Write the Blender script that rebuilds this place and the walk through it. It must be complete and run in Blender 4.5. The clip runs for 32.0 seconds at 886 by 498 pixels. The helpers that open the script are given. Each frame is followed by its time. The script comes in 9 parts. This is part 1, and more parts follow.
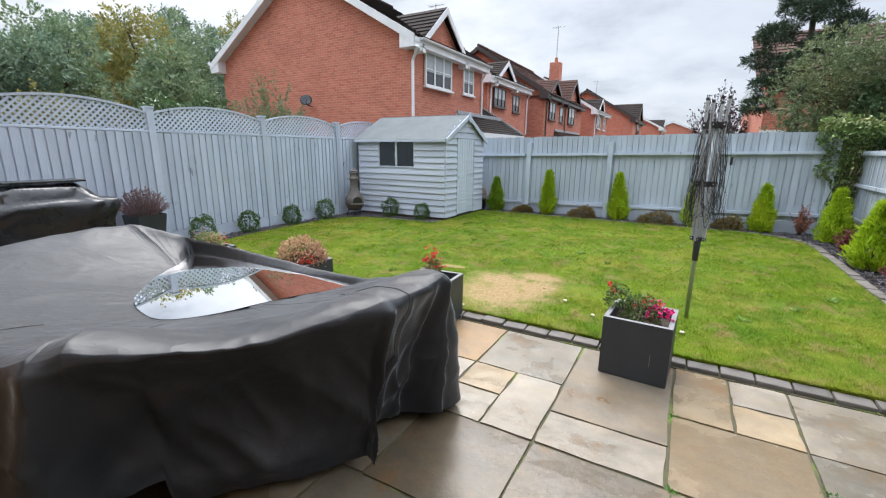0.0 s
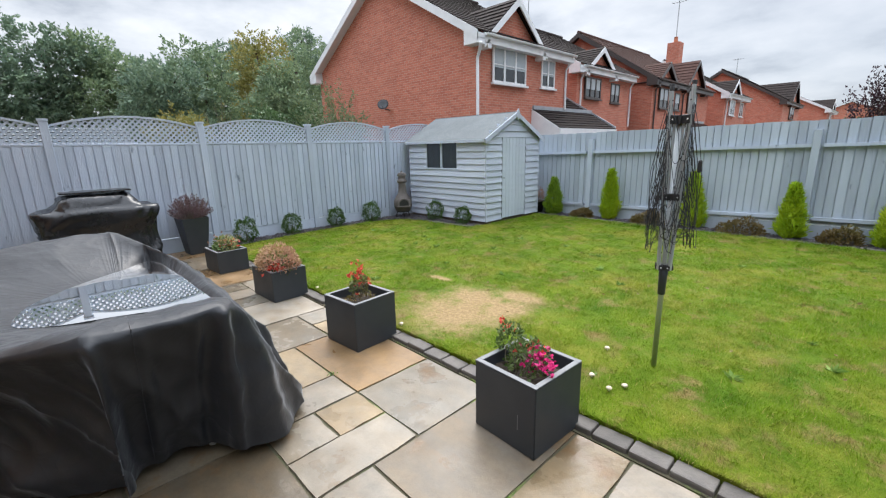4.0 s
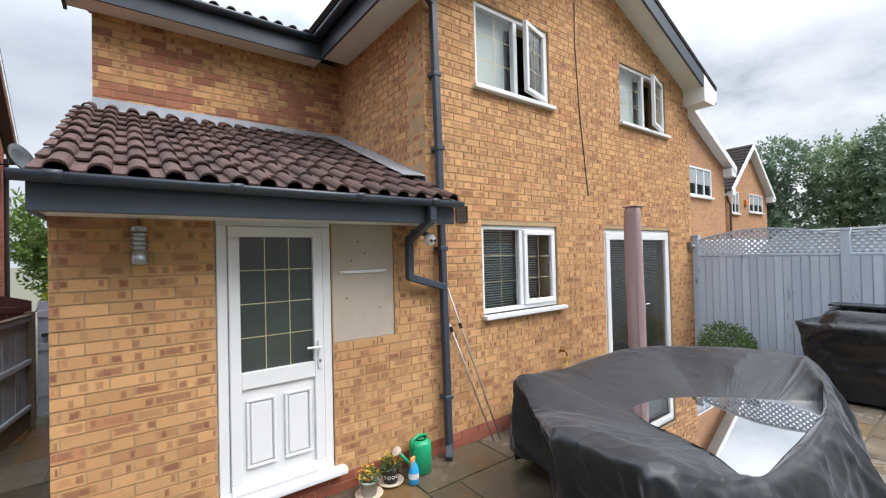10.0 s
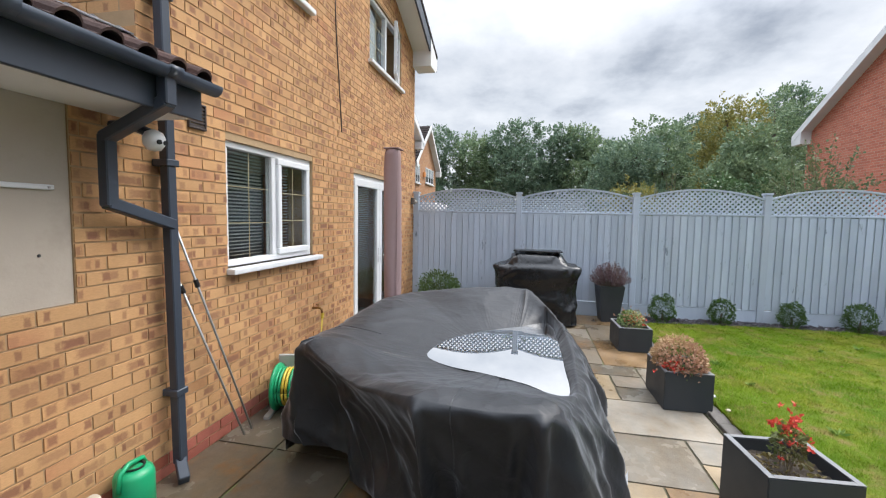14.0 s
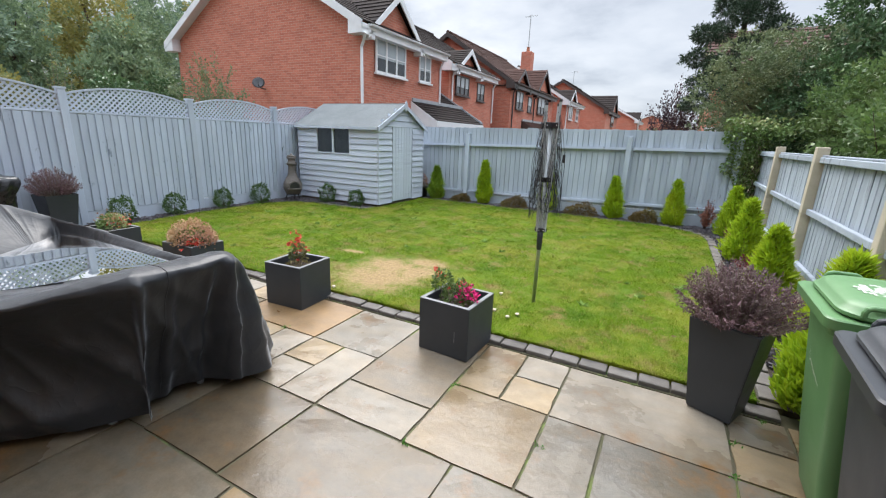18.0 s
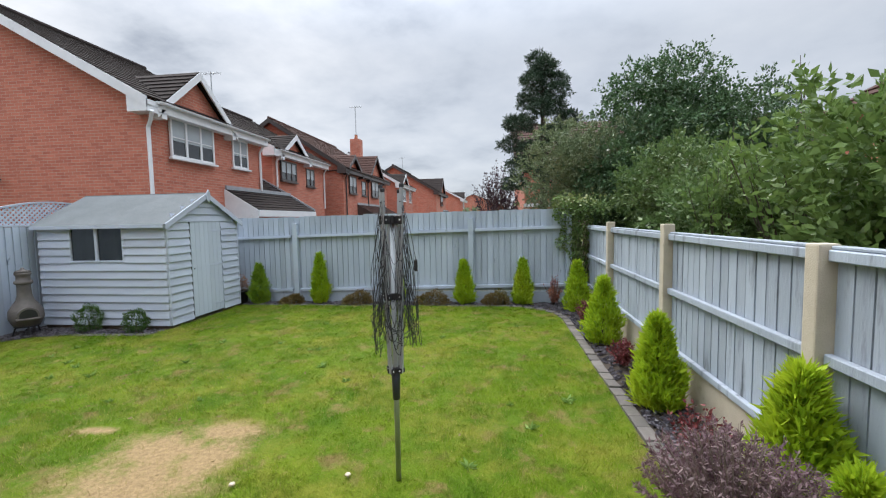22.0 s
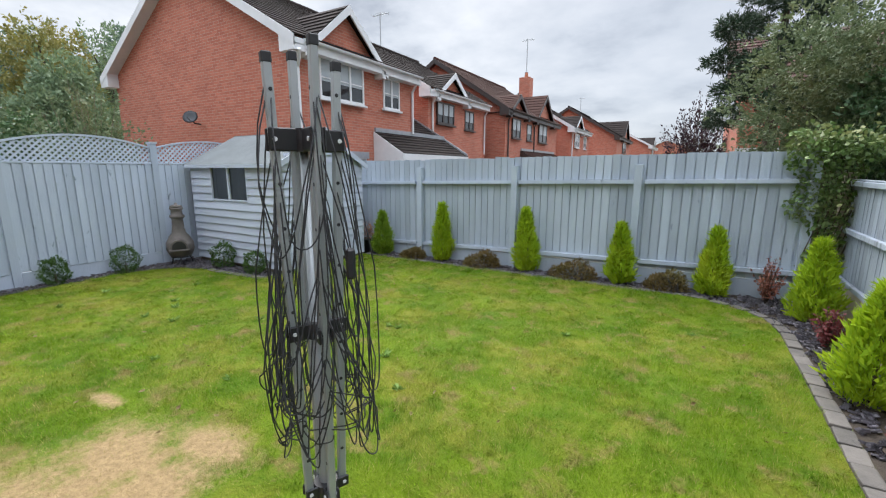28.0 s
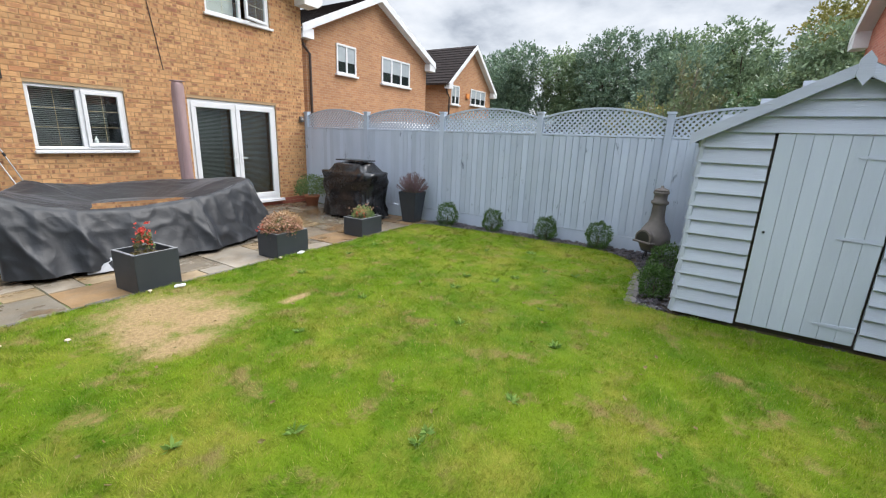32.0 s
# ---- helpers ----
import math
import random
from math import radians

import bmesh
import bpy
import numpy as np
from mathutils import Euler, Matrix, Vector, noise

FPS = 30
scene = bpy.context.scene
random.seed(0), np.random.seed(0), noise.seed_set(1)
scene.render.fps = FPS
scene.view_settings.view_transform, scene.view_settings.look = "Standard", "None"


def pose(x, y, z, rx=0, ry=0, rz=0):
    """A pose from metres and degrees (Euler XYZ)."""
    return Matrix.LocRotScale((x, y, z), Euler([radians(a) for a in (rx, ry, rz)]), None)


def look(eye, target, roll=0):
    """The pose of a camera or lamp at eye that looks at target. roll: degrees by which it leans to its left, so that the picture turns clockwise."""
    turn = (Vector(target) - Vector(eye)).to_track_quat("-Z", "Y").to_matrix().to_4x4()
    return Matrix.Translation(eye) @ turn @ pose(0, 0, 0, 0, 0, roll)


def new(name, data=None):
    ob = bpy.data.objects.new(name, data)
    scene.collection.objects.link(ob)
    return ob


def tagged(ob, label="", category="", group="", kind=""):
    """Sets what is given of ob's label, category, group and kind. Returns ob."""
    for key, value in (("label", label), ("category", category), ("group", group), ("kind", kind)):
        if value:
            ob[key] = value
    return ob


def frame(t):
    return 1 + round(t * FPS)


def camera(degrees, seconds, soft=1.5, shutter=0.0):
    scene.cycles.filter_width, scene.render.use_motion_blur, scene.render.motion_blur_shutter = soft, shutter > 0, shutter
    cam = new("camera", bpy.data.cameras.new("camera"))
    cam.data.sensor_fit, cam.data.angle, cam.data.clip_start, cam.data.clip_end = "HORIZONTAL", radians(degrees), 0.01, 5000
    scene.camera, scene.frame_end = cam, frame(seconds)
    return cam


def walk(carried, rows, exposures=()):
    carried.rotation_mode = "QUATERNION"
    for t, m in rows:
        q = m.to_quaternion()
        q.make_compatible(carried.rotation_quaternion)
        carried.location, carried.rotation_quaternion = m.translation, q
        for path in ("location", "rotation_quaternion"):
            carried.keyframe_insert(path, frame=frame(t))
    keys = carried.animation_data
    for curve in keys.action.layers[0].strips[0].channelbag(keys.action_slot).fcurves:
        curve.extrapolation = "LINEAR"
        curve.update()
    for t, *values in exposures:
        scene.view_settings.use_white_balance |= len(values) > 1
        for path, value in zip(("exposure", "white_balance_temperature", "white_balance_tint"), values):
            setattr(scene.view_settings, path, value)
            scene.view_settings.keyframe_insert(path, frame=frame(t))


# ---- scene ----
cam = camera(93.2, 32.0, soft=1.2)
PATH = [
    (0, (0.305, 0.189, 1.533), (-0.666, 1.876, 1.073), 0.5),
    (0.5, (0.252, 0.216, 1.509), (-0.758, 1.87, 1.014), 1.3),
    (1, (0.31, 0.304, 1.522), (-0.73, 1.935, 1.014), 0.1),
    (1.5, (0.396, 0.372, 1.534), (-0.566, 2.057, 1.05), -1.7),
    (2, (0.447, 0.411, 1.516), (-0.434, 2.136, 1.019), -2.9),
    (2.5, (0.656, 0.485, 1.513), (-0.254, 2.19, 0.998), -3.2),
    (4.5, (1.462, 1.94, 1.64), (-0.189, 2.978, 1.194), 0.2),
    (5, (1.386, 2.319, 1.63), (-0.501, 2.813, 1.188), 1.6),
    (5.5, (1.301, 2.363, 1.66), (-0.572, 1.841, 1.194), 0.8),
    (6, (1.245, 2.446, 1.684), (-0.171, 1.105, 1.24), -1.0),
    (6.5, (1.167, 2.56, 1.702), (0.187, 0.884, 1.221), -1.8),
    (7, (1.128, 2.698, 1.708), (0.33, 0.957, 1.132), -1.6),
    (7.5, (1.096, 2.79, 1.722), (0.305, 1.057, 1.114), -1.0),
    (8, (1.078, 2.834, 1.745), (0.261, 1.095, 1.189), -0.9),
    (8.5, (1.106, 2.884, 1.765), (0.253, 1.122, 1.352), -1.4),
    (9, (1.133, 2.934, 1.822), (0.172, 1.197, 1.577), -1.2),
    (9.5, (1.14, 2.958, 1.858), (0.039, 1.29, 1.773), -1.1),
    (10, (1.139, 2.976, 1.887), (-0.064, 1.378, 1.917), -1.4),
    (10.5, (1.124, 2.983, 1.901), (-0.111, 1.415, 2.023), -1.8),
    (11, (1.121, 2.998, 1.9), (-0.084, 1.415, 2.105), -2.3),
    (11.5, (1.138, 2.99, 1.881), (0.003, 1.365, 2.147), -2.6),
    (12, (1.142, 2.957, 1.869), (0.039, 1.3, 2.061), -2.2),
    (12.5, (1.074, 2.847, 1.808), (-0.205, 1.31, 1.795), -1.3),
    (13, (1.005, 2.593, 1.734), (-0.59, 1.396, 1.584), 0.8),
    (13.5, (0.961, 2.281, 1.671), (-0.855, 1.462, 1.498), 2.1),
    (14, (0.887, 1.933, 1.657), (-1.065, 1.522, 1.507), 1.0),
    (14.5, (0.946, 1.572, 1.658), (-1.046, 1.65, 1.495), -0.5),
    (15, (0.849, 1.41, 1.631), (-1.045, 2.018, 1.425), -2.0),
    (15.5, (0.847, 1.206, 1.682), (-0.751, 2.379, 1.421), -3.2),
    (17.5, (1.46, 0.542, 1.636), (0.612, 2.279, 1.124), 1.9),
    (18, (1.467, 0.513, 1.626), (0.567, 2.221, 1.106), 2.2),
    (18.5, (1.442, 0.509, 1.646), (0.527, 2.21, 1.128), 1.3),
    (19, (1.421, 0.572, 1.633), (0.547, 2.294, 1.111), 0.3),
    (19.5, (1.455, 0.779, 1.615), (0.673, 2.549, 1.112), -0.5),
    (20, (1.506, 1.095, 1.648), (0.866, 2.939, 1.211), -1.1),
    (20.5, (1.493, 1.283, 1.691), (1.063, 3.209, 1.365), -0.9),
    (21, (1.307, 1.471, 1.757), (1.068, 3.445, 1.545), -0.6),
    (21.5, (1.154, 1.658, 1.75), (0.959, 3.643, 1.603), -0.7),
    (22, (1.088, 1.866, 1.755), (0.844, 3.846, 1.611), -1.1),
    (22.5, (1.034, 1.913, 1.739), (0.774, 3.89, 1.583), -1.0),
    (23, (0.992, 1.887, 1.747), (0.768, 3.867, 1.569), -0.4),
    (23.5, (0.966, 1.922, 1.725), (0.77, 3.903, 1.533), 0.1),
    (24, (0.936, 1.926, 1.715), (0.759, 3.907, 1.51), 0.4),
    (24.5, (0.962, 1.927, 1.715), (0.773, 3.906, 1.497), 0.6),
    (25, (0.966, 1.921, 1.722), (0.731, 3.893, 1.49), 0.9),
    (25.5, (0.931, 1.908, 1.708), (0.605, 3.865, 1.458), 1.3),
    (27.5, (1.104, 3.109, 1.668), (0.269, 4.899, 1.352), -1.6),
    (27.6, (1.129, 3.207, 1.669), (0.283, 4.992, 1.353), -1.4),
    (27.9, (1.24, 3.579, 1.686), (0.314, 5.316, 1.333), -0.0),
    (28, (1.273, 3.709, 1.687), (0.28, 5.404, 1.312), 0.1),
    (28.5, (1.391, 4.383, 1.581), (0.088, 5.839, 1.152), 3.1),
    (29, (1.473, 5.047, 1.606), (-0.138, 6.142, 1.151), 3.0),
    (29.5, (1.462, 5.671, 1.61), (-0.348, 6.378, 1.138), 1.7),
    (30, (1.425, 6.292, 1.619), (-0.458, 6.779, 1.152), 0.4),
    (30.5, (1.305, 6.968, 1.624), (-0.622, 7.235, 1.16), -0.8),
    (31, (1.058, 7.574, 1.646), (-0.882, 7.591, 1.16), -0.8),
    (31.5, (0.722, 7.957, 1.62), (-1.158, 7.497, 1.114), 0.9),
    (31.6, (0.644, 8.015, 1.625), (-1.202, 7.444, 1.11), 1.3),
    (32, (0.321, 8.175, 1.643), (-1.32, 7.153, 1.132), 2.2),
]
walk(cam, [(t, look(eye, target, roll)) for t, eye, target, roll in PATH], [(t, e, 6400, 11) for t, e in ((0, 1.45), (2, 1.42), (5, 1.33), (7, 1.6), (9, 1.45), (11, 1.25), (12, 1.15), (14, 1.28), (15, 1.22), (18, 1.4), (19, 1.4), (21, 1.25), (23, 1.15), (25, 1.12), (28, 1.3), (31, 1.38), (32, 1.32))])


# ---- world and sun ----
def build_world():
    w = bpy.data.worlds.new("overcast_sky")
    w.use_nodes = True
    scene.world = w
    nt = w.node_tree
    nt.nodes.clear()
    out = nt.nodes.new("ShaderNodeOutputWorld")
    bg = nt.nodes.new("ShaderNodeBackground")
    sky = nt.nodes.new("ShaderNodeTexSky")
    sky.sky_type = "NISHITA"
    sky.sun_disc = False
    sky.sun_elevation, sky.sun_rotation = radians(SUN_EL), radians(SUN_ROT)
    gain = nt.nodes.new("ShaderNodeMixRGB")
    gain.blend_type = "MULTIPLY"
    gain.inputs[0].default_value = 1
    gain.inputs[2].default_value = (0.11, 0.11, 0.11, 1)
    nt.links.new(sky.outputs[0], gain.inputs[1])
    tc = nt.nodes.new("ShaderNodeTexCoord")
    sep = nt.nodes.new("ShaderNodeSeparateXYZ")
    nt.links.new(tc.outputs["Generated"], sep.inputs[0])
    add = nt.nodes.new("ShaderNodeMath")
    add.operation = "ADD"
    add.inputs[1].default_value = 0.22
    nt.links.new(sep.outputs[2], add.inputs[0])
    mx = nt.nodes.new("ShaderNodeMath")
    mx.operation = "MAXIMUM"
    mx.inputs[1].default_value = 0.05
    nt.links.new(add.outputs[0], mx.inputs[0])
    comb = nt.nodes.new("ShaderNodeCombineXYZ")
    for i in (0, 1):
        d = nt.nodes.new("ShaderNodeMath")
        d.operation = "DIVIDE"
        nt.links.new(sep.outputs[i], d.inputs[0])
        nt.links.new(mx.outputs[0], d.inputs[1])
        nt.links.new(d.outputs[0], comb.inputs[i])
    n1 = nt.nodes.new("ShaderNodeTexNoise")
    n1.inputs["Scale"].default_value, n1.inputs["Detail"].default_value = 1.6, 7
    n1.inputs["Roughness"].default_value = 0.56
    nt.links.new(comb.outputs[0], n1.inputs["Vector"])
    ramp = nt.nodes.new("ShaderNodeValToRGB")
    e = ramp.color_ramp.elements
    e[0].position, e[0].color = 0.30, (0.30, 0.34, 0.40, 1)
    e[1].position, e[1].color = 0.66, (0.98, 1.0, 1.02, 1)
    m = ramp.color_ramp.elements.new(0.47)
    m.color = (0.70, 0.74, 0.79, 1)
    nt.links.new(n1.outputs["Fac"], ramp.inputs[0])
    # broken cloud in the west, an even veil to the north and east
    veil = nt.nodes.new("ShaderNodeMapRange")
    veil.interpolation_type = "SMOOTHSTEP"
    for i, v in zip((1, 2, 3, 4), (-0.75, 0.15, 0.0, 0.68)):
        veil.inputs[i].default_value = v
    nt.links.new(sep.outputs[0], veil.inputs[0])
    soft = nt.nodes.new("ShaderNodeMixRGB")
    soft.inputs[2].default_value = (0.60, 0.65, 0.72, 1)
    nt.links.new(veil.outputs[0], soft.inputs[0])
    nt.links.new(ramp.outputs[0], soft.inputs[1])
    mix = nt.nodes.new("ShaderNodeMixRGB")
    mix.inputs[0].default_value = 0.88
    nt.links.new(gain.outputs[0], mix.inputs[1])
    nt.links.new(soft.outputs[0], mix.inputs[2])
    # an overcast sky is brightest overhead
    lift = nt.nodes.new("ShaderNodeMapRange")
    lift.interpolation_type = "SMOOTHSTEP"
    for i, v in zip((1, 2, 3, 4), (0.32, 0.92, 0.9, ZENITH)):
        lift.inputs[i].default_value = v
    nt.links.new(sep.outputs[2], lift.inputs[0])
    up = nt.nodes.new("ShaderNodeVectorMath")
    up.operation = "SCALE"
    nt.links.new(mix.outputs[0], up.inputs[0])
    nt.links.new(lift.outputs[0], up.inputs["Scale"])
    nt.links.new(up.outputs[0], bg.inputs[0])
    bg.inputs[1].default_value = SKY
    nt.links.new(bg.outputs[0], out.inputs[0])


SUN_EL, SUN_ROT, SKY, ZENITH = 58, -40, 0.50, 4.0
build_world()
sun = new("sun", bpy.data.lights.new("sun", "SUN"))
sun.data.energy, sun.data.angle, sun.data.color = 1.35, radians(40), (1.0, 0.96, 0.9)
# the brighter part of the sky lies to the west, over the trellis fence
sun.matrix_world = look((-5, 8, 11.5), (0, 0.5, 0))


# ---- materials ----
def mat_nodes(name):
    m = bpy.data.materials.new(name)
    m.use_nodes = True
    nt = m.node_tree
    return m, nt, nt.nodes["Principled BSDF"]


def put(nt, kind, **kw):
    n = nt.nodes.new(kind)
    for k, v in kw.items():
        n.inputs[k.replace("_", " ")].default_value = v
    return n


def noise_of(nt, scale, detail=4.0, rough=0.55, stretch=None, source=None):
    """Noise in world metres; stretch: scales along x, y, z."""
    g = nt.nodes.new("ShaderNodeNewGeometry")
    vec = source or g.outputs["Position"]
    if stretch:
        mp = nt.nodes.new("ShaderNodeMapping")
        mp.inputs["Scale"].default_value = stretch
        nt.links.new(vec, mp.inputs["Vector"])
        vec = mp.outputs["Vector"]
    n = put(nt, "ShaderNodeTexNoise", Scale=scale, Detail=detail, Roughness=rough)
    nt.links.new(vec, n.inputs["Vector"])
    return n.outputs["Fac"]


def ramp_of(nt, fac, lo, hi):
    r = nt.nodes.new("ShaderNodeMapRange")
    r.inputs["From Min"].default_value, r.inputs["From Max"].default_value = lo, hi
    nt.links.new(fac, r.inputs["Value"])
    return r.outputs["Result"]


def mix_of(nt, fac, a, b, how="MIX"):
    n = nt.nodes.new("ShaderNodeMixRGB")
    n.blend_type = how
    for i, v in ((0, fac), (1, a), (2, b)):
        if hasattr(v, "is_linked"):
            nt.links.new(v, n.inputs[i])
        elif i == 0:
            n.inputs[0].default_value = v
        else:
            n.inputs[i].default_value = (*v, 1)
    return n.outputs[0]


def vary(nt, colour, value, amount):
    """Brightens or darkens a colour by a 0..1 value round its middle."""
    h = put(nt, "ShaderNodeHueSaturation")
    r = nt.nodes.new("ShaderNodeMapRange")
    r.inputs["To Min"].default_value, r.inputs["To Max"].default_value = 1 - amount, 1 + amount
    nt.links.new(value, r.inputs["Value"])
    nt.links.new(r.outputs["Result"], h.inputs["Value"])
    nt.links.new(colour, h.inputs["Color"])
    return h.outputs["Color"]


def bump_to(nt, bsdf, height, strength, dist=0.01):
    b = put(nt, "ShaderNodeBump", Strength=strength, Distance=dist)
    nt.links.new(height, b.inputs["Height"])
    nt.links.new(b.outputs["Normal"], bsdf.inputs["Normal"])


def surf(name, c1, c2, scale=6.0, rough=0.6, bump=0.15, bscale=80.0, metal=0.0, stain=None, stain_at=(0.55, 0.75), stain_scale=2.0,
         stretch=None, obj=0.0, island=0.0, spec=0.5, rough_var=0.1, transl=0.0, coat=0.0):
    """A surface of two mixed colours with stains, wear and fine relief."""
    m, nt, b = mat_nodes(name)
    f = noise_of(nt, scale, 5, 0.6, stretch)
    col = mix_of(nt, ramp_of(nt, f, 0.3, 0.7), c1, c2)
    if stain:
        col = mix_of(nt, ramp_of(nt, noise_of(nt, stain_scale, 5, 0.65, stretch), *stain_at), col, stain)
    if obj:
        o = nt.nodes.new("ShaderNodeObjectInfo")
        col = vary(nt, col, o.outputs["Random"], obj)
    if island:
        g = nt.nodes.new("ShaderNodeNewGeometry")
        col = vary(nt, col, g.outputs["Random Per Island"], island)
    nt.links.new(col, b.inputs["Base Color"])
    r = nt.nodes.new("ShaderNodeMapRange")
    r.inputs["To Min"].default_value, r.inputs["To Max"].default_value = max(0.02, rough - rough_var), min(1, rough + rough_var)
    nt.links.new(noise_of(nt, scale * 2.3, 4), r.inputs["Value"])
    nt.links.new(r.outputs["Result"], b.inputs["Roughness"])
    b.inputs["Metallic"].default_value = metal
    b.inputs["Specular IOR Level"].default_value = spec
    b.inputs["Coat Weight"].default_value = coat
    if bump:
        bump_to(nt, b, noise_of(nt, bscale, 5, 0.6, stretch), bump)
    if transl:
        t = nt.nodes.new("ShaderNodeBsdfTranslucent")
        nt.links.new(col, t.inputs["Color"])
        mx = nt.nodes.new("ShaderNodeMixShader")
        mx.inputs[0].default_value = transl
        out = nt.nodes["Material Output"]
        nt.links.new(b.outputs[0], mx.inputs[1])
        nt.links.new(t.outputs[0], mx.inputs[2])
        nt.links.new(mx.outputs[0], out.inputs["Surface"])
    return m


def brick_mat(name, base, red, smudge, by):
    """Fired clay with smudges; each brick differs, by object or by island."""
    m, nt, b = mat_nodes(name)
    if by == "object":
        rnd = nt.nodes.new("ShaderNodeObjectInfo").outputs["Random"]
    else:
        rnd = nt.nodes.new("ShaderNodeNewGeometry").outputs["Random Per Island"]
    r = nt.nodes.new("ShaderNodeValToRGB")
    e = r.color_ramp.elements
    e[0].position, e[0].color = 0.0, (*base, 1)
    e[1].position, e[1].color = 1.0, (*red, 1)
    k = e.new(0.72)
    k.color = (base[0] * 0.9, base[1] * 0.84, base[2] * 0.8, 1)
    k = e.new(0.9)
    k.color = (base[0] * 0.78, base[1] * 0.66, base[2] * 0.62, 1)
    nt.links.new(rnd, r.inputs[0])
    col = mix_of(nt, ramp_of(nt, noise_of(nt, 2.2, 3, 0.6), 0.35, 0.7), r.outputs[0], tuple(c * 0.92 for c in base))
    # kiln smudges: one to three dark blots on a brick's face, each brick with its own
    uv = nt.nodes.new("ShaderNodeUVMap")
    uv.uv_map = "UVMap"
    sp3 = nt.nodes.new("ShaderNodeSeparateXYZ")
    nt.links.new(uv.outputs["UV"], sp3.inputs[0])

    def calc(op, *args):
        n = nt.nodes.new("ShaderNodeMath")
        n.operation = op
        for i, v in enumerate(args):
            if isinstance(v, (int, float)):
                n.inputs[i].default_value = v
            else:
                nt.links.new(v, n.inputs[i])
        return n.outputs[0]

    def draw(k):
        return calc("FRACT", calc("MULTIPLY", rnd, k))
    rough_edge = calc("MULTIPLY_ADD", noise_of(nt, 38, 4, 0.65), 1.3, -0.65)
    dv = calc("DIVIDE", calc("ABSOLUTE", calc("SUBTRACT", sp3.outputs[1], calc("MULTIPLY_ADD", draw(71.3), 0.2, 0.4))), 0.33)
    blot = None
    for lo, hi, w0, w1, share, k in ((0.05, 0.4, 0.05, 0.06, 0.72, 13.7), (0.5, 0.95, 0.05, 0.07, 0.68, 29.3), (0.2, 0.8, 0.16, 0.16, 0.38, 47.9)):
        at = calc("MULTIPLY_ADD", draw(k), hi - lo, lo)
        half = calc("MULTIPLY_ADD", draw(k * 3.1), w1, w0)
        du = calc("DIVIDE", calc("ABSOLUTE", calc("SUBTRACT", sp3.outputs[0], at)), half)
        d = calc("ADD", calc("MAXIMUM", du, dv), rough_edge)
        there = calc("MULTIPLY", calc("LESS_THAN", draw(k * 5.7), share), calc("MULTIPLY_ADD", draw(k * 7.9), 0.6, 0.35))
        one = calc("MULTIPLY", ramp_of(nt, d, 1.3, 0.7), there)
        blot = one if blot is None else calc("MAXIMUM", blot, one)
    col = mix_of(nt, blot, col, smudge)
    w = put(nt, "ShaderNodeMath")
    w.operation = "MULTIPLY"
    w.inputs[1].default_value = 7.31
    nt.links.new(rnd, w.inputs[0])
    fr = put(nt, "ShaderNodeMath")
    fr.operation = "FRACT"
    nt.links.new(w.outputs[0], fr.inputs[0])
    col = vary(nt, col, fr.outputs[0], 0.13)
    col = vary(nt, col, noise_of(nt, 120, 4, 0.7, (0.35, 0.35, 1.5)), 0.26)
    col = vary(nt, col, noise_of(nt, 6, 4, 0.65), 0.12)
    nt.links.new(col, b.inputs["Base Color"])
    b.inputs["Roughness"].default_value = 0.86
    bump_to(nt, b, noise_of(nt, 130, 6, 0.65, (0.5, 0.5, 1.6)), 0.5, 0.006)
    return m


def far_brick_mat(name, c1, c2, mortar, scale=1.0):
    """Brickwork too far off to tell brick from brick: courses and joints as fine relief. Runs along x, or along y."""
    m, nt, b = mat_nodes(name)
    g = nt.nodes.new("ShaderNodeNewGeometry")
    s = nt.nodes.new("ShaderNodeSeparateXYZ")
    nt.links.new(g.outputs["Position"], s.inputs[0])
    a = put(nt, "ShaderNodeMath")
    a.operation = "ADD"
    nt.links.new(s.outputs[0], a.inputs[0])
    nt.links.new(s.outputs[1], a.inputs[1])
    c = nt.nodes.new("ShaderNodeCombineXYZ")
    nt.links.new(a.outputs[0], c.inputs[0])
    nt.links.new(s.outputs[2], c.inputs[1])
    t = put(nt, "ShaderNodeTexBrick", Scale=1.0, Mortar_Size=0.006, Brick_Width=0.225, Row_Height=0.075, Bias=0.0, Mortar_Smooth=0.3)
    t.inputs["Color1"].default_value, t.inputs["Color2"].default_value, t.inputs["Mortar"].default_value = (*c1, 1), (*c2, 1), (*mortar, 1)
    nt.links.new(c.outputs[0], t.inputs["Vector"])
    col = vary(nt, t.outputs["Color"], noise_of(nt, 0.9, 4, 0.6), 0.2)
    col = vary(nt, col, noise_of(nt, 9, 3, 0.6), 0.12)
    nt.links.new(col, b.inputs["Base Color"])
    b.inputs["Roughness"].default_value = 0.88
    inv = put(nt, "ShaderNodeMath")
    inv.operation = "SUBTRACT"
    inv.inputs[0].default_value = 1.0
    nt.links.new(t.outputs["Fac"], inv.inputs[1])
    bump_to(nt, b, inv.outputs[0], 0.5, 0.006)
    return m


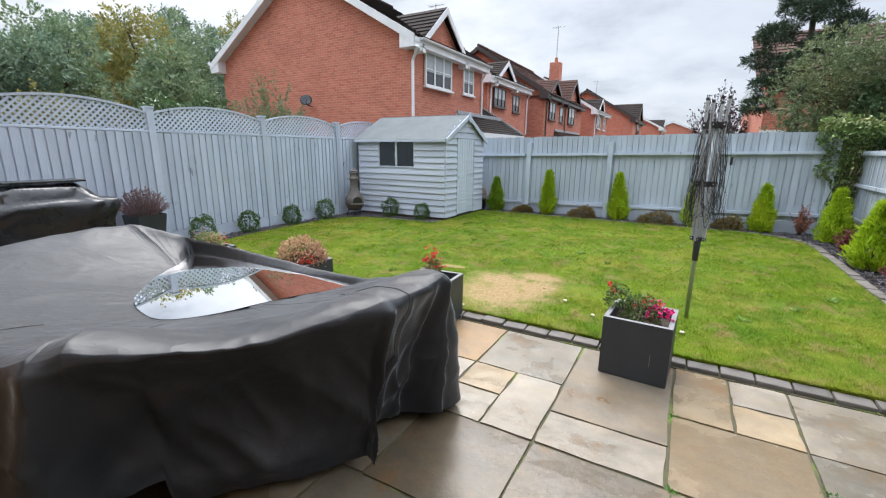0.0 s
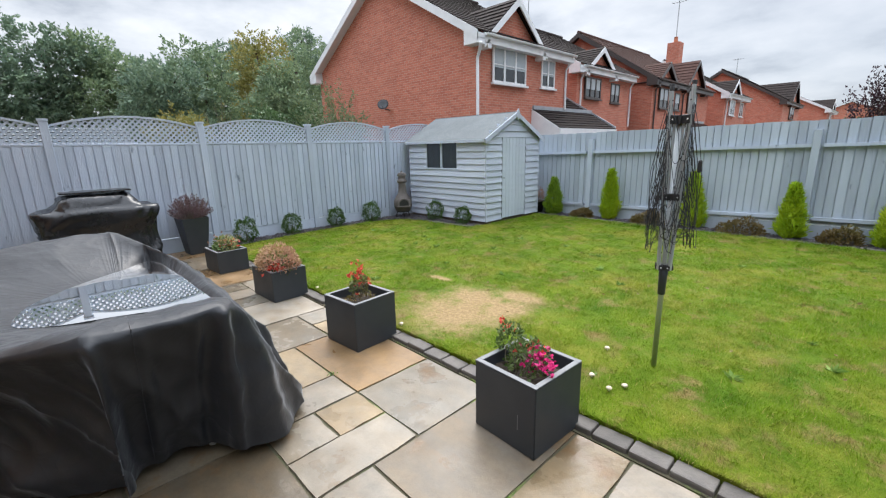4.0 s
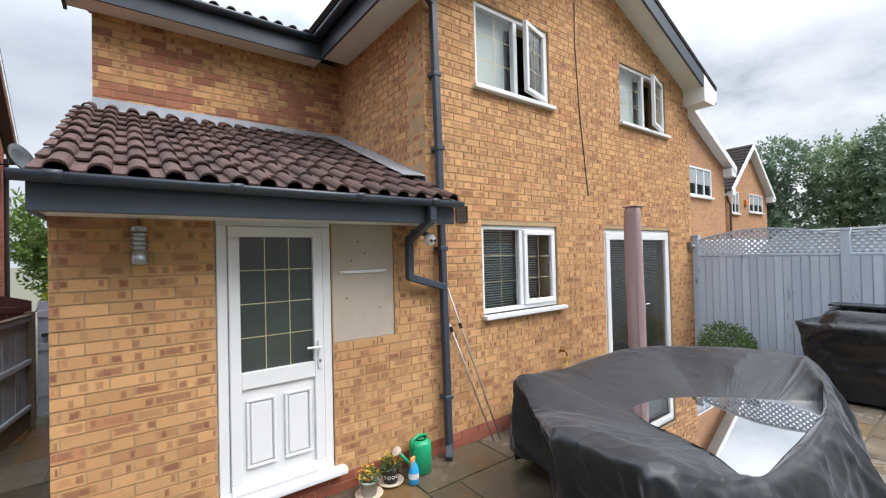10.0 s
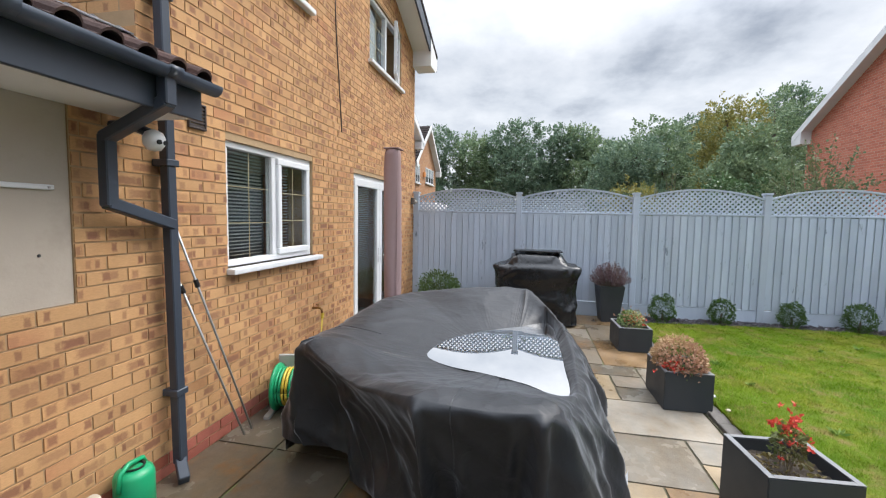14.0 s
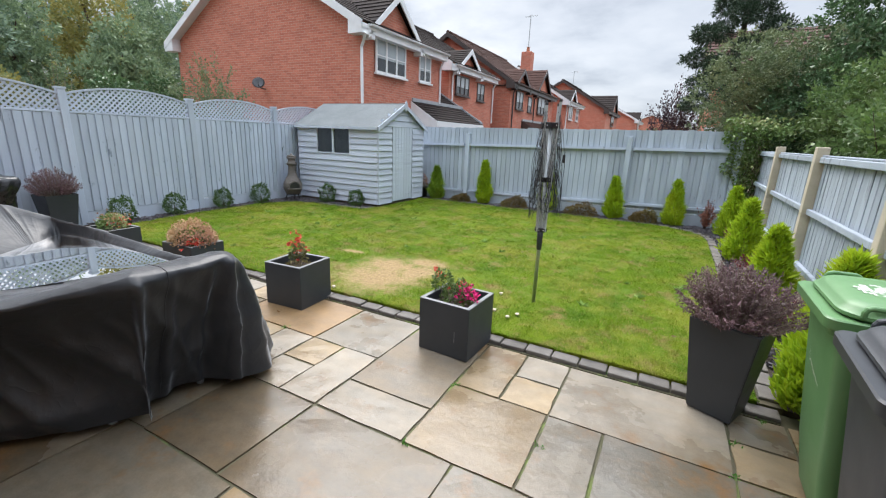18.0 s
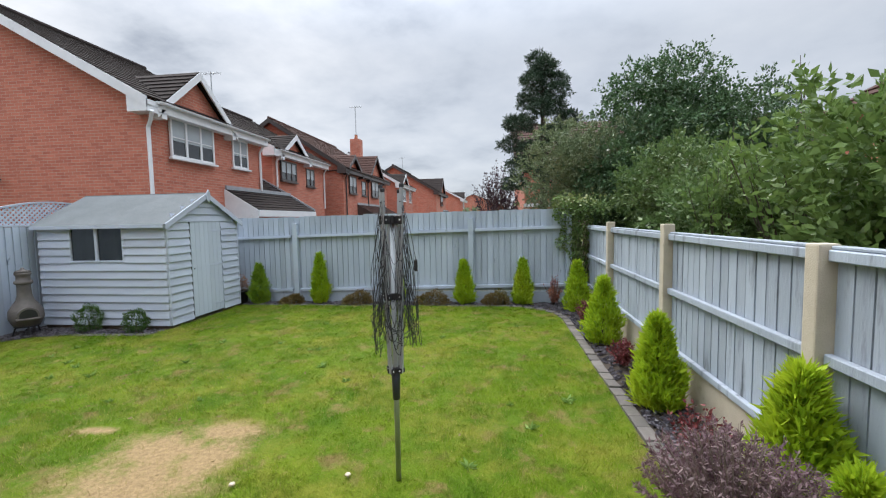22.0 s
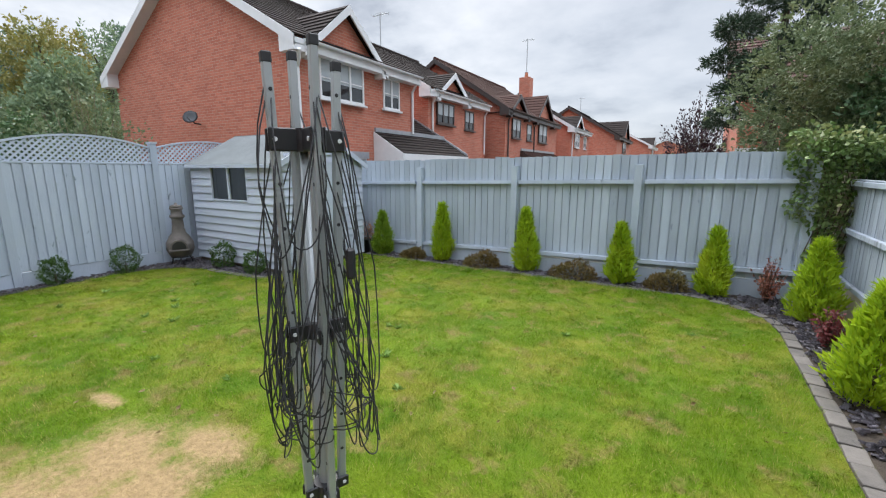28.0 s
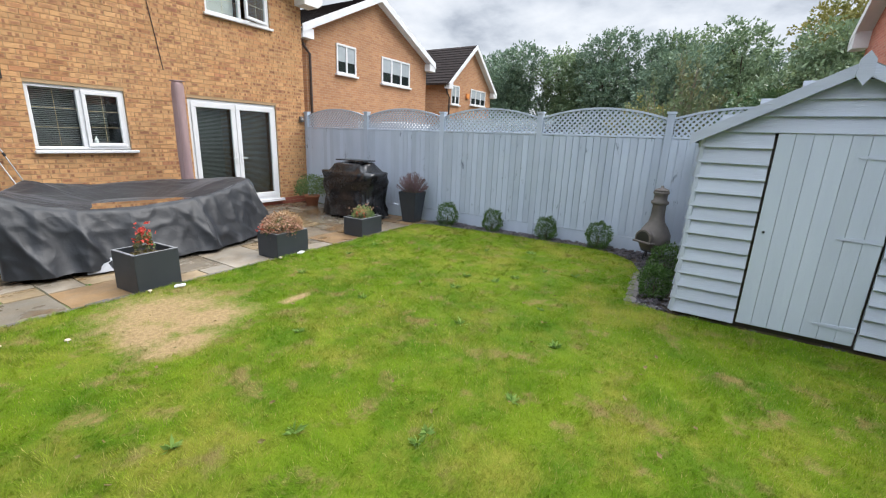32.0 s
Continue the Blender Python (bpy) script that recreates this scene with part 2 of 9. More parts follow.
def slab_mat():
    """Riven sandstone in greys, buffs and rusty tones, slab by slab, with damp patches."""
    m, nt, b = mat_nodes("riven_sandstone")
    o = nt.nodes.new("ShaderNodeObjectInfo")
    band = noise_of(nt, 3.0, 6, 0.62, (1.0, 2.2, 1.0))
    warm = mix_of(nt, ramp_of(nt, band, 0.36, 0.66), (0.285, 0.205, 0.115), (0.225, 0.20, 0.16))
    tint = mix_of(nt, 0.60, warm, o.outputs["Color"])
    tint = mix_of(nt, ramp_of(nt, noise_of(nt, 1.7, 5, 0.7), 0.56, 0.70), tint, (0.29, 0.165, 0.07))
    tint = vary(nt, tint, noise_of(nt, 9, 7, 0.72), 0.38)
    tint = vary(nt, tint, noise_of(nt, 90, 3, 0.6), 0.12)
    damp = ramp_of(nt, noise_of(nt, 1.7, 5, 0.6), 0.30, 0.64)
    g = nt.nodes.new("ShaderNodeNewGeometry")
    s = nt.nodes.new("ShaderNodeSeparateXYZ")
    nt.links.new(g.outputs["Position"], s.inputs[0])
    # it dries from the lawn's side, away from the house
    near = ramp_of(nt, s.outputs[1], 3.2, 1.6)
    wet = put(nt, "ShaderNodeMath")
    wet.operation = "MULTIPLY_ADD"
    nt.links.new(damp, wet.inputs[0])
    wet.inputs[1].default_value = 0.85
    half = put(nt, "ShaderNodeMath")
    half.operation = "MULTIPLY"
    half.inputs[1].default_value = 0.5
    nt.links.new(near, half.inputs[0])
    nt.links.new(half.outputs[0], wet.inputs[2])
    # some slabs hold the wet longer than others
    each = put(nt, "ShaderNodeMath")
    each.operation = "MULTIPLY_ADD"
    each.inputs[1].default_value = 0.5
    nt.links.new(o.outputs["Random"], each.inputs[0])
    nt.links.new(wet.outputs[0], each.inputs[2])
    wetc = ramp_of(nt, each.outputs[0], 0.25, 1.15)
    dark = mix_of(nt, 1.0, tint, (0.50, 0.475, 0.43), "MULTIPLY")
    col = mix_of(nt, wetc, tint, dark)
    nt.links.new(col, b.inputs["Base Color"])
    r = nt.nodes.new("ShaderNodeMapRange")
    r.inputs["To Min"].default_value, r.inputs["To Max"].default_value = 0.66, 0.2
    b.inputs["Specular IOR Level"].default_value = 0.35
    nt.links.new(wetc, r.inputs["Value"])
    nt.links.new(r.outputs["Result"], b.inputs["Roughness"])
    bump_to(nt, b, noise_of(nt, 5.5, 8, 0.68), 0.28, 0.02)
    return m


def lawn_colour(nt):
    """Green turf with paler worn places and one bare sandy patch by the patio."""
    f = noise_of(nt, 1.5, 6, 0.65)
    col = mix_of(nt, ramp_of(nt, f, 0.34, 0.64), (0.085, 0.182, 0.005), (0.168, 0.258, 0.010))
    col = mix_of(nt, ramp_of(nt, noise_of(nt, 1.1, 7, 0.72), 0.48, 0.66), col, (0.285, 0.292, 0.042))
    col = mix_of(nt, ramp_of(nt, noise_of(nt, 3.4, 5, 0.7), 0.54, 0.68), col, (0.28, 0.23, 0.085))
    col = mix_of(nt, ramp_of(nt, noise_of(nt, 0.55, 4, 0.6), 0.46, 0.66), col, mix_of(nt, 1.0, col, (0.78, 0.90, 0.7), "MULTIPLY"))
    g = nt.nodes.new("ShaderNodeNewGeometry")
    fac = None
    for cx, cy, rx, ry in BARE:
        mp = nt.nodes.new("ShaderNodeMapping")
        mp.vector_type = "TEXTURE"
        mp.inputs["Location"].default_value = (cx, cy, 0)
        mp.inputs["Scale"].default_value = (rx, ry, 50)
        nt.links.new(g.outputs["Position"], mp.inputs["Vector"])
        ln = nt.nodes.new("ShaderNodeVectorMath")
        ln.operation = "LENGTH"
        nt.links.new(mp.outputs["Vector"], ln.inputs[0])
        ad = put(nt, "ShaderNodeMath")
        ad.operation = "MULTIPLY_ADD"
        ad.inputs[1].default_value = 3.4
        nt.links.new(noise_of(nt, 5.5, 9, 0.86), ad.inputs[0])
        nt.links.new(ln.outputs["Value"], ad.inputs[2])
        one = ramp_of(nt, ad.outputs[0], 2.95, 2.1)
        if fac is None:
            fac = one
        else:
            mxm = put(nt, "ShaderNodeMath")
            mxm.operation = "MAXIMUM"
            nt.links.new(fac, mxm.inputs[0])
            nt.links.new(one, mxm.inputs[1])
            fac = mxm.outputs[0]
    bare = mix_of(nt, ramp_of(nt, noise_of(nt, 28, 5, 0.7), 0.35, 0.68), (0.345, 0.245, 0.125), (0.21, 0.145, 0.07))
    return col, bare, fac


BARE = [(-1.33, 4.20, 0.54, 0.52), (-1.42, 4.62, 0.44, 0.34), (-2.24, 4.88, 0.17, 0.07), (-1.12, 4.96, 0.34, 0.18), (-1.02, 4.55, 0.24, 0.42)]


def lawn_mat(name, blades):
    m, nt, b = mat_nodes(name)
    col, bare, fac = lawn_colour(nt)
    if blades:
        g = nt.nodes.new("ShaderNodeNewGeometry")
        dry = ramp_of(nt, g.outputs["Random Per Island"], 0.90, 0.97)
        col = mix_of(nt, dry, col, (0.30, 0.26, 0.09))
        col = vary(nt, col, g.outputs["Random Per Island"], 0.3)
        col = mix_of(nt, fac, col, (0.33, 0.26, 0.11))
        t = nt.nodes.new("ShaderNodeBsdfTranslucent")
        nt.links.new(col, t.inputs["Color"])
        mx = nt.nodes.new("ShaderNodeMixShader")
        mx.inputs[0].default_value = 0.35
        nt.links.new(b.outputs[0], mx.inputs[1])
        nt.links.new(t.outputs[0], mx.inputs[2])
        nt.links.new(mx.outputs[0], nt.nodes["Material Output"].inputs["Surface"])
    else:
        col = mix_of(nt, 1.0, col, (0.68, 0.62, 0.6), "MULTIPLY")
        col = vary(nt, col, noise_of(nt, 70, 4, 0.7), 0.35)
        col = mix_of(nt, fac, col, bare)
        bump_to(nt, b, noise_of(nt, 45, 6, 0.7), 0.8, 0.02)
    nt.links.new(col, b.inputs["Base Color"])
    b.inputs["Roughness"].default_value = 0.75
    b.inputs["Specular IOR Level"].default_value = 0.12
    return m


def leaf_mat(name, c1, c2, c3=None, transl=0.35, rough=0.5):
    m, nt, b = mat_nodes(name)
    g = nt.nodes.new("ShaderNodeNewGeometry")
    col = mix_of(nt, g.outputs["Random Per Island"], c1, c2)
    if c3:
        col = mix_of(nt, ramp_of(nt, noise_of(nt, 1.1, 3, 0.6), 0.5, 0.7), col, c3)
    col = vary(nt, col, noise_of(nt, 2.4, 4, 0.6), 0.2)
    nt.links.new(col, b.inputs["Base Color"])
    b.inputs["Roughness"].default_value = rough
    b.inputs["Specular IOR Level"].default_value = 0.3
    t = nt.nodes.new("ShaderNodeBsdfTranslucent")
    nt.links.new(col, t.inputs["Color"])
    mx = nt.nodes.new("ShaderNodeMixShader")
    mx.inputs[0].default_value = transl
    nt.links.new(b.outputs[0], mx.inputs[1])
    nt.links.new(t.outputs[0], mx.inputs[2])
    nt.links.new(mx.outputs[0], nt.nodes["Material Output"].inputs["Surface"])
    return m


def glass_mat(name, tint, rough=0.03, wavy=0.0):
    m, nt, b = mat_nodes(name)
    b.inputs["Base Color"].default_value = (*tint, 1)
    b.inputs["Roughness"].default_value = rough
    b.inputs["Transmission Weight"].default_value = 1.0
    b.inputs["IOR"].default_value = 1.45
    if wavy:
        bump_to(nt, b, noise_of(nt, 30, 2, 0.5), wavy, 0.01)
    return m


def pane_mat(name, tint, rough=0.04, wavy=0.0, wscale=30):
    """A window seen from outside by day: the unlit room painted into opaque glass."""
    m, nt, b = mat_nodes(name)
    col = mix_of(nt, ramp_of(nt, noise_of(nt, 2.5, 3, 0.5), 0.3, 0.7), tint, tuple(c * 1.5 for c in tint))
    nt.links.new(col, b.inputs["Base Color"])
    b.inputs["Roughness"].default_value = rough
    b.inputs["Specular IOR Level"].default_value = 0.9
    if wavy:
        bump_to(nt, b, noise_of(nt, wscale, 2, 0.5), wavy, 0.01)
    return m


YB, YR, YS = (0.56, 0.32, 0.145), (0.38, 0.165, 0.09), (0.225, 0.095, 0.052)
MAT = dict(
    brick_one=brick_mat("buff_brick_single", YB, YR, YS, "object"),
    brick=brick_mat("buff_brick", YB, YR, YS, "island"),
    dark_brick_one=brick_mat("brown_red_brick_single", (0.36, 0.15, 0.085), (0.28, 0.105, 0.065), (0.24, 0.10, 0.06), "object"),
    red_brick_one=brick_mat("red_brick_single", (0.33, 0.085, 0.045), (0.22, 0.06, 0.04), (0.27, 0.09, 0.05), "object"),
    red_brick=brick_mat("red_brick", (0.37, 0.115, 0.078), (0.28, 0.085, 0.062), (0.29, 0.09, 0.065), "island"),
    mortar=surf("buff_mortar", (0.44, 0.30, 0.17), (0.36, 0.245, 0.135), 9, 0.95, 0.3, 150),
    red_far=far_brick_mat("red_brickwork", (0.53, 0.185, 0.12), (0.41, 0.125, 0.08), (0.46, 0.30, 0.225)),
    buff_far=far_brick_mat("buff_brickwork", (0.44, 0.235, 0.115), (0.35, 0.17, 0.085), (0.40, 0.28, 0.19)),
    slab=slab_mat(),
    joint=surf("mossy_joint", (0.085, 0.07, 0.045), (0.06, 0.065, 0.028), 4, 0.95, 0.5, 120, stain=(0.12, 0.16, 0.035), stain_at=(0.53, 0.62)),
    sett=surf("grey_sett", (0.135, 0.12, 0.105), (0.085, 0.077, 0.07), 8, 0.7, 0.4, 60, obj=0.2),
    lawn=lawn_mat("lawn_soil", False), blades=lawn_mat("grass_blades", True),
    soil=surf("dark_soil", (0.035, 0.026, 0.02), (0.06, 0.045, 0.03), 12, 0.95, 0.7, 60),
    slate=surf("plum_slate", (0.105, 0.10, 0.115), (0.165, 0.15, 0.165), 5, 0.5, 0.2, 90, island=0.45),
    fence=surf("blue_grey_fence_paint", (0.405, 0.465, 0.555), (0.475, 0.535, 0.62), 3.0, 0.72, 0.35, 60, stain=(0.17, 0.205, 0.25), stain_at=(0.645, 0.72),
               stain_scale=9, stretch=(1, 1, 0.3), obj=0.10),
    fence_worn=surf("weathered_blue_grey_board", (0.29, 0.335, 0.395), (0.37, 0.42, 0.48), 3.0, 0.75, 0.4, 60, stain=(0.13, 0.145, 0.16), stain_at=(0.56, 0.72),
                    stain_scale=8, stretch=(1, 1, 0.18), obj=0.13),
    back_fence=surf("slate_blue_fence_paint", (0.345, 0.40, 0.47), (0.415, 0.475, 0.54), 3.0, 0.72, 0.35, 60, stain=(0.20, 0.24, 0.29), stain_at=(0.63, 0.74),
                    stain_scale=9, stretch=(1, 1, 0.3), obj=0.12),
    shed=surf("pale_blue_shed_paint", (0.42, 0.465, 0.55), (0.49, 0.535, 0.61), 3.0, 0.7, 0.35, 50, stain=(0.28, 0.33, 0.38), stain_at=(0.64, 0.8), stain_scale=4, stretch=(0.3, 0.3, 3), obj=0.07),
    shed_door=surf("pale_blue_door_paint", (0.45, 0.505, 0.575), (0.51, 0.565, 0.63), 3.0, 0.7, 0.35, 50, stretch=(1, 1, 0.2), obj=0.06),
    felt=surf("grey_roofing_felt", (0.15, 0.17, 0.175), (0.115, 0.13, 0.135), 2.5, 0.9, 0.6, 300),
    concrete=surf("pale_concrete", (0.52, 0.46, 0.36), (0.42, 0.37, 0.28), 5, 0.9, 0.35, 110, stain=(0.26, 0.235, 0.17), stain_at=(0.58, 0.75), stain_scale=3),
    timber=surf("wet_weathered_timber", (0.16, 0.125, 0.085), (0.10, 0.08, 0.06), 3, 0.8, 0.4, 60, stretch=(1, 1, 0.2)),
    upvc=surf("white_upvc", (0.74, 0.745, 0.75), (0.68, 0.69, 0.70), 1.5, 0.32, 0.02, 40, rough_var=0.05),
    upvc_old=surf("weathered_white_trim", (0.76, 0.77, 0.78), (0.66, 0.675, 0.69), 2.5, 0.5, 0.04, 40, stain=(0.5, 0.5, 0.48), stain_at=(0.66, 0.85)),
    grey_trim=surf("anthracite_trim", (0.034, 0.044, 0.062), (0.048, 0.060, 0.080), 2, 0.38, 0.03, 40),
    dark_trim=surf("dark_brown_trim", (0.045, 0.035, 0.032), (0.06, 0.045, 0.04), 2, 0.4, 0.03, 40),
    tile=surf("brown_roof_tile", (0.082, 0.040, 0.031), (0.05, 0.029, 0.025), 7, 0.85, 0.5, 70, stain=(0.15, 0.082, 0.058), stain_at=(0.58, 0.72), stain_scale=9, obj=0.25),
    tile_red=surf("red_brown_roof_tile", (0.085, 0.042, 0.033), (0.06, 0.032, 0.026), 5, 0.9, 0.5, 70, island=0.2, spec=0.2),
    tile_far=surf("dark_roof_tile", (0.024, 0.02, 0.019), (0.04, 0.03, 0.027), 5, 0.9, 0.4, 60, island=0.2, spec=0.15),
    lead=surf("lead_flashing", (0.30, 0.325, 0.36), (0.40, 0.42, 0.45), 4, 0.45, 0.25, 25, metal=0.4),
    bbq_cover=surf("shiny_black_polythene", (0.007, 0.007, 0.0075), (0.011, 0.011, 0.012), 3, 0.24, 0.3, 14),
    silver_lining=surf("silver_lining", (0.42, 0.43, 0.45), (0.30, 0.31, 0.33), 12, 0.35, 0.3, 20),
    planter=surf("grey_planter", (0.026, 0.031, 0.037), (0.036, 0.041, 0.047), 3, 0.5, 0.06, 90, stain=(0.10, 0.105, 0.11), stain_at=(0.70, 0.85), stain_scale=5),
    planter_rim=surf("pale_worn_planter_rim", (0.15, 0.155, 0.16), (0.19, 0.195, 0.20), 5, 0.6, 0.06, 90),
    bowl=surf("slate_blue_pot", (0.042, 0.052, 0.06), (0.06, 0.07, 0.08), 4, 0.55, 0.1, 60),
    terracotta=surf("terracotta", (0.42, 0.16, 0.085), (0.34, 0.13, 0.07), 5, 0.8, 0.15, 70),
    clay=surf("grey_brown_fired_clay", (0.16, 0.14, 0.125), (0.10, 0.088, 0.08), 6, 0.7, 0.4, 40, stain=(0.045, 0.04, 0.038), stain_at=(0.55, 0.7)),
    green_bin=surf("green_bin_plastic", (0.082, 0.185, 0.068), (0.098, 0.21, 0.08), 2, 0.42, 0.05, 90, stain=(0.085, 0.18, 0.09), stain_at=(0.62, 0.8)),
    grey_bin=surf("grey_bin_plastic", (0.022, 0.0245, 0.029), (0.032, 0.035, 0.041), 2, 0.5, 0.05, 90),
    white_print=surf("worn_white_print", (0.62, 0.62, 0.56), (0.40, 0.46, 0.38), 40, 0.6, 0, 50),
    green=surf("bright_green_plastic", (0.012, 0.29, 0.12), (0.016, 0.34, 0.145), 3, 0.35, 0.03, 60),
    blue=surf("blue_plastic", (0.02, 0.30, 0.62), (0.03, 0.36, 0.7), 3, 0.35, 0.02, 60),
    orange=surf("orange_plastic", (0.75, 0.26, 0.06), (0.7, 0.3, 0.1), 3, 0.4, 0.02, 60),
    beige=surf("beige_plastic", (0.62, 0.52, 0.40), (0.55, 0.46, 0.36), 3, 0.5, 0.05, 60),
    grey_pot=surf("light_grey_pot", (0.42, 0.42, 0.40), (0.33, 0.33, 0.31), 6, 0.6, 0.1, 60),
    black=surf("black_plastic", (0.015, 0.015, 0.016), (0.022, 0.022, 0.024), 4, 0.42, 0.05, 60),
    rubber=surf("black_rubber", (0.018, 0.019, 0.02), (0.028, 0.029, 0.03), 6, 0.7, 0.3, 80),
    steel=surf("brushed_steel", (0.50, 0.51, 0.52), (0.42, 0.43, 0.44), 8, 0.32, 0.05, 60, metal=1.0),
    alu=surf("grey_aluminium", (0.36, 0.385, 0.39), (0.44, 0.465, 0.47), 5, 0.45, 0.04, 60, metal=0.5),
    brass=surf("old_brass", (0.36, 0.21, 0.07), (0.25, 0.14, 0.06), 8, 0.4, 0.1, 60, metal=0.9),
    yellow=surf("yellow_hose", (0.62, 0.46, 0.05), (0.55, 0.4, 0.05), 5, 0.45, 0.02, 60),
    mauve=surf("mauve_parasol_cover", (0.30, 0.205, 0.205), (0.345, 0.24, 0.235), 2.5, 0.8, 0.3, 22, stain=(0.24, 0.165, 0.165), stain_at=(0.62, 0.8), stretch=(1, 1, 0.4)),
    panel=surf("grubby_cement_board", (0.47, 0.41, 0.34), (0.42, 0.36, 0.295), 2.5, 0.85, 0.12, 60, stain=(0.34, 0.285, 0.225), stain_at=(0.62, 0.8)),
    soffit=surf("cream_soffit", (0.80, 0.80, 0.78), (0.73, 0.73, 0.71), 2, 0.6, 0.05, 30),
    pane=pane_mat("dark_room_window_glass", (0.012, 0.015, 0.017), 0.035, 0.03, 4),
    obscure=pane_mat("patterned_door_glass", (0.036, 0.043, 0.044), 0.2, 0.2, 30),
    blind=surf("pale_window_blind", (0.40, 0.44, 0.46), (0.33, 0.37, 0.39), 2, 0.12, 0, 40),
    gate=surf("maroon_gate_stain", (0.075, 0.022, 0.018), (0.05, 0.017, 0.015), 3, 0.6, 0.3, 60, stretch=(1, 1, 0.2), obj=0.15),
    weed=leaf_mat("pale_weed_leaf", (0.14, 0.25, 0.05), (0.20, 0.31, 0.07), None, 0.3),
    hedge=leaf_mat("mid_green_hedge_leaf", (0.075, 0.135, 0.04), (0.14, 0.21, 0.07), (0.12, 0.16, 0.05), 0.3, 0.4),
    berberis=leaf_mat("dark_red_leaf", (0.13, 0.028, 0.032), (0.23, 0.06, 0.06), None, 0.3),
    net=surf("pale_blind_slats", (0.50, 0.53, 0.52), (0.44, 0.47, 0.46), 3, 0.6, 0, 40),
    lead_strip=surf("brass_glazing_strip", (0.66, 0.58, 0.36), (0.58, 0.5, 0.3), 9, 0.4, 0, 40, metal=0.5),
    grit=surf("black_relief", (0.02, 0.021, 0.022), (0.028, 0.028, 0.03), 6, 0.75, 0.2, 90),
    bark=surf("brown_bark", (0.10, 0.075, 0.055), (0.06, 0.045, 0.035), 8, 0.9, 0.6, 30),
    twig=surf("pale_twig", (0.23, 0.19, 0.14), (0.16, 0.13, 0.10), 6, 0.9, 0.3, 30),
    ground=surf("far_ground", (0.10, 0.105, 0.06), (0.13, 0.12, 0.09), 0.3, 0.95, 0.3, 5),
    tarmac=surf("tarmac", (0.055, 0.055, 0.056), (0.07, 0.069, 0.068), 3, 0.9, 0.4, 80),
    lime=leaf_mat("lime_conifer", (0.42, 0.55, 0.025), (0.28, 0.43, 0.025), (0.52, 0.60, 0.04), 0.35),
    lime_dark=leaf_mat("green_conifer", (0.18, 0.31, 0.035), (0.29, 0.42, 0.04), (0.34, 0.44, 0.035), 0.3),
    box=leaf_mat("box_leaf", (0.04, 0.092, 0.02), (0.085, 0.155, 0.035), None, 0.25, 0.55),
    hebe=leaf_mat("purple_leaf", (0.125, 0.07, 0.082), (0.23, 0.14, 0.155), (0.16, 0.13, 0.11), 0.25),
    russet=leaf_mat("russet_leaf", (0.30, 0.10, 0.075), (0.42, 0.17, 0.115), (0.24, 0.13, 0.07), 0.35),
    heath=leaf_mat("brown_green_heath", (0.13, 0.095, 0.035), (0.21, 0.15, 0.06), (0.17, 0.17, 0.05), 0.25),
    sedum=leaf_mat("pink_buff_flower", (0.50, 0.30, 0.20), (0.36, 0.19, 0.13), (0.46, 0.34, 0.17), 0.3),
    fuchsia_leaf=leaf_mat("small_green_leaf", (0.07, 0.13, 0.035), (0.15, 0.20, 0.06), (0.19, 0.13, 0.07), 0.3),
    fresh=leaf_mat("fresh_green_leaf", (0.06, 0.19, 0.03), (0.12, 0.28, 0.045), None, 0.3, 0.4),
    magenta=leaf_mat("magenta_petal", (0.62, 0.018, 0.16), (0.75, 0.05, 0.27), None, 0.3),
    red=leaf_mat("red_petal", (0.58, 0.045, 0.035), (0.66, 0.13, 0.09), None, 0.3),
    yellow_petal=leaf_mat("yellow_petal", (0.72, 0.50, 0.06), (0.62, 0.40, 0.08), None, 0.3),
    # distance haze is put into these two greens, lightened and blued
    wood=leaf_mat("hazy_woodland_leaf", (0.125, 0.19, 0.11), (0.22, 0.295, 0.16), (0.23, 0.30, 0.145), 0.3),
    wood_far=leaf_mat("hazy_dark_woodland_leaf", (0.11, 0.175, 0.125), (0.185, 0.26, 0.165), (0.19, 0.265, 0.155), 0.3),
    autumn=leaf_mat("yellowing_leaf", (0.21, 0.21, 0.06), (0.31, 0.27, 0.08), (0.14, 0.18, 0.07), 0.35),
    holly=leaf_mat("dark_evergreen_leaf", (0.055, 0.11, 0.05), (0.10, 0.17, 0.075), (0.10, 0.175, 0.065), 0.2, 0.3),
    pine=leaf_mat("pine_needle", (0.028, 0.052, 0.03), (0.05, 0.085, 0.045), None, 0.1),
    shrub=leaf_mat("grey_green_leaf", (0.11, 0.155, 0.075), (0.175, 0.22, 0.11), (0.19, 0.20, 0.09), 0.25),
    bright=leaf_mat("bright_shrub_leaf", (0.095, 0.165, 0.042), (0.18, 0.265, 0.075), (0.15, 0.225, 0.055), 0.35, 0.32),
    ivy=leaf_mat("ivy_leaf", (0.085, 0.16, 0.04), (0.17, 0.24, 0.08), (0.34, 0.34, 0.15), 0.25, 0.35),
    plum=leaf_mat("purple_plum_leaf", (0.03, 0.018, 0.026), (0.055, 0.03, 0.04), None, 0.15),
)


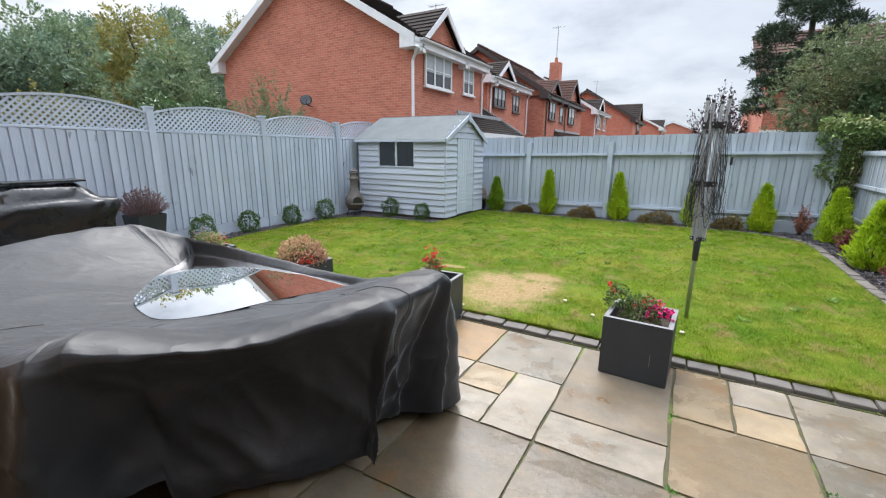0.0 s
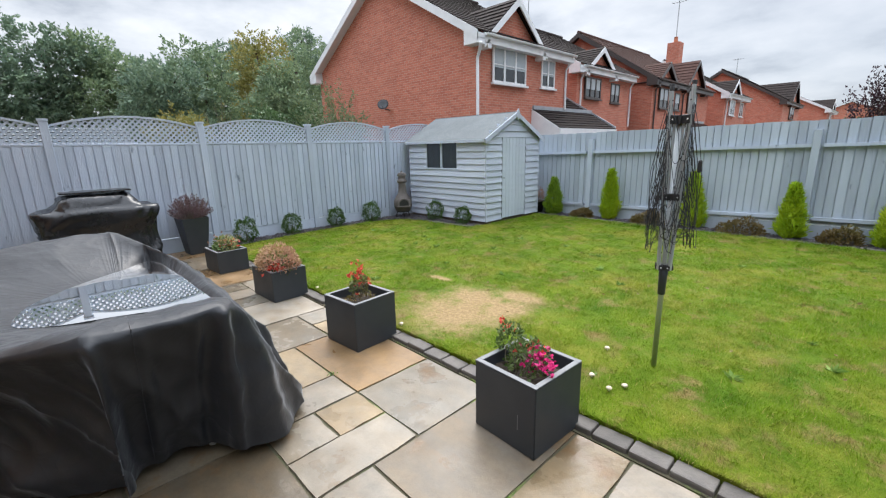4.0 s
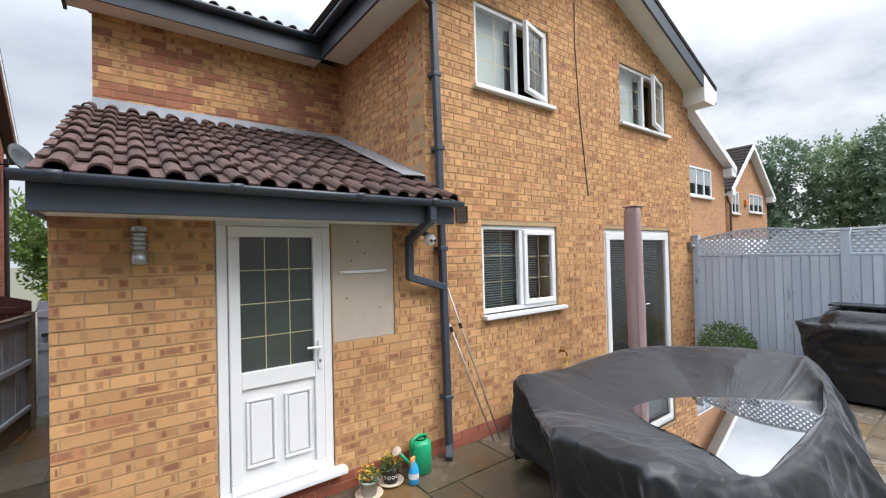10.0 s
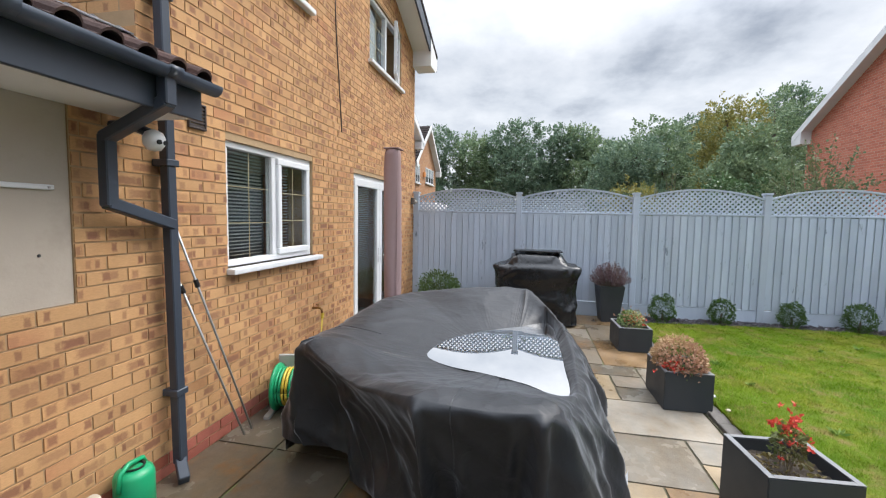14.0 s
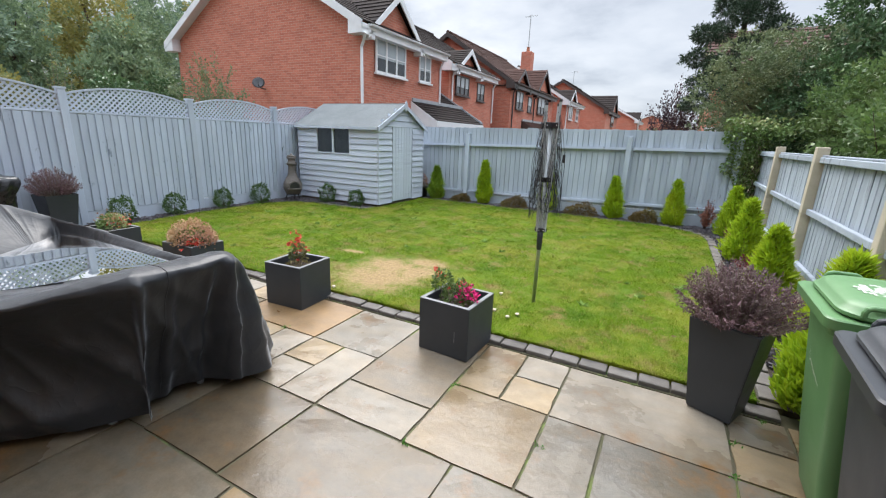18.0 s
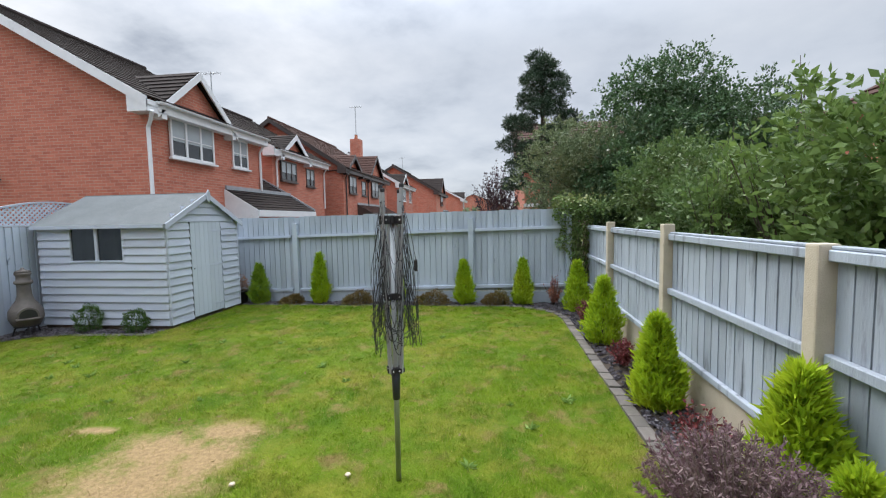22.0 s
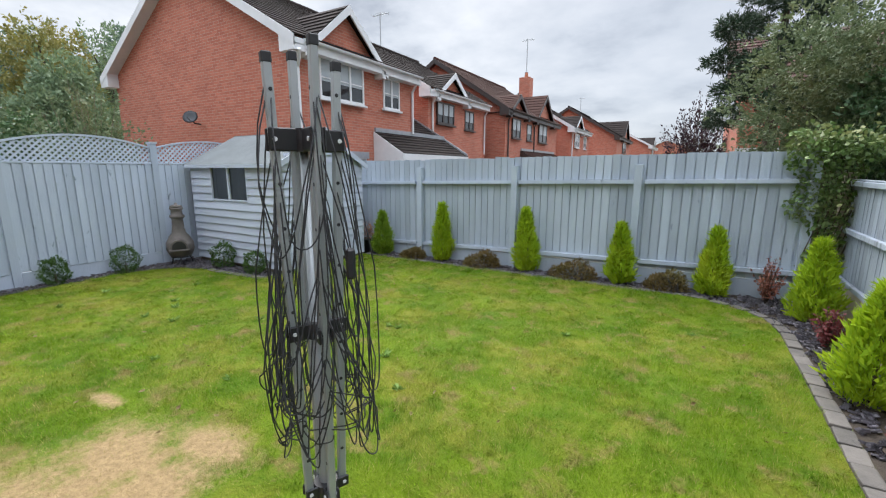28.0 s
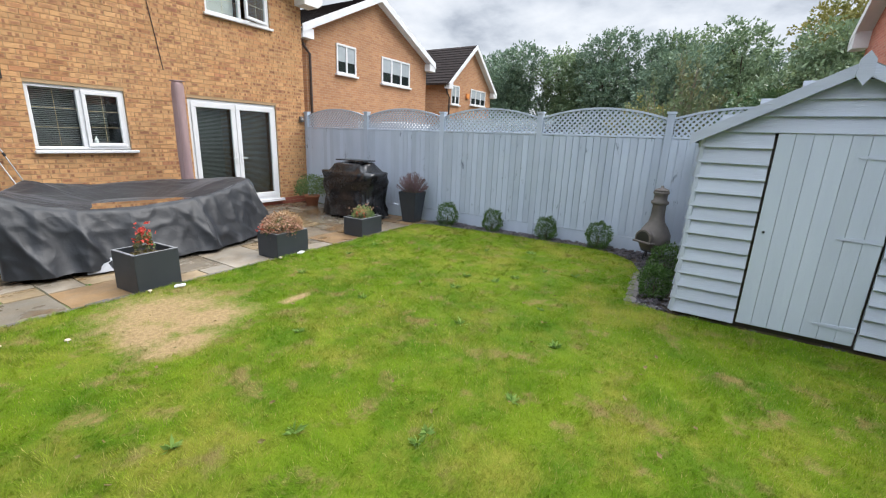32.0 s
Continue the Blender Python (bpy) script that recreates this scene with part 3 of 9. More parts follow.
def cover_mat(name, crisp, r0, r1, spec, c1, c2, sheen=0.0):
    """Black coated cloth: faint dust, crisp creases and a fine weave."""
    m, nt, b = mat_nodes(name)
    col = mix_of(nt, ramp_of(nt, noise_of(nt, 2.6, 6, 0.65), 0.42, 0.72), c1, c2)
    nt.links.new(col, b.inputs["Base Color"])
    r = nt.nodes.new("ShaderNodeMapRange")
    r.inputs["To Min"].default_value, r.inputs["To Max"].default_value = r0, r1
    nt.links.new(noise_of(nt, 5, 4), r.inputs["Value"])
    nt.links.new(r.outputs["Result"], b.inputs["Roughness"])
    b.inputs["Specular IOR Level"].default_value = spec
    b.inputs["Sheen Weight"].default_value = sheen
    b.inputs["Sheen Roughness"].default_value = 0.26
    b.inputs["Sheen Tint"].default_value = (0.88, 0.93, 1.0, 1)
    prev = None
    for sc, dist, st in ((3.2, 0.03, 0.3 * crisp), (9.5, 0.010, 0.4 * crisp), (26, 0.003, 0.3 * crisp), (240, 0.001, 0.2)):
        f = noise_of(nt, sc, 2, 0.5)
        if sc < 20:
            d = nt.nodes.new("ShaderNodeMath")
            d.operation = "SUBTRACT"
            d.inputs[1].default_value = 0.5
            nt.links.new(f, d.inputs[0])
            a = nt.nodes.new("ShaderNodeMath")
            a.operation = "ABSOLUTE"
            nt.links.new(d.outputs[0], a.inputs[0])
            p = nt.nodes.new("ShaderNodeMath")
            p.operation = "POWER"
            p.inputs[1].default_value = 0.6
            nt.links.new(a.outputs[0], p.inputs[0])
            f = p.outputs[0]
        bp = put(nt, "ShaderNodeBump", Strength=st, Distance=dist)
        bp.invert = sc < 20
        nt.links.new(f, bp.inputs["Height"])
        if prev:
            nt.links.new(prev, bp.inputs["Normal"])
        prev = bp.outputs["Normal"]
    nt.links.new(prev, b.inputs["Normal"])
    return m


MAT["cover"] = cover_mat("black_pvc_cover", 0.75, 0.40, 0.52, 0.42, (0.014, 0.0155, 0.0185), (0.022, 0.024, 0.028), 0.45)
MAT["bbq_cover"] = cover_mat("shiny_black_polythene", 1.1, 0.2, 0.32, 0.55, (0.009, 0.0095, 0.011), (0.016, 0.0165, 0.018))
_m, _nt, _b = mat_nodes("rain_water")
_b.inputs["Base Color"].default_value = (0.93, 0.94, 0.95, 1)
_b.inputs["Metallic"].default_value = 1.0
_b.inputs["Roughness"].default_value = 0.012
_b.inputs["Specular IOR Level"].default_value = 1.0
_b.inputs["IOR"].default_value = 1.9
_b.inputs["Coat Weight"].default_value = 1.0
_b.inputs["Coat Roughness"].default_value = 0.01
MAT["water"] = _m


# ---- mesh helpers ----
def mesh_of(name, verts, faces, mats, index=None, smooth=False):
    me = bpy.data.meshes.new(name)
    me.from_pydata(verts, [], faces)
    for m in mats if isinstance(mats, (list, tuple)) else [mats]:
        me.materials.append(m)
    if index is not None:
        me.polygons.foreach_set("material_index", index)
    if smooth:
        me.polygons.foreach_set("use_smooth", [True] * len(faces))
    me.update()
    return me


def soup(name, tris, mat):
    """A mesh out of an array of n triangles or quads, n x 3 (or 4) x 3."""
    n, k, _ = tris.shape
    me = bpy.data.meshes.new(name)
    me.vertices.add(n * k)
    me.vertices.foreach_set("co", np.ascontiguousarray(tris, dtype=np.float32).ravel())
    me.loops.add(n * k)
    me.loops.foreach_set("vertex_index", np.arange(n * k, dtype=np.int32))
    me.polygons.add(n)
    me.polygons.foreach_set("loop_start", np.arange(0, n * k, k, dtype=np.int32))
    me.materials.append(mat)
    me.update(calc_edges=True)
    return me


def part(name, bm, mat, parent, label="", smooth=False):
    """Links a bmesh (or a mesh) as one mesh object under a thing or a part."""
    if isinstance(bm, bpy.types.Mesh):
        me = bm
    else:
        me = bpy.data.meshes.new(name)
        bm.to_mesh(me)
        bm.free()
        me.materials.append(mat)
        if smooth:
            me.polygons.foreach_set("use_smooth", [True] * len(me.polygons))
    ob = new(name, me)
    ob.parent = parent
    if label:
        tagged(ob, label)
    return ob


def thing(name, m, label, category, group="", kind=""):
    ob = new(name)
    ob.empty_display_size = 0.1
    ob.matrix_basis = m
    return tagged(ob, label, category, group, kind)


def box(x0, x1, y0, y1, z0, z1, bevel=0.0, bm=None, m=None):
    bm2 = bmesh.new()
    bmesh.ops.create_cube(bm2, size=1.0)
    for v in bm2.verts:
        v.co = Vector(((x0 + x1) / 2 + v.co.x * (x1 - x0), (y0 + y1) / 2 + v.co.y * (y1 - y0), (z0 + z1) / 2 + v.co.z * (z1 - z0)))
    if bevel:
        bmesh.ops.bevel(bm2, geom=bm2.edges[:], offset=bevel, segments=2 if bevel > 0.006 else 1, affect="EDGES", profile=0.6)
    if m:
        bmesh.ops.transform(bm2, matrix=m, verts=bm2.verts[:])
    return join(bm, bm2)


def join(bm, bm2):
    if bm is None:
        return bm2
    me = bpy.data.meshes.new("tmp")
    bm2.to_mesh(me)
    bm2.free()
    bm.from_mesh(me)
    bpy.data.meshes.remove(me)
    return bm


def tube(points, radius, seg=8, bm=None, caps=True, closed=False):
    """A round tube through points; radius one number, or one for each point."""
    bm = bm or bmesh.new()
    pts = [Vector(p) for p in points]
    rad = radius if isinstance(radius, (list, tuple)) else [radius] * len(pts)
    rings = []
    prev = None
    for i, p in enumerate(pts):
        d = (pts[min(i + 1, len(pts) - 1)] - pts[max(i - 1, 0)]).normalized()
        ref = prev if prev is not None else (Vector((1, 0, 0)) if abs(d.z) > 0.8 else Vector((0, 0, 1)))
        a = d.cross(ref)
        if a.length < 1e-4:
            a = d.cross(Vector((0, 1, 0)))
        a.normalize()
        c = a.cross(d).normalized()
        prev = c
        rings.append([bm.verts.new(p + rad[i] * (math.cos(2 * math.pi * k / seg) * a + math.sin(2 * math.pi * k / seg) * c)) for k in range(seg)])
    for r, s in zip(rings, rings[1:]):
        for k in range(seg):
            bm.faces.new((r[k], r[(k + 1) % seg], s[(k + 1) % seg], s[k]))
    if caps:
        bm.faces.new(rings[0][::-1])
        bm.faces.new(rings[-1])
    return bm


def lathe(profile, seg=24, bm=None, cap=True, at=(0, 0, 0)):
    """A turned body from (radius, height) pairs."""
    bm = bm or bmesh.new()
    o = Vector(at)
    rings = [[bm.verts.new(o + Vector((r * math.cos(2 * math.pi * k / seg), r * math.sin(2 * math.pi * k / seg), z))) for k in range(seg)] for r, z in profile]
    for r, s in zip(rings, rings[1:]):
        for k in range(seg):
            bm.faces.new((r[k], r[(k + 1) % seg], s[(k + 1) % seg], s[k]))
    if cap:
        bm.faces.new(rings[0][::-1])
        bm.faces.new(rings[-1])
    return bm


def prism(outline, z0, z1, bm=None, m=None):
    """An outline in x, y raised from z0 to z1; m may turn it."""
    bm2 = bmesh.new()
    lo = [bm2.verts.new((x, y, z0)) for x, y in outline]
    hi = [bm2.verts.new((x, y, z1)) for x, y in outline]
    n = len(lo)
    for i in range(n):
        bm2.faces.new((lo[i], lo[(i + 1) % n], hi[(i + 1) % n], hi[i]))
    bm2.faces.new(lo[::-1])
    bm2.faces.new(hi)
    bmesh.ops.recalc_face_normals(bm2, faces=bm2.faces[:])
    if m:
        bmesh.ops.transform(bm2, matrix=m, verts=bm2.verts[:])
    return join(bm, bm2)


YZ = Matrix(((0, 0, 1, 0), (1, 0, 0, 0), (0, 1, 0, 0), (0, 0, 0, 1)))    # outline (y, z), thickness towards +x
I4 = Matrix.Identity(4)
rng = np.random.default_rng(7)


def setting(name, bm, mat, label, category="wall", smooth=False):
    ob = part(name, bm, mat, None, smooth=smooth)
    return tagged(ob, label, category, kind="structure")


def tuft(n, pos, nrm, length, width, spread=0.5, fold=0.0):
    """n leaf quads (kite-shaped) at pos, pointing along nrm with some spread; all arrays n x 3 or numbers."""
    d = nrm + spread * rng.normal(size=(n, 3))
    d /= np.linalg.norm(d, axis=1)[:, None] + 1e-9
    s = np.cross(d, rng.normal(size=(n, 3)))
    s /= np.linalg.norm(s, axis=1)[:, None] + 1e-9
    L = (length * rng.uniform(0.65, 1.35, n))[:, None]
    W = (width * rng.uniform(0.7, 1.3, n))[:, None]
    up = np.cross(d, s)
    tip = pos + d * L
    mid = pos + d * L * 0.45 + up * fold * L
    return np.stack([pos, mid + s * W * 0.5, tip, mid - s * W * 0.5], axis=1)


# ---- ground, patio bed, lawn ----
LAWN = [(-6.1, 3.596), (2.19, 3.596), (2.2, 8.9), (2.14, 9.35), (1.95, 9.68), (1.55, 9.9), (0.8, 9.98), (-2.0, 9.98), (-3.7, 9.93), (-4.18, 9.93), (-4.18, 8.03), (-4.25, 7.68),
        (-4.9, 7.62), (-5.5, 7.6), (-6.0, 7.42), (-6.3, 7.1), (-6.42, 6.6), (-6.38, 5.2), (-6.22, 3.9)]


def inside(poly, x, y):
    c = np.zeros(x.shape, bool)
    n = len(poly)
    for i in range(n):
        (x0, y0), (x1, y1) = poly[i], poly[(i + 1) % n]
        cond = (y0 > y) != (y1 > y)
        with np.errstate(divide="ignore", invalid="ignore"):
            xi = (x1 - x0) * (y - y0) / (y1 - y0 + 1e-12) + x0
        c ^= cond & (x < xi)
    return c


bm = bmesh.new()
bmesh.ops.create_grid(bm, x_segments=8, y_segments=8, size=600)
bmesh.ops.translate(bm, vec=(0, 0, -0.16), verts=bm.verts[:])
setting("ground", bm, MAT["ground"], "rough open ground running out to the horizon", "ground")
patio = setting("patio", box(-6.85, 3.1, -6.0, 3.6, -0.15, -0.014), MAT["joint"], "riven sandstone patio with mossy joints, damp from rain", "patio")
setting("garden_bed", box(-6.85, 3.1, 3.605, 10.6, -0.15, 0.02), MAT["soil"], "dark soil of the borders under slate chippings", "flower bed")
lawn = setting("lawn", prism(LAWN, -0.1, 0.042), MAT["lawn"], "short green lawn with worn straw-coloured patches", "lawn")
setting("road", box(-6.6, -1.2, 12.5, 90, -0.15, -0.1), MAT["tarmac"], "estate road of dark tarmac beyond the fence", "road")

# ---- the house: wall faces ----
WY = -0.26                       # rear wall's face
GX, GZ, GS = -3.93, 5.75, 0.41  # gable's middle, its wall's top, its slope
OPEN_REAR = [(-0.17, 0.66, 0.16, 2.2), (-0.745, -0.18, 1.2, 2.3), (-3.04, -1.81, 1.25, 2.2), (-5.95, -4.05, 0.15, 2.2),
             (-2.98, -1.78, 3.65, 4.57), (-5.93, -4.56, 3.74, 4.63)]


def minus(spans, a, b):
    out = []
    for s, e in spans:
        if b <= s or a >= e:
            out.append((s, e))
        else:
            if s < a:
                out.append((s, a))
            if b < e:
                out.append((b, e))
    return out


def panels(u0, u1, v0, v1, openings):
    """Rectangles that fill a wall but for its openings."""
    us = sorted({u0, u1, *[min(max(o[i], u0), u1) for o in openings for i in (0, 1)]})
    vs = sorted({v0, v1, *[min(max(o[i], v0), v1) for o in openings for i in (2, 3)]})
    for va, vb in zip(vs, vs[1:]):
        run = [(u0, u1)]
        for o in openings:
            if o[2] < vb - 1e-6 and o[3] > va + 1e-6:
                run = minus(run, o[0], o[1])
        for a, b in run:
            if b - a > 1e-4:
                yield a, b, va, vb


# rear wall, lower storey and upper storey with its gable; wall body in mortar, bricks laid on it at the end of the file
b = None
for u0, u1, v0, v1 in panels(-6.75, 1.5, -0.1, 2.3, OPEN_REAR):
    b = box(u0, u1, WY - 0.28, WY - 0.006, v0, v1, bm=b)
for u0, u1, v0, v1 in panels(-6.75, -1.12, 2.3, 4.67, OPEN_REAR):
    b = box(u0, u1, WY - 0.28, WY - 0.006, v0, v1, bm=b)
b = prism([(-6.75, 4.67), (-1.12, 4.67), (GX, GZ - 0.03)], WY - 0.28, WY - 0.006, bm=b, m=Matrix(((1, 0, 0, 0), (0, 0, 1, 0), (0, 1, 0, 0), (0, 0, 0, 1))))
wall_rear = setting("wall_rear", b, MAT["mortar"], "rear wall of the house in buff brick with red smudges", "wall")
wall_side = setting("wall_side", box(-1.4, -1.126, -2.4, WY - 0.28, 2.3, 4.66), MAT["mortar"], "side wall of the upper storey in buff brick", "wall")
wall_recess = setting("wall_recess", box(-1.12, 1.395, -2.5, -2.256, 2.3, 4.42), MAT["mortar"], "set-back upper wall in buff brick above the lean-to roof", "wall")
wall_end = setting("wall_end", box(1.22, 1.494, -8.5, WY - 0.28, -0.1, 2.3), MAT["mortar"], "side wall of the extension along the passage, buff brick", "wall")
setting("wall_west", box(-6.75, -6.47, -8.5, WY - 0.28, -0.1, 4.62), MAT["buff_far"], "west end wall of the house in buff brick", "wall")
setting("wall_front", box(-6.75, 1.5, -8.7, -8.5, -0.1, 4.4), MAT["buff_far"], "front wall of the house in buff brick", "wall")
setting("wall_upper_end", box(1.14, 1.395, -8.5, -2.5, 2.3, 4.42), MAT["buff_far"], "upper end wall of the house in buff brick", "wall")
# inner wall and floor are added so the rooms read dark through the glass
setting("interior_wall", box(-6.4, 1.2, -3.3, -3.2, 0, 4.5), MAT["felt"], "plain grey backing wall added to keep the rooms behind the windows dark", "wall")
setting("floor", box(-6.4, 1.2, -3.2, -0.54, 0.0, 0.12), MAT["felt"], "plain grey floor added to keep the rooms behind the windows dark", "floor")
setting("upper_floor", box(-6.4, 1.2, -3.2, -0.54, 2.42, 2.6), MAT["panel"], "floor between the storeys", "floor")


def roof_quad(p, q, up, th=0.06):
    """A roof sheet from the eave p-q, rising by the vector up."""
    bm = bmesh.new()
    p, q, up = Vector(p), Vector(q), Vector(up)
    n = (q - p).cross(up).normalized() * th
    vs = [bm.verts.new(v) for v in (p, q, q + up, p + up, p - n, q - n, q - n + up, p - n + up)]
    for f in ((0, 1, 2, 3), (7, 6, 5, 4), (0, 4, 5, 1), (1, 5, 6, 2), (2, 6, 7, 3), (3, 7, 4, 0)):
        bm.faces.new([vs[i] for i in f])
    bmesh.ops.recalc_face_normals(bm, faces=bm.faces[:])
    return bm


# main roof: two slopes with the ridge running back from the gable, and the wing's slope
RZ = GZ + 0.19
for nm, sx in (("roof_west", -1), ("roof_east", 1)):
    run = 3.17 if sx < 0 else 3.27
    p, q = (GX + sx * run, 0.08, RZ - GS * run), (GX + sx * run, -9.0, RZ - GS * run)
    bm = roof_quad(q, p, (-sx * run, 0, GS * run)) if sx < 0 else roof_quad(p, q, (-sx * run, 0, GS * run))
    setting(nm, bm, MAT["tile_far"], "slope of the main roof in brown concrete tiles", "roof")
roof_wing = setting("roof_wing", roof_quad((-0.7, -1.93, 4.49), (1.62, -1.93, 4.49), (0, -4.2, 1.62)), MAT["tile_far"], "slope of the wing's roof in brown concrete tiles", "roof")
lean_to = setting("roof_lean_to", roof_quad((-1.13, 0.2, 2.31), (1.50, 0.2, 2.31), (0, -2.46, 1.06), 0.03), MAT["dark_trim"], "lean-to roof of brown double-roman tiles", "roof")


# ---- openings: doors and windows of the house ----
def frame_bars(x0, x1, z0, z1, w, y0, y1, bev=0.006):
    b = box(x0, x1, y0, y1, z0, z0 + w, bev)
    b = box(x0, x1, y0, y1, z1 - w, z1, bev, b)
    b = box(x0, x0 + w, y0, y1, z0 + w, z1 - w, bev, b)
    return box(x1 - w, x1, y0, y1, z0 + w, z1 - w, bev, b)


GLASS = glass_mat("clear_window_glass", (0.82, 0.88, 0.87), 0.0)


def glazing(parent, x0, x1, z0, z1, y, nx, nz, mat, strips=True):
    p = part("pane", box(x0, x1, y - 0.008, y, z0, z1), mat, parent)
    p.visible_shadow = False
    if strips and nx * nz > 1:
        b = None
        for i in range(1, nx):
            x = x0 + (x1 - x0) * i / nx
            b = box(x - 0.003, x + 0.003, y + 0.0005, y + 0.004, z0, z1, bm=b)
        for j in range(1, nz):
            z = z0 + (z1 - z0) * j / nz
            b = box(x0, x1, y + 0.001, y + 0.005, z - 0.003, z + 0.003, bm=b)
        part("glazing_strip", b, MAT["lead_strip"], parent, "gilt glazing strips")


def sash(parent, x0, x1, z0, z1, y, nx, nz, w=0.055, m=None, mat=None):
    s = part("sash", frame_bars(x0, x1, z0, z1, w, y - 0.05, y), MAT["upvc"], parent)
    if m:
        s.matrix_basis = m
    glazing(s, x0 + w, x1 - w, z0 + w, z1 - w, y - 0.03, nx, nz, mat or GLASS)
    return s


def blind(parent, x0, x1, z0, z1, y, step=0.028):
    b = None
    bm = bmesh.new()
    z = z0
    while z < z1:
        vs = [bm.verts.new(c) for c in ((x0, y - 0.012, z), (x1, y - 0.012, z), (x1, y + 0.008, z + 0.012), (x0, y + 0.008, z + 0.012))]
        bm.faces.new(vs)
        z += step
    return part("blind", bm, MAT["net"], parent, "pale venetian blind slats")


Y0 = WY - 0.03
w1 = thing("window_1", I4, "white framed kitchen window with leaded panes and a venetian blind", "window", kind="structure")
part("window_frame", frame_bars(-3.04, -1.81, 1.255, 2.2, 0.05, Y0 - 0.07, Y0), MAT["upvc"], w1)
part("mullion", box(-2.46, -2.40, Y0 - 0.07, Y0, 1.305, 2.15, 0.005), MAT["upvc"], w1)
glazing(w1, -2.40, -1.86, 1.305, 2.15, Y0 - 0.03, 2, 3, GLASS)
sash(w1, -2.99, -2.46, 1.305, 2.15, Y0 + 0.025, 2, 3)
part("window_sill", box(-3.13, -1.79, Y0 - 0.05, WY + 0.07, 1.205, 1.25, 0.01), MAT["upvc"], w1, "white moulded sill")
blind(w1, -2.40, -1.86, 1.32, 2.14, Y0 - 0.11)
blind(w1, -2.80, -2.5, 1.32, 2.14, Y0 - 0.11)
part("soap_bottle", lathe([(0.03, 0), (0.03, 0.1), (0.012, 0.13), (0.012, 0.16)], 10, at=(-2.60, Y0 - 0.085, 1.305)), MAT["upvc_old"], w1)

d2 = thing("door_2", I4, "white french doors with blinds behind the glass, closed", "door", kind="structure")
part("door_frame", frame_bars(-5.95, -4.05, 0.16, 2.2, 0.06, Y0 - 0.07, Y0), MAT["upvc"], d2)
for x0, x1 in ((-4.99, -4.11), (-5.89, -5.0)):
    s = sash(d2, x0, x1, 0.22, 2.14, Y0 + 0.02, 1, 1, 0.095)
    hx = -4.99 + 0.045 if x0 > -5 else -5.0 - 0.05
    part("handle", tube([(hx, Y0 + 0.06, 1.08), (hx + (0.11 if x0 > -5 else -0.11), Y0 + 0.06, 1.08)], 0.009, 8, box(hx - 0.014, hx + 0.014, Y0 + 0.02, Y0 + 0.035, 0.98, 1.2, 0.004)), MAT["upvc"], s, "white lever handle on a long plate")
    blind(d2, x0 + 0.1, x1 - 0.1, 0.32, 2.04, Y0 - 0.12, 0.026)
part("threshold", box(-6.0, -4.0, Y0 - 0.05, WY + 0.09, 0.1, 0.158, 0.008), MAT["upvc"], d2)

for k, (x0, x1, z0, z1, mid) in enumerate(((-2.98, -1.78, 3.66, 4.57, -2.42), (-5.93, -4.56, 3.75, 4.63, -5.27))):
    w = thing("window_%d" % (k + 2), I4, "white framed bedroom window with one casement standing open", "window", kind="structure")
    part("window_frame", frame_bars(x0, x1, z0, z1, 0.05, Y0 - 0.07, Y0), MAT["upvc"], w)
    part("mullion", box(mid - 0.03, mid + 0.03, Y0 - 0.07, Y0, z0 + 0.05, z1 - 0.05, 0.005), MAT["upvc"], w)
    glazing(w, mid + 0.03, x1 - 0.05, z0 + 0.05, z1 - 0.05, Y0 - 0.03, 2, 3, GLASS)
    hinge = Vector((x0 + 0.05, Y0 + 0.02, 0))
    sash(w, x0 + 0.05, mid - 0.03, z0 + 0.05, z1 - 0.05, Y0 + 0.02, 2, 3, m=Matrix.Translation(hinge) @ pose(0, 0, 0, 0, 0, 14) @ Matrix.Translation(-hinge))
    part("window_sill", box(x0 - 0.05, x1 + 0.05, Y0 - 0.05, WY + 0.06, z0 - 0.05, z0 - 0.003, 0.01), MAT["upvc"], w)
    part("curtain", box(mid + 0.05, x1 - 0.06, Y0 - 0.16, Y0 - 0.14, z0, z1), MAT["net"], w, "pale net curtain")

d1 = thing("door_1", I4, "white back door with leaded obscure glass, closed", "door", kind="structure")
part("door_frame", frame_bars(-0.165, 0.655, 0.205, 2.2, 0.07, Y0 - 0.06, Y0 + 0.02), MAT["upvc"], d1)
leaf = part("door_leaf", frame_bars(-0.092, 0.582, 0.24, 2.127, 0.075, Y0 - 0.05, Y0 + 0.035), MAT["upvc"], d1)
part("rail", box(-0.017, 0.507, Y0 - 0.05, Y0 + 0.033, 0.965, 1.085, 0.005), MAT["upvc"], leaf)
glazing(leaf, -0.017, 0.507, 1.085, 2.052, Y0 + 0.0, 3, 4, MAT["obscure"])
part("door_panel", box(-0.017, 0.507, Y0 - 0.04, Y0 + 0.012, 0.315, 0.965), MAT["upvc"], leaf)
for x0 in (0.01, 0.275):
    part("moulding", frame_bars(x0, x0 + 0.205, 0.40, 0.89, 0.022, Y0 + 0.012, Y0 + 0.03, 0.006), MAT["upvc"], leaf)
    part("raised_field", box(x0 + 0.03, x0 + 0.175, Y0 + 0.012, Y0 + 0.024, 0.43, 0.86, 0.008), MAT["upvc"], leaf)
part("handle", tube([(-0.055, Y0 + 0.045, 1.2), (-0.055, Y0 + 0.085, 1.2), (0.055, Y0 + 0.085, 1.205)], 0.009, 8, box(-0.07, -0.04, Y0 + 0.035, Y0 + 0.05, 1.03, 1.25, 0.005)), MAT["upvc"], leaf, "white lever handle")
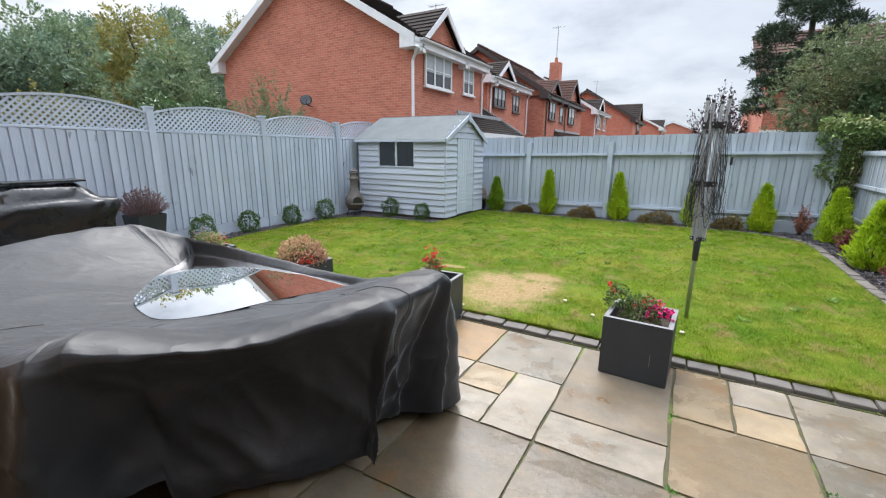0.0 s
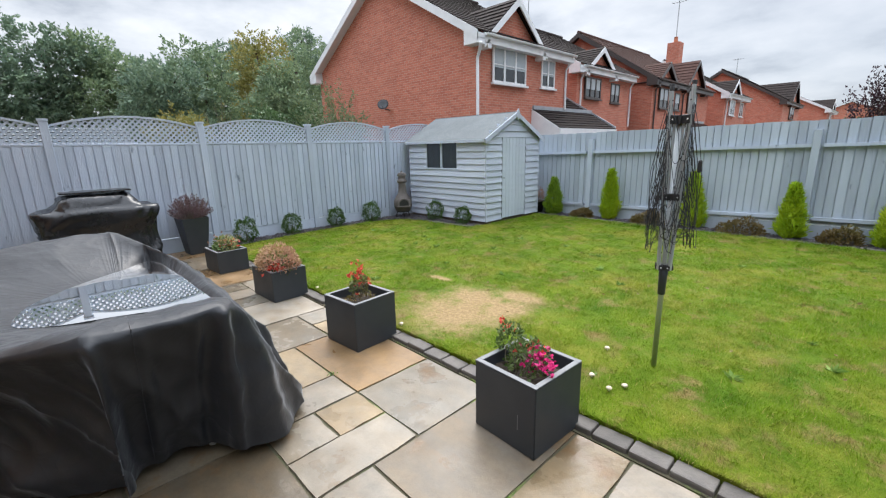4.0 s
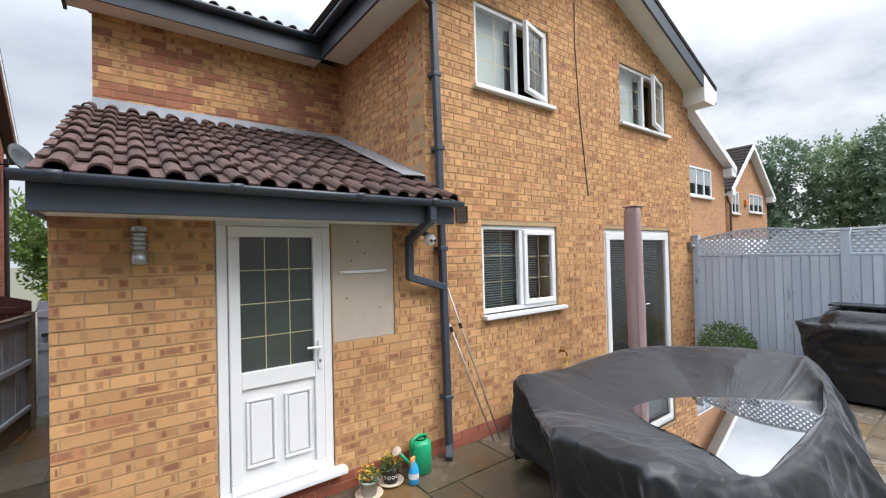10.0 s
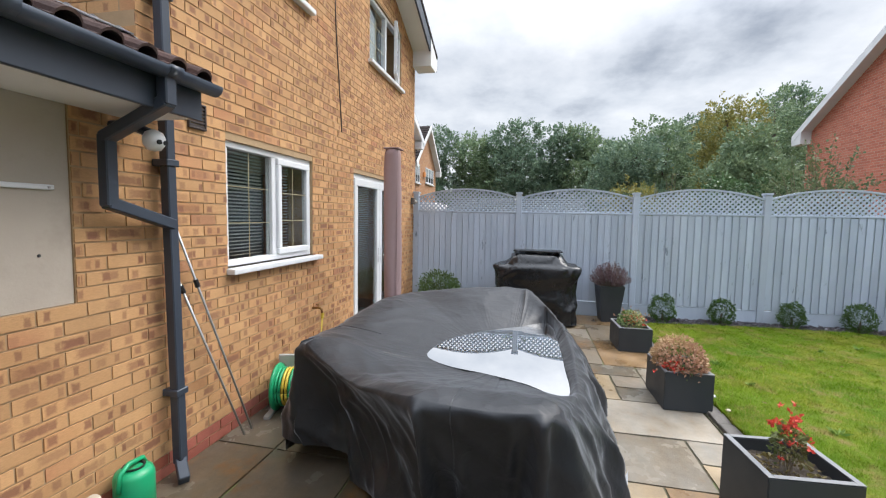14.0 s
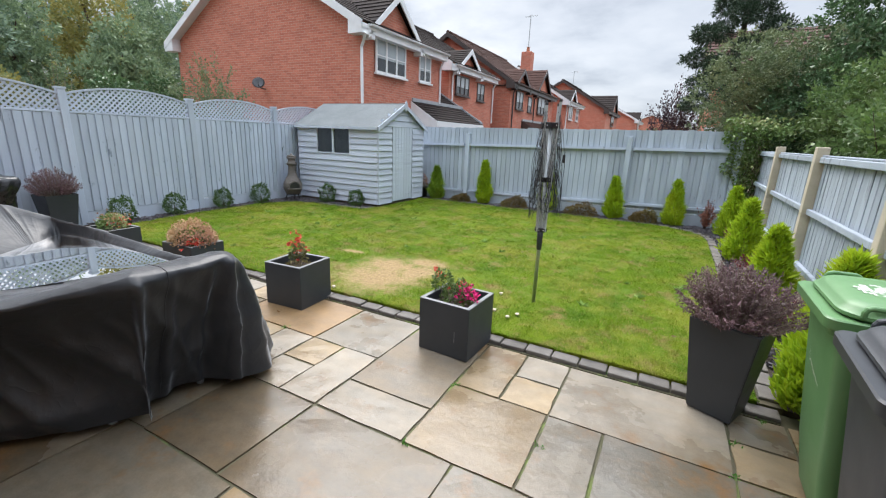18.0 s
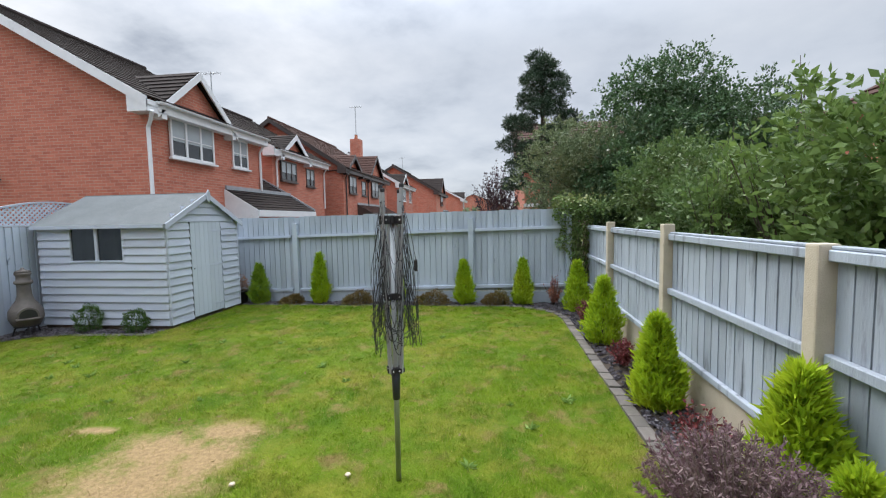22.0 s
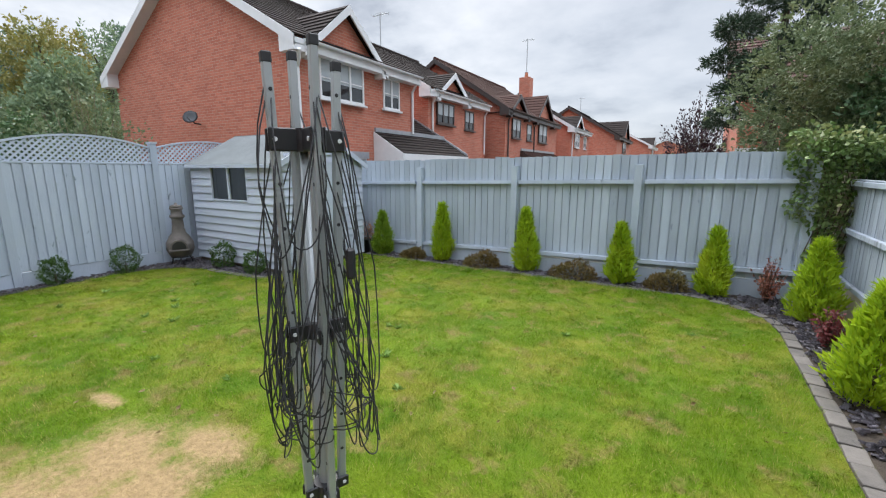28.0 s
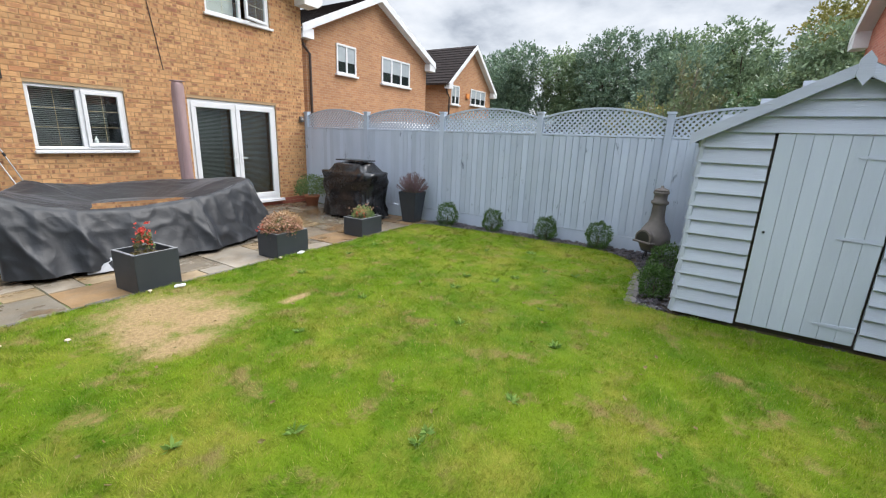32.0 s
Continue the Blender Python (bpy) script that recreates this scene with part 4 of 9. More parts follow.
part("keyhole", tube([(-0.055, Y0 + 0.05, 1.09), (-0.055, Y0 + 0.056, 1.09)], 0.011, 10), MAT["steel"], leaf)
part("door_sill", box(-0.245, 0.70, Y0 - 0.06, WY + 0.085, 0.175, 0.222, 0.012), MAT["upvc"], d1, "white projecting sill")
part("head_panel", box(-0.165, 0.655, Y0 - 0.05, Y0 - 0.01, 2.203, 2.3), MAT["upvc_old"], d1)

tagged(part("infill_panel", box(-0.745, -0.18, WY - 0.05, WY - 0.012, 1.2, 2.25, 0.004), MAT["panel"], None), "grubby buff cement board filling a former window", "panel", kind="structure")
sp = thing("batten", pose(-0.455, WY - 0.008, 1.765), "white plastic strip screwed to the cement board", "strip")
part("strip", box(-0.215, 0.215, -0.004, 0.012, -0.012, 0.012, 0.004), MAT["upvc"], sp)
for x in (-0.19, 0.0, 0.19):
    part("screw", tube([(x, 0.012, 0), (x, 0.016, 0)], 0.006, 8), MAT["steel"], sp)
for x, z in ((-0.41, 2.02), (-0.47, 1.92), (-0.30, 1.55), (-0.60, 1.45), (-0.35, 1.86)):
    h = thing("fixing_hole", pose(x, WY - 0.011, z), "small dark plug hole in the cement board", "hole")
    part("plug", tube([(0, -0.002, 0), (0, 0.003, 0)], 0.007, 8), MAT["black"], h)

# ---- eaves, gutters, pipes ----
setting("soffit", box(-1.10, 1.505, WY, 0.15, 2.165, 2.18), MAT["soffit"], "cream soffit under the lean-to eave", "soffit")
b = box(-1.10, 1.53, 0.15, 0.175, 2.15, 2.33, 0.004)
b = box(1.505, 1.53, -2.3, 0.15, 2.15, 2.33, 0.003, b)
setting("fascia", b, MAT["grey_trim"], "anthracite fascia board of the lean-to eave", "fascia")


def half_gutter(p, q, r=0.055):
    """A half-round gutter from p to q, open at the top."""
    p, q = Vector(p), Vector(q)
    d = (q - p).normalized()
    s = d.cross(Vector((0, 0, 1))).normalized()
    bm = bmesh.new()
    rows = []
    for e in (p, q):
        rows.append([bm.verts.new(e + rr * (math.cos(a) * s - math.sin(a) * Vector((0, 0, 1)))) for rr in (r, r - 0.006) for a in [math.pi * i / 8 for i in range(9)]])
    lo, hi = rows
    for o in (0, 9):
        for i in range(8):
            bm.faces.new((lo[o + i], lo[o + i + 1], hi[o + i + 1], hi[o + i]))
    for i in (0, 8):
        bm.faces.new((lo[i], lo[9 + i], hi[9 + i], hi[i]))
    for r_ in rows:
        bm.faces.new(r_[:9])
    bmesh.ops.recalc_face_normals(bm, faces=bm.faces[:])
    return bm


g1 = thing("gutter", I4, "anthracite half-round gutter along the lean-to eave", "gutter", kind="structure")
part("trough", half_gutter((-1.13, 0.235, 2.333), (1.58, 0.235, 2.333), 0.05), MAT["grey_trim"], g1, smooth=True)
for x in (1.42, 0.62, -0.18, -0.83):
    part("joint", half_gutter((x - 0.035, 0.235, 2.34), (x + 0.035, 0.235, 2.34), 0.056), MAT["grey_trim"], g1, smooth=True)

g2 = thing("gutter", I4, "anthracite gutter and fascia along the upper eaves", "gutter", kind="structure")
part("trough", half_gutter((-0.70, -1.9, 4.54), (1.70, -1.9, 4.54)), MAT["grey_trim"], g2, smooth=True)
part("fascia", box(-0.8, 1.6, -1.97, -1.945, 4.31, 4.53), MAT["grey_trim"], g2)
part("soffit", box(-0.8, 1.6, -2.26, -1.97, 4.335, 4.35), MAT["soffit"], g2)
part("end_cap", box(1.575, 1.603, -2.3, -1.942, 4.31, 4.57), MAT["grey_trim"], g2)
part("side_trough", half_gutter((-0.70, 0.06, 4.57), (-0.70, -1.95, 4.54)), MAT["grey_trim"], g2, smooth=True)
part("side_fascia", box(-0.79, -0.765, -1.94, 0.05, 4.31, 4.60), MAT["grey_trim"], g2)
part("side_soffit", box(-1.12, -0.79, -1.96, 0.05, 4.335, 4.35), MAT["soffit"], g2)
part("eave_box", prism([(-1.14, 4.31), (-0.74, 4.31), (-0.66, 4.44), (-0.66, 4.57), (-1.14, 4.77)], -0.03, 0.076, m=Matrix(((1, 0, 0, 0), (0, 0, 1, 0), (0, 1, 0, 0), (0, 0, 0, 1)))), MAT["grey_trim"], g2)

# barge boards of the gable
XZF = Matrix(((1, 0, 0, 0), (0, 0, 1, 0), (0, 1, 0, 0), (0, 0, 0, 1)))
for nm, sx in (("bargeboard_west", -1), ("bargeboard_east", 1)):
    o = [(GX, RZ - 0.02), (GX + sx * 3.16, RZ - 0.02 - GS * 3.16), (GX + sx * 3.16, RZ - 0.24 - GS * 3.16), (GX, RZ - 0.24)]
    setting(nm, prism(o, 0.04, 0.07, m=XZF), MAT["grey_trim"], "anthracite bargeboard of the main gable", "bargeboard")
    o = [(GX, RZ - 0.2), (GX + sx * 3.14, RZ - 0.2 - GS * 3.14), (GX + sx * 3.14, RZ - 0.215 - GS * 3.14), (GX, RZ - 0.215)]
    setting(nm.replace("bargeboard", "verge_soffit"), prism(o, WY, 0.04, m=XZF), MAT["soffit"], "cream soffit behind the bargeboard", "soffit")
setting("eave_box_west", prism([(-6.60, 4.36), (-6.98, 4.36), (-7.10, 4.46), (-7.10, 4.60), (-6.60, 4.82)], WY, 0.076, m=XZF), MAT["soffit"], "boxed pale eave end of the gable", "eave")


def pipe_run(name, pts, label, w=0.033, clips=()):
    t = thing(name, I4, label, "downpipe", kind="structure")
    for i, (p, q) in enumerate(zip(pts, pts[1:])):
        p, q = Vector(p), Vector(q)
        d = q - p
        m = Matrix.Translation(p) @ d.to_track_quat("Z", "Y").to_matrix().to_4x4()
        part("pipe", box(-w, w, -w, w, -w * 0.5, d.length + w * 0.5, 0.006, m=m), MAT["grey_trim"], t)
    for c in clips:
        part("clip", box(c[0] - w - 0.014, c[0] + w + 0.014, WY - 0.0, c[1] + w + 0.008, c[2] - 0.02, c[2] + 0.02, 0.004), MAT["grey_trim"], t)
    return t


pipe_run("downpipe", [(-0.74, -0.02, 4.56), (-0.80, -0.10, 4.46), (-1.19, -0.19, 4.27), (-1.215, -0.19, 3.2), (-1.26, -0.19, 0.10), (-1.19, -0.10, 0.035)], "anthracite square downpipe down the corner of the house", 0.031,
         [(-1.205, -0.19, 3.6), (-1.225, -0.19, 2.9), (-1.235, -0.19, 1.95), (-1.255, -0.19, 0.55)])
pipe_run("downpipe", [(-0.83, 0.22, 2.33), (-0.83, 0.22, 2.18), (-0.855, -0.17, 2.03), (-0.855, -0.17, 1.70), (-1.23, -0.18, 1.59)], "anthracite branch pipe from the lean-to gutter", 0.031)

fl = thing("flashing", I4, "stepped lead flashing between lean-to roof and walls", "flashing", kind="structure")
part("upper_strip", roof_quad((-1.12, -2.10, 3.335), (1.4, -2.10, 3.335), (0, -0.14, 0.06), 0.006), MAT["lead"], fl)
part("upper_upstand", box(-1.12, 1.4, -2.256, -2.243, 3.34, 3.50), MAT["lead"], fl)
for i in range(11):
    y = -2.25 + i * 0.18
    zt = 3.42 - (i + 0.5) * 0.18 * 0.431
    part("step", prism([(y, zt - 0.10), (y + 0.20, zt - 0.17), (y + 0.20, zt + 0.02), (y + 0.09, zt + 0.09), (y, zt + 0.10)], -1.124, -1.108, m=YZ), MAT["lead"], fl)
part("valley", roof_quad((-1.108, WY, 2.638), (-0.87, WY, 2.625), (0, -1.95, 0.84), 0.006), MAT["lead"], fl)


# ---- fences ----
def share(name, bm, mat):
    me = bpy.data.meshes.new(name)
    bm.to_mesh(me)
    bm.free()
    me.materials.append(mat)
    return me


def child(name, me, parent, m):
    ob = new(name, me)
    ob.parent = parent
    ob.matrix_basis = m
    return ob


FX = -6.77
POSTS = [-0.2, 1.70, 3.65, 5.60, 7.55, 9.50]
fence_w = thing("trellis_fence", I4, "tall blue-grey closeboard fence with arched lattice trellis on top", "fence", kind="structure")
post_me = share("post", box(-0.05, 0.05, -0.05, 0.05, -0.1, 2.10, 0.008), MAT["fence"])
cap_me = share("cap", prism([(-0.06, -0.06), (0.06, -0.06), (0.06, 0.06), (-0.06, 0.06)], 2.10, 2.13), MAT["fence"])
board_me = share("board", prism([(-0.058, -0.021), (0.039, -0.008), (0.039, 0.002), (0.062, 0.002), (0.062, 0.008), (-0.05, 0.010)], 0.24, 1.755), MAT["fence"])
for y in POSTS:
    p = child("post", post_me, fence_w, pose(FX, y, 0, 0, 0, 0))
    child("cap", cap_me, p, I4)
for a, b_ in zip(POSTS, POSTS[1:] + [10.45]):
    n = max(2, round((b_ - a - 0.1) / 0.107))
    for i in range(n):
        y = a + 0.05 + (b_ - a - 0.1) * (i + 0.5) / n
        child("board", board_me, fence_w, Matrix.Translation((FX + 0.02 + rng.normal(0, 0.002), y, rng.normal(0, 0.004))) @ pose(0, 0, 0, 0, 0, 90))
    part("gravel_board", box(FX - 0.02, FX + 0.025, a + 0.05, b_ - 0.05, -0.05, 0.235, 0.006), MAT["fence"], fence_w, "painted gravel board at the foot")
    part("top_rail", box(FX - 0.025, FX + 0.04, a + 0.05, b_ - 0.05, 1.755, 1.79, 0.005), MAT["fence"], fence_w)
    # the arched trellis
    L, c = b_ - a - 0.1, (a + b_) / 2
    arch = lambda y: 2.02 + 0.145 * (1 - ((y - c) / (L / 2)) ** 2)
    ys = [a + 0.05 + L * i / 16 for i in range(17)]
    bm = bmesh.new()
    ring = [[bm.verts.new((FX + dx, y, arch(y) + dz)) for dx, dz in ((-0.018, 0), (0.022, 0), (0.022, 0.03), (-0.018, 0.03))] for y in ys]
    for r, s in zip(ring, ring[1:]):
        for k in range(4):
            bm.faces.new((r[k], r[(k + 1) % 4], s[(k + 1) % 4], s[k]))
    bm.faces.new(ring[0])
    bm.faces.new(ring[-1][::-1])
    bmesh.ops.recalc_face_normals(bm, faces=bm.faces[:])
    part("arched_rail", bm, MAT["fence"], fence_w)
    bm = bmesh.new()
    for sgn, dx in ((1, 0.006), (-1, -0.006)):
        k = a - 0.6
        while k < b_ + 0.6:
            pts = [(k + sgn * s, 1.79 + s) for s in np.linspace(0, 0.42, 43)]
            ok = [(y, z) for y, z in pts if a + 0.05 <= y <= b_ - 0.05 and z <= arch(y)]
            if len(ok) > 2:
                (ya, za), (yb, zb) = ok[0], ok[-1]
                w = 0.0135
                vs = [bm.verts.new((FX + dx + d, y + sy * w * 0.7, z + sz * w * 0.7)) for d in (-0.004, 0.004) for y, z, sy, sz in ((ya, za, -sgn, 1), (yb, zb, -sgn, 1), (yb, zb, sgn, -1), (ya, za, sgn, -1))]
                bm.faces.new(vs[:4])
                bm.faces.new(vs[4:][::-1])
                for i in range(4):
                    bm.faces.new((vs[i], vs[4 + i], vs[4 + (i + 1) % 4], vs[(i + 1) % 4]))
            k += 0.081
    bmesh.ops.recalc_face_normals(bm, faces=bm.faces[:])
    part("lattice", bm, MAT["fence"], fence_w, "diagonal lattice of thin painted laths")

# back fence: boards behind, posts and rails in front
BY = 10.42
fence_n = thing("back_fence", I4, "slate-blue closeboard fence with posts and rails in front", "fence", kind="structure")
bx = -6.66
k = 0
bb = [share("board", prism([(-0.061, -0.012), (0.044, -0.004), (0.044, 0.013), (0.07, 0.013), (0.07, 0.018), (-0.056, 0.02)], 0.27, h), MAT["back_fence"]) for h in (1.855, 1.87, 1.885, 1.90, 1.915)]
while bx < 2.62:
    t = (bx + 4.5) / 7.1
    child("board", bb[max(0, min(4, int(t * 5)))], fence_n, Matrix.Translation((bx, BY + 0.034 + rng.normal(0, 0.002), -0.004 + rng.normal(0, 0.004))))
    bx += 0.118
for x, h in ((-5.1, 1.70), (-3.14, 1.715), (-1.26, 1.74), (0.61, 1.755), (2.55, 1.79)):
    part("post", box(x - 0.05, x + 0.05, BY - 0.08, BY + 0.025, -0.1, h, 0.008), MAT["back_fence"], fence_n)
for x0, x1 in ((-6.7, -5.16), (-5.04, -3.25), (-3.13, -1.32), (-1.2, 0.58), (0.7, 2.5)):
    z0, z1 = 1.385 + (x0 + 4.5) * 0.02, 1.385 + (x1 + 4.5) * 0.02
    for lo, nm in ((0.0, "top_rail"), (-1.16, "bottom_rail")):
        part(nm, prism([(x0, z0 + lo), (x1, z1 + lo), (x1, z1 + lo + 0.055), (x0, z0 + lo + 0.055)], BY - 0.045, BY + 0.025, m=XZF), MAT["fence"], fence_n, "rail paler than the boards")
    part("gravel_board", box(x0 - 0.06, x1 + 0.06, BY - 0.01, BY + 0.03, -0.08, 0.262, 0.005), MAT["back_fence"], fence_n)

# east fence: concrete posts and gravel boards, timber panels with rails towards the garden
RP = [(2.89, 10.5), (2.85, 8.53), (2.82, 6.33), (2.79, 4.27), (2.75, 2.27), (2.62, 0.35)]
fence_e = thing("panel_fence", I4, "pale blue board fence panels between concrete posts and gravel boards", "fence", kind="structure")
pm = share("post", box(-0.055, 0.055, -0.05, 0.05, -0.1, 1.66, 0.012), MAT["concrete"])
bm_ = [share("board", prism([(-0.052, 0), (0.050, 0), (0.050, 0.0135), (0.066, 0.0135), (0.066, 0.018), (0.048, 0.018), (0.048, 0.013), (-0.052, 0.013)], 0.40 + dz, 1.53), MAT["fence_worn"]) for dz in (0.0, 0.006, -0.004)]
for x, y in RP:
    child("concrete_post", pm, fence_e, pose(x, y, 0.0 if y > 5 else -0.07))
for (xa, ya), (xb, yb) in zip(RP, RP[1:]):
    d = Vector((xb - xa, yb - ya, 0))
    L = d.length - 0.11
    m = Matrix.Translation((xa, ya, 0)) @ pose(0, 0, 0, 0, 0, math.degrees(math.atan2(d.y, d.x))) @ Matrix.Translation((0.055, 0.03, 0))
    n = round(L / 0.112)
    for i in range(n):
        child("board", bm_[i % 3], fence_e, m @ Matrix.Translation((L * (i + 0.5) / n, 0.003, rng.normal(0, 0.003))) @ pose(0, 0, 0, rng.normal(0, 0.12), rng.normal(0, 0.12), rng.normal(0, 0.4)))
    for nm, z0, z1 in (("top_rail", 1.50, 1.56), ("middle_rail", 0.96, 1.02), ("bottom_rail", 0.395, 0.45)):
        part(nm, box(0, L, -0.045, 0.0, z0, z1, 0.006, m=m), MAT["fence_worn"], fence_e)
    part("capping", box(0, L, -0.03, 0.032, 1.562, 1.58, 0.004, m=m), MAT["fence_worn"], fence_e)
    part("gravel_board", box(0, L, -0.02, 0.03, -0.08, 0.385, 0.008, m=m), MAT["concrete"], fence_e, "pale concrete gravel board, stained")

# passage fence beside the house, and its gate
SP = [(2.58, 0.2), (2.485, -2.0), (2.235, -2.95), (2.075, -3.95)]
fence_p = thing("passage_fence", I4, "blue-grey panel fence with dark timber posts along the passage", "fence", kind="structure")
pp = share("post", box(-0.045, 0.045, -0.045, 0.045, -0.1, 1.40, 0.008), MAT["timber"])
for x, y in SP:
    child("timber_post", pp, fence_p, pose(x, y, min(0.0, 0.018 * y + 0.01)))
for (xa, ya), (xb, yb) in zip(SP, SP[1:]):
    d = Vector((xb - xa, yb - ya, 0))
    L = d.length - 0.09
    m = Matrix.Translation((xa, ya, min(0.0, 0.018 * (ya + yb) / 2 + 0.01))) @ pose(0, 0, 0, 0, 0, math.degrees(math.atan2(d.y, d.x))) @ Matrix.Translation((0.045, 0, 0))
    n = round(L / 0.15)
    for i in range(n):
        part("board", box(L * i / n - 0.004, L * (i + 1) / n + 0.004, 0.012 + 0.006 * (i % 2), 0.024 + 0.006 * (i % 2), 0.26, 1.34, 0.002, m=m), MAT["fence_worn"], fence_p)
    # passage rails borrow the back fence's darker paint to suggest shade
    for nm, z0, z1 in (("top_rail", 1.29, 1.345), ("middle_rail", 0.78, 0.84), ("bottom_rail", 0.26, 0.31)):
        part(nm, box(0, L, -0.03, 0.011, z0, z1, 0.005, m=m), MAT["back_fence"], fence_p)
    part("capping", box(0, L, -0.04, 0.04, 1.345, 1.365, 0.004, m=m), MAT["timber"], fence_p)
    # past the first panel the gravel boards are dark brown
    part("gravel_board", box(0, L, -0.012, 0.03, -0.05, 0.255, 0.005, m=m), MAT["concrete" if ya > 0 else "timber"], fence_p, "stained pale gravel board" if ya > 0 else "dark brown gravel board")
gate = thing("side_gate", I4, "blue-grey board gate across the passage", "gate", kind="structure")
for i in range(5):
    part("board", box(1.512 + i * 0.102, 1.612 + i * 0.102, -4.07, -4.05, 0.06, 1.44, 0.002), MAT["fence"], gate)
for z in (0.3, 0.85, 1.25):
    part("ledge", box(1.52, 2.02, -4.049, -4.02, z, z + 0.09, 0.004), MAT["fence"], gate)
part("latch", box(1.85, 1.98, -4.019, -3.99, 1.02, 1.06, 0.004), MAT["black"], gate)

# ---- the shed ----
SX0, SX1, SY0, SY1, SZ = -6.55, -4.2, 8.06, 9.93, 1.78
shed = thing("garden_shed", I4, "small apex shed of pale blue-grey weatherboards with a felt roof", "shed")
part("body", box(SX0 + 0.02, SX1 - 0.02, SY0 + 0.02, SY1 - 0.02, 0.05, SZ - 0.02), MAT["dark_trim"], shed, "dark inner carcass")
part("base", box(SX0, SX1 - 0.03, SY0 + 0.01, SY1 - 0.01, 0.02, 0.09), MAT["timber"], shed)
WIN = (-5.93, -4.98, 1.17, 1.755)
DOOR = (8.585, 9.385)
rows = 13
h = (SZ - 0.085) / rows


def weatherboard(length):
    """A lapped board one course high: thick at the foot, thin at the head."""
    bm = bmesh.new()
    pr = [(0.0, 0.0), (0.0, h + 0.012), (0.010, h + 0.012), (0.036, 0.004), (0.034, 0.0)]
    a = [bm.verts.new((0, -d, z)) for d, z in pr]
    b2 = [bm.verts.new((length, -d, z)) for d, z in pr]
    k = len(pr)
    for i in range(k):
        bm.faces.new((a[i], a[(i + 1) % k], b2[(i + 1) % k], b2[i]))
    bm.faces.new(a[::-1])
    bm.faces.new(b2)
    bmesh.ops.recalc_face_normals(bm, faces=bm.faces[:])
    return bm


for r in range(rows):
    z = 0.085 + r * h
    spans = [(SX0, SX1)]
    if WIN[2] < z + h * 0.6 and WIN[3] > z + h * 0.4:
        spans = minus(spans, WIN[0] - 0.03, WIN[1] + 0.03)
    for s, e in spans:
        o = part("weatherboard", weatherboard(e - s), MAT["shed"], shed)
        o.matrix_basis = Matrix.Translation((s, SY0, z + rng.normal(0, 0.002))) @ pose(0, 0, 0, 0, rng.normal(0, 0.12), 0)
    for s, e in ((SY0 + 0.0, DOOR[0] - 0.02), (DOOR[1] + 0.02, SY1)):
        o = part("weatherboard", weatherboard(e - s), MAT["shed"], shed)
        o.matrix_basis = Matrix.Translation((SX1, s, z + rng.normal(0, 0.002))) @ pose(0, 0, 0, 0, rng.normal(0, 0.2), 90)
    o = part("weatherboard", weatherboard(SX1 - SX0), MAT["shed"], shed)
    o.matrix_basis = Matrix.Translation((SX1, SY1, z)) @ pose(0, 0, 0, 0, 0, 180)
for r in range(4):
    z = SZ + 0.005 + r * h
    t = (z + h * 0.6 - SZ) / 0.49
    if t < 0.95:
        half = (1 - t) * (SY1 - SY0) / 2 + 0.05
        o = part("gable_board", weatherboard(2 * half), MAT["shed"], shed)
        o.matrix_basis = Matrix.Translation((SX1, 8.995 - half, z)) @ pose(0, 0, 0, 0, 0, 90)
part("gable_back", prism([(SY0, SZ), (SY1, SZ), (8.995, 2.27)], SX0, SX1 - 0.02, m=YZ), MAT["dark_trim"], shed)
for y0, y1, sgn in ((SY0 - 0.10, 8.995, 1), (8.995, SY1 + 0.10, -1)):
    e = (y0 if sgn > 0 else y1)
    part("roof_felt", roof_quad((SX0 - 0.08, e, 1.755), (SX1 + 0.08, e, 1.755), (0, 8.995 - e, 0.545), 0.02), MAT["felt"], shed, "grey mineral felt roof")
    o = [(e, 1.67), (8.995, 2.215), (8.995, 2.31), (e, 1.765)]
    part("bargeboard", prism(o, SX1 + 0.08, SX1 + 0.10, m=YZ), MAT["shed"], shed)
part("finial", prism([(8.945, 2.20), (8.995, 2.13), (9.045, 2.20), (9.04, 2.31), (8.995, 2.37), (8.95, 2.31)], SX1 + 0.1, SX1 + 0.118, m=YZ), MAT["shed"], shed)
part("eave_board", box(SX0 - 0.05, SX1 + 0.05, SY0 - 0.10, SY0 - 0.085, 1.70, 1.755), MAT["shed"], shed)
sd = part("door", box(SX1 + 0.0, SX1 + 0.012, DOOR[0], DOOR[1], 0.11, 1.80), MAT["dark_trim"], shed)
for i in range(7):
    y = DOOR[0] + 0.8 * i / 7
    part("plank", box(SX1 + 0.012, SX1 + 0.028, y + 0.001, y + 0.8 / 7 - 0.0015, 0.105, 1.805, 0.002), MAT["shed_door"], sd)
for z in (1.62, 0.98, 0.24):
    part("hinge", prism([(DOOR[1], z - 0.02), (DOOR[1] - 0.26, z - 0.012), (DOOR[1] - 0.28, z), (DOOR[1] - 0.26, z + 0.012), (DOOR[1], z + 0.02)], SX1 + 0.028, SX1 + 0.034, m=YZ), MAT["shed"], sd, "painted strap hinge")
part("lock", tube([(SX1 + 0.028, DOOR[0] + 0.05, 0.96), (SX1 + 0.036, DOOR[0] + 0.05, 0.96)], 0.011, 10), MAT["black"], sd)
for y in (SY0 - 0.002, DOOR[0] - 0.025, DOOR[1], SY1 - 0.02):
    if y < 8.1 or y > 9.9:
        part("corner_strip", box(SX1 - 0.0, SX1 + 0.032, y - 0.012, y + 0.022, 0.08, SZ, 0.003), MAT["shed"], shed)
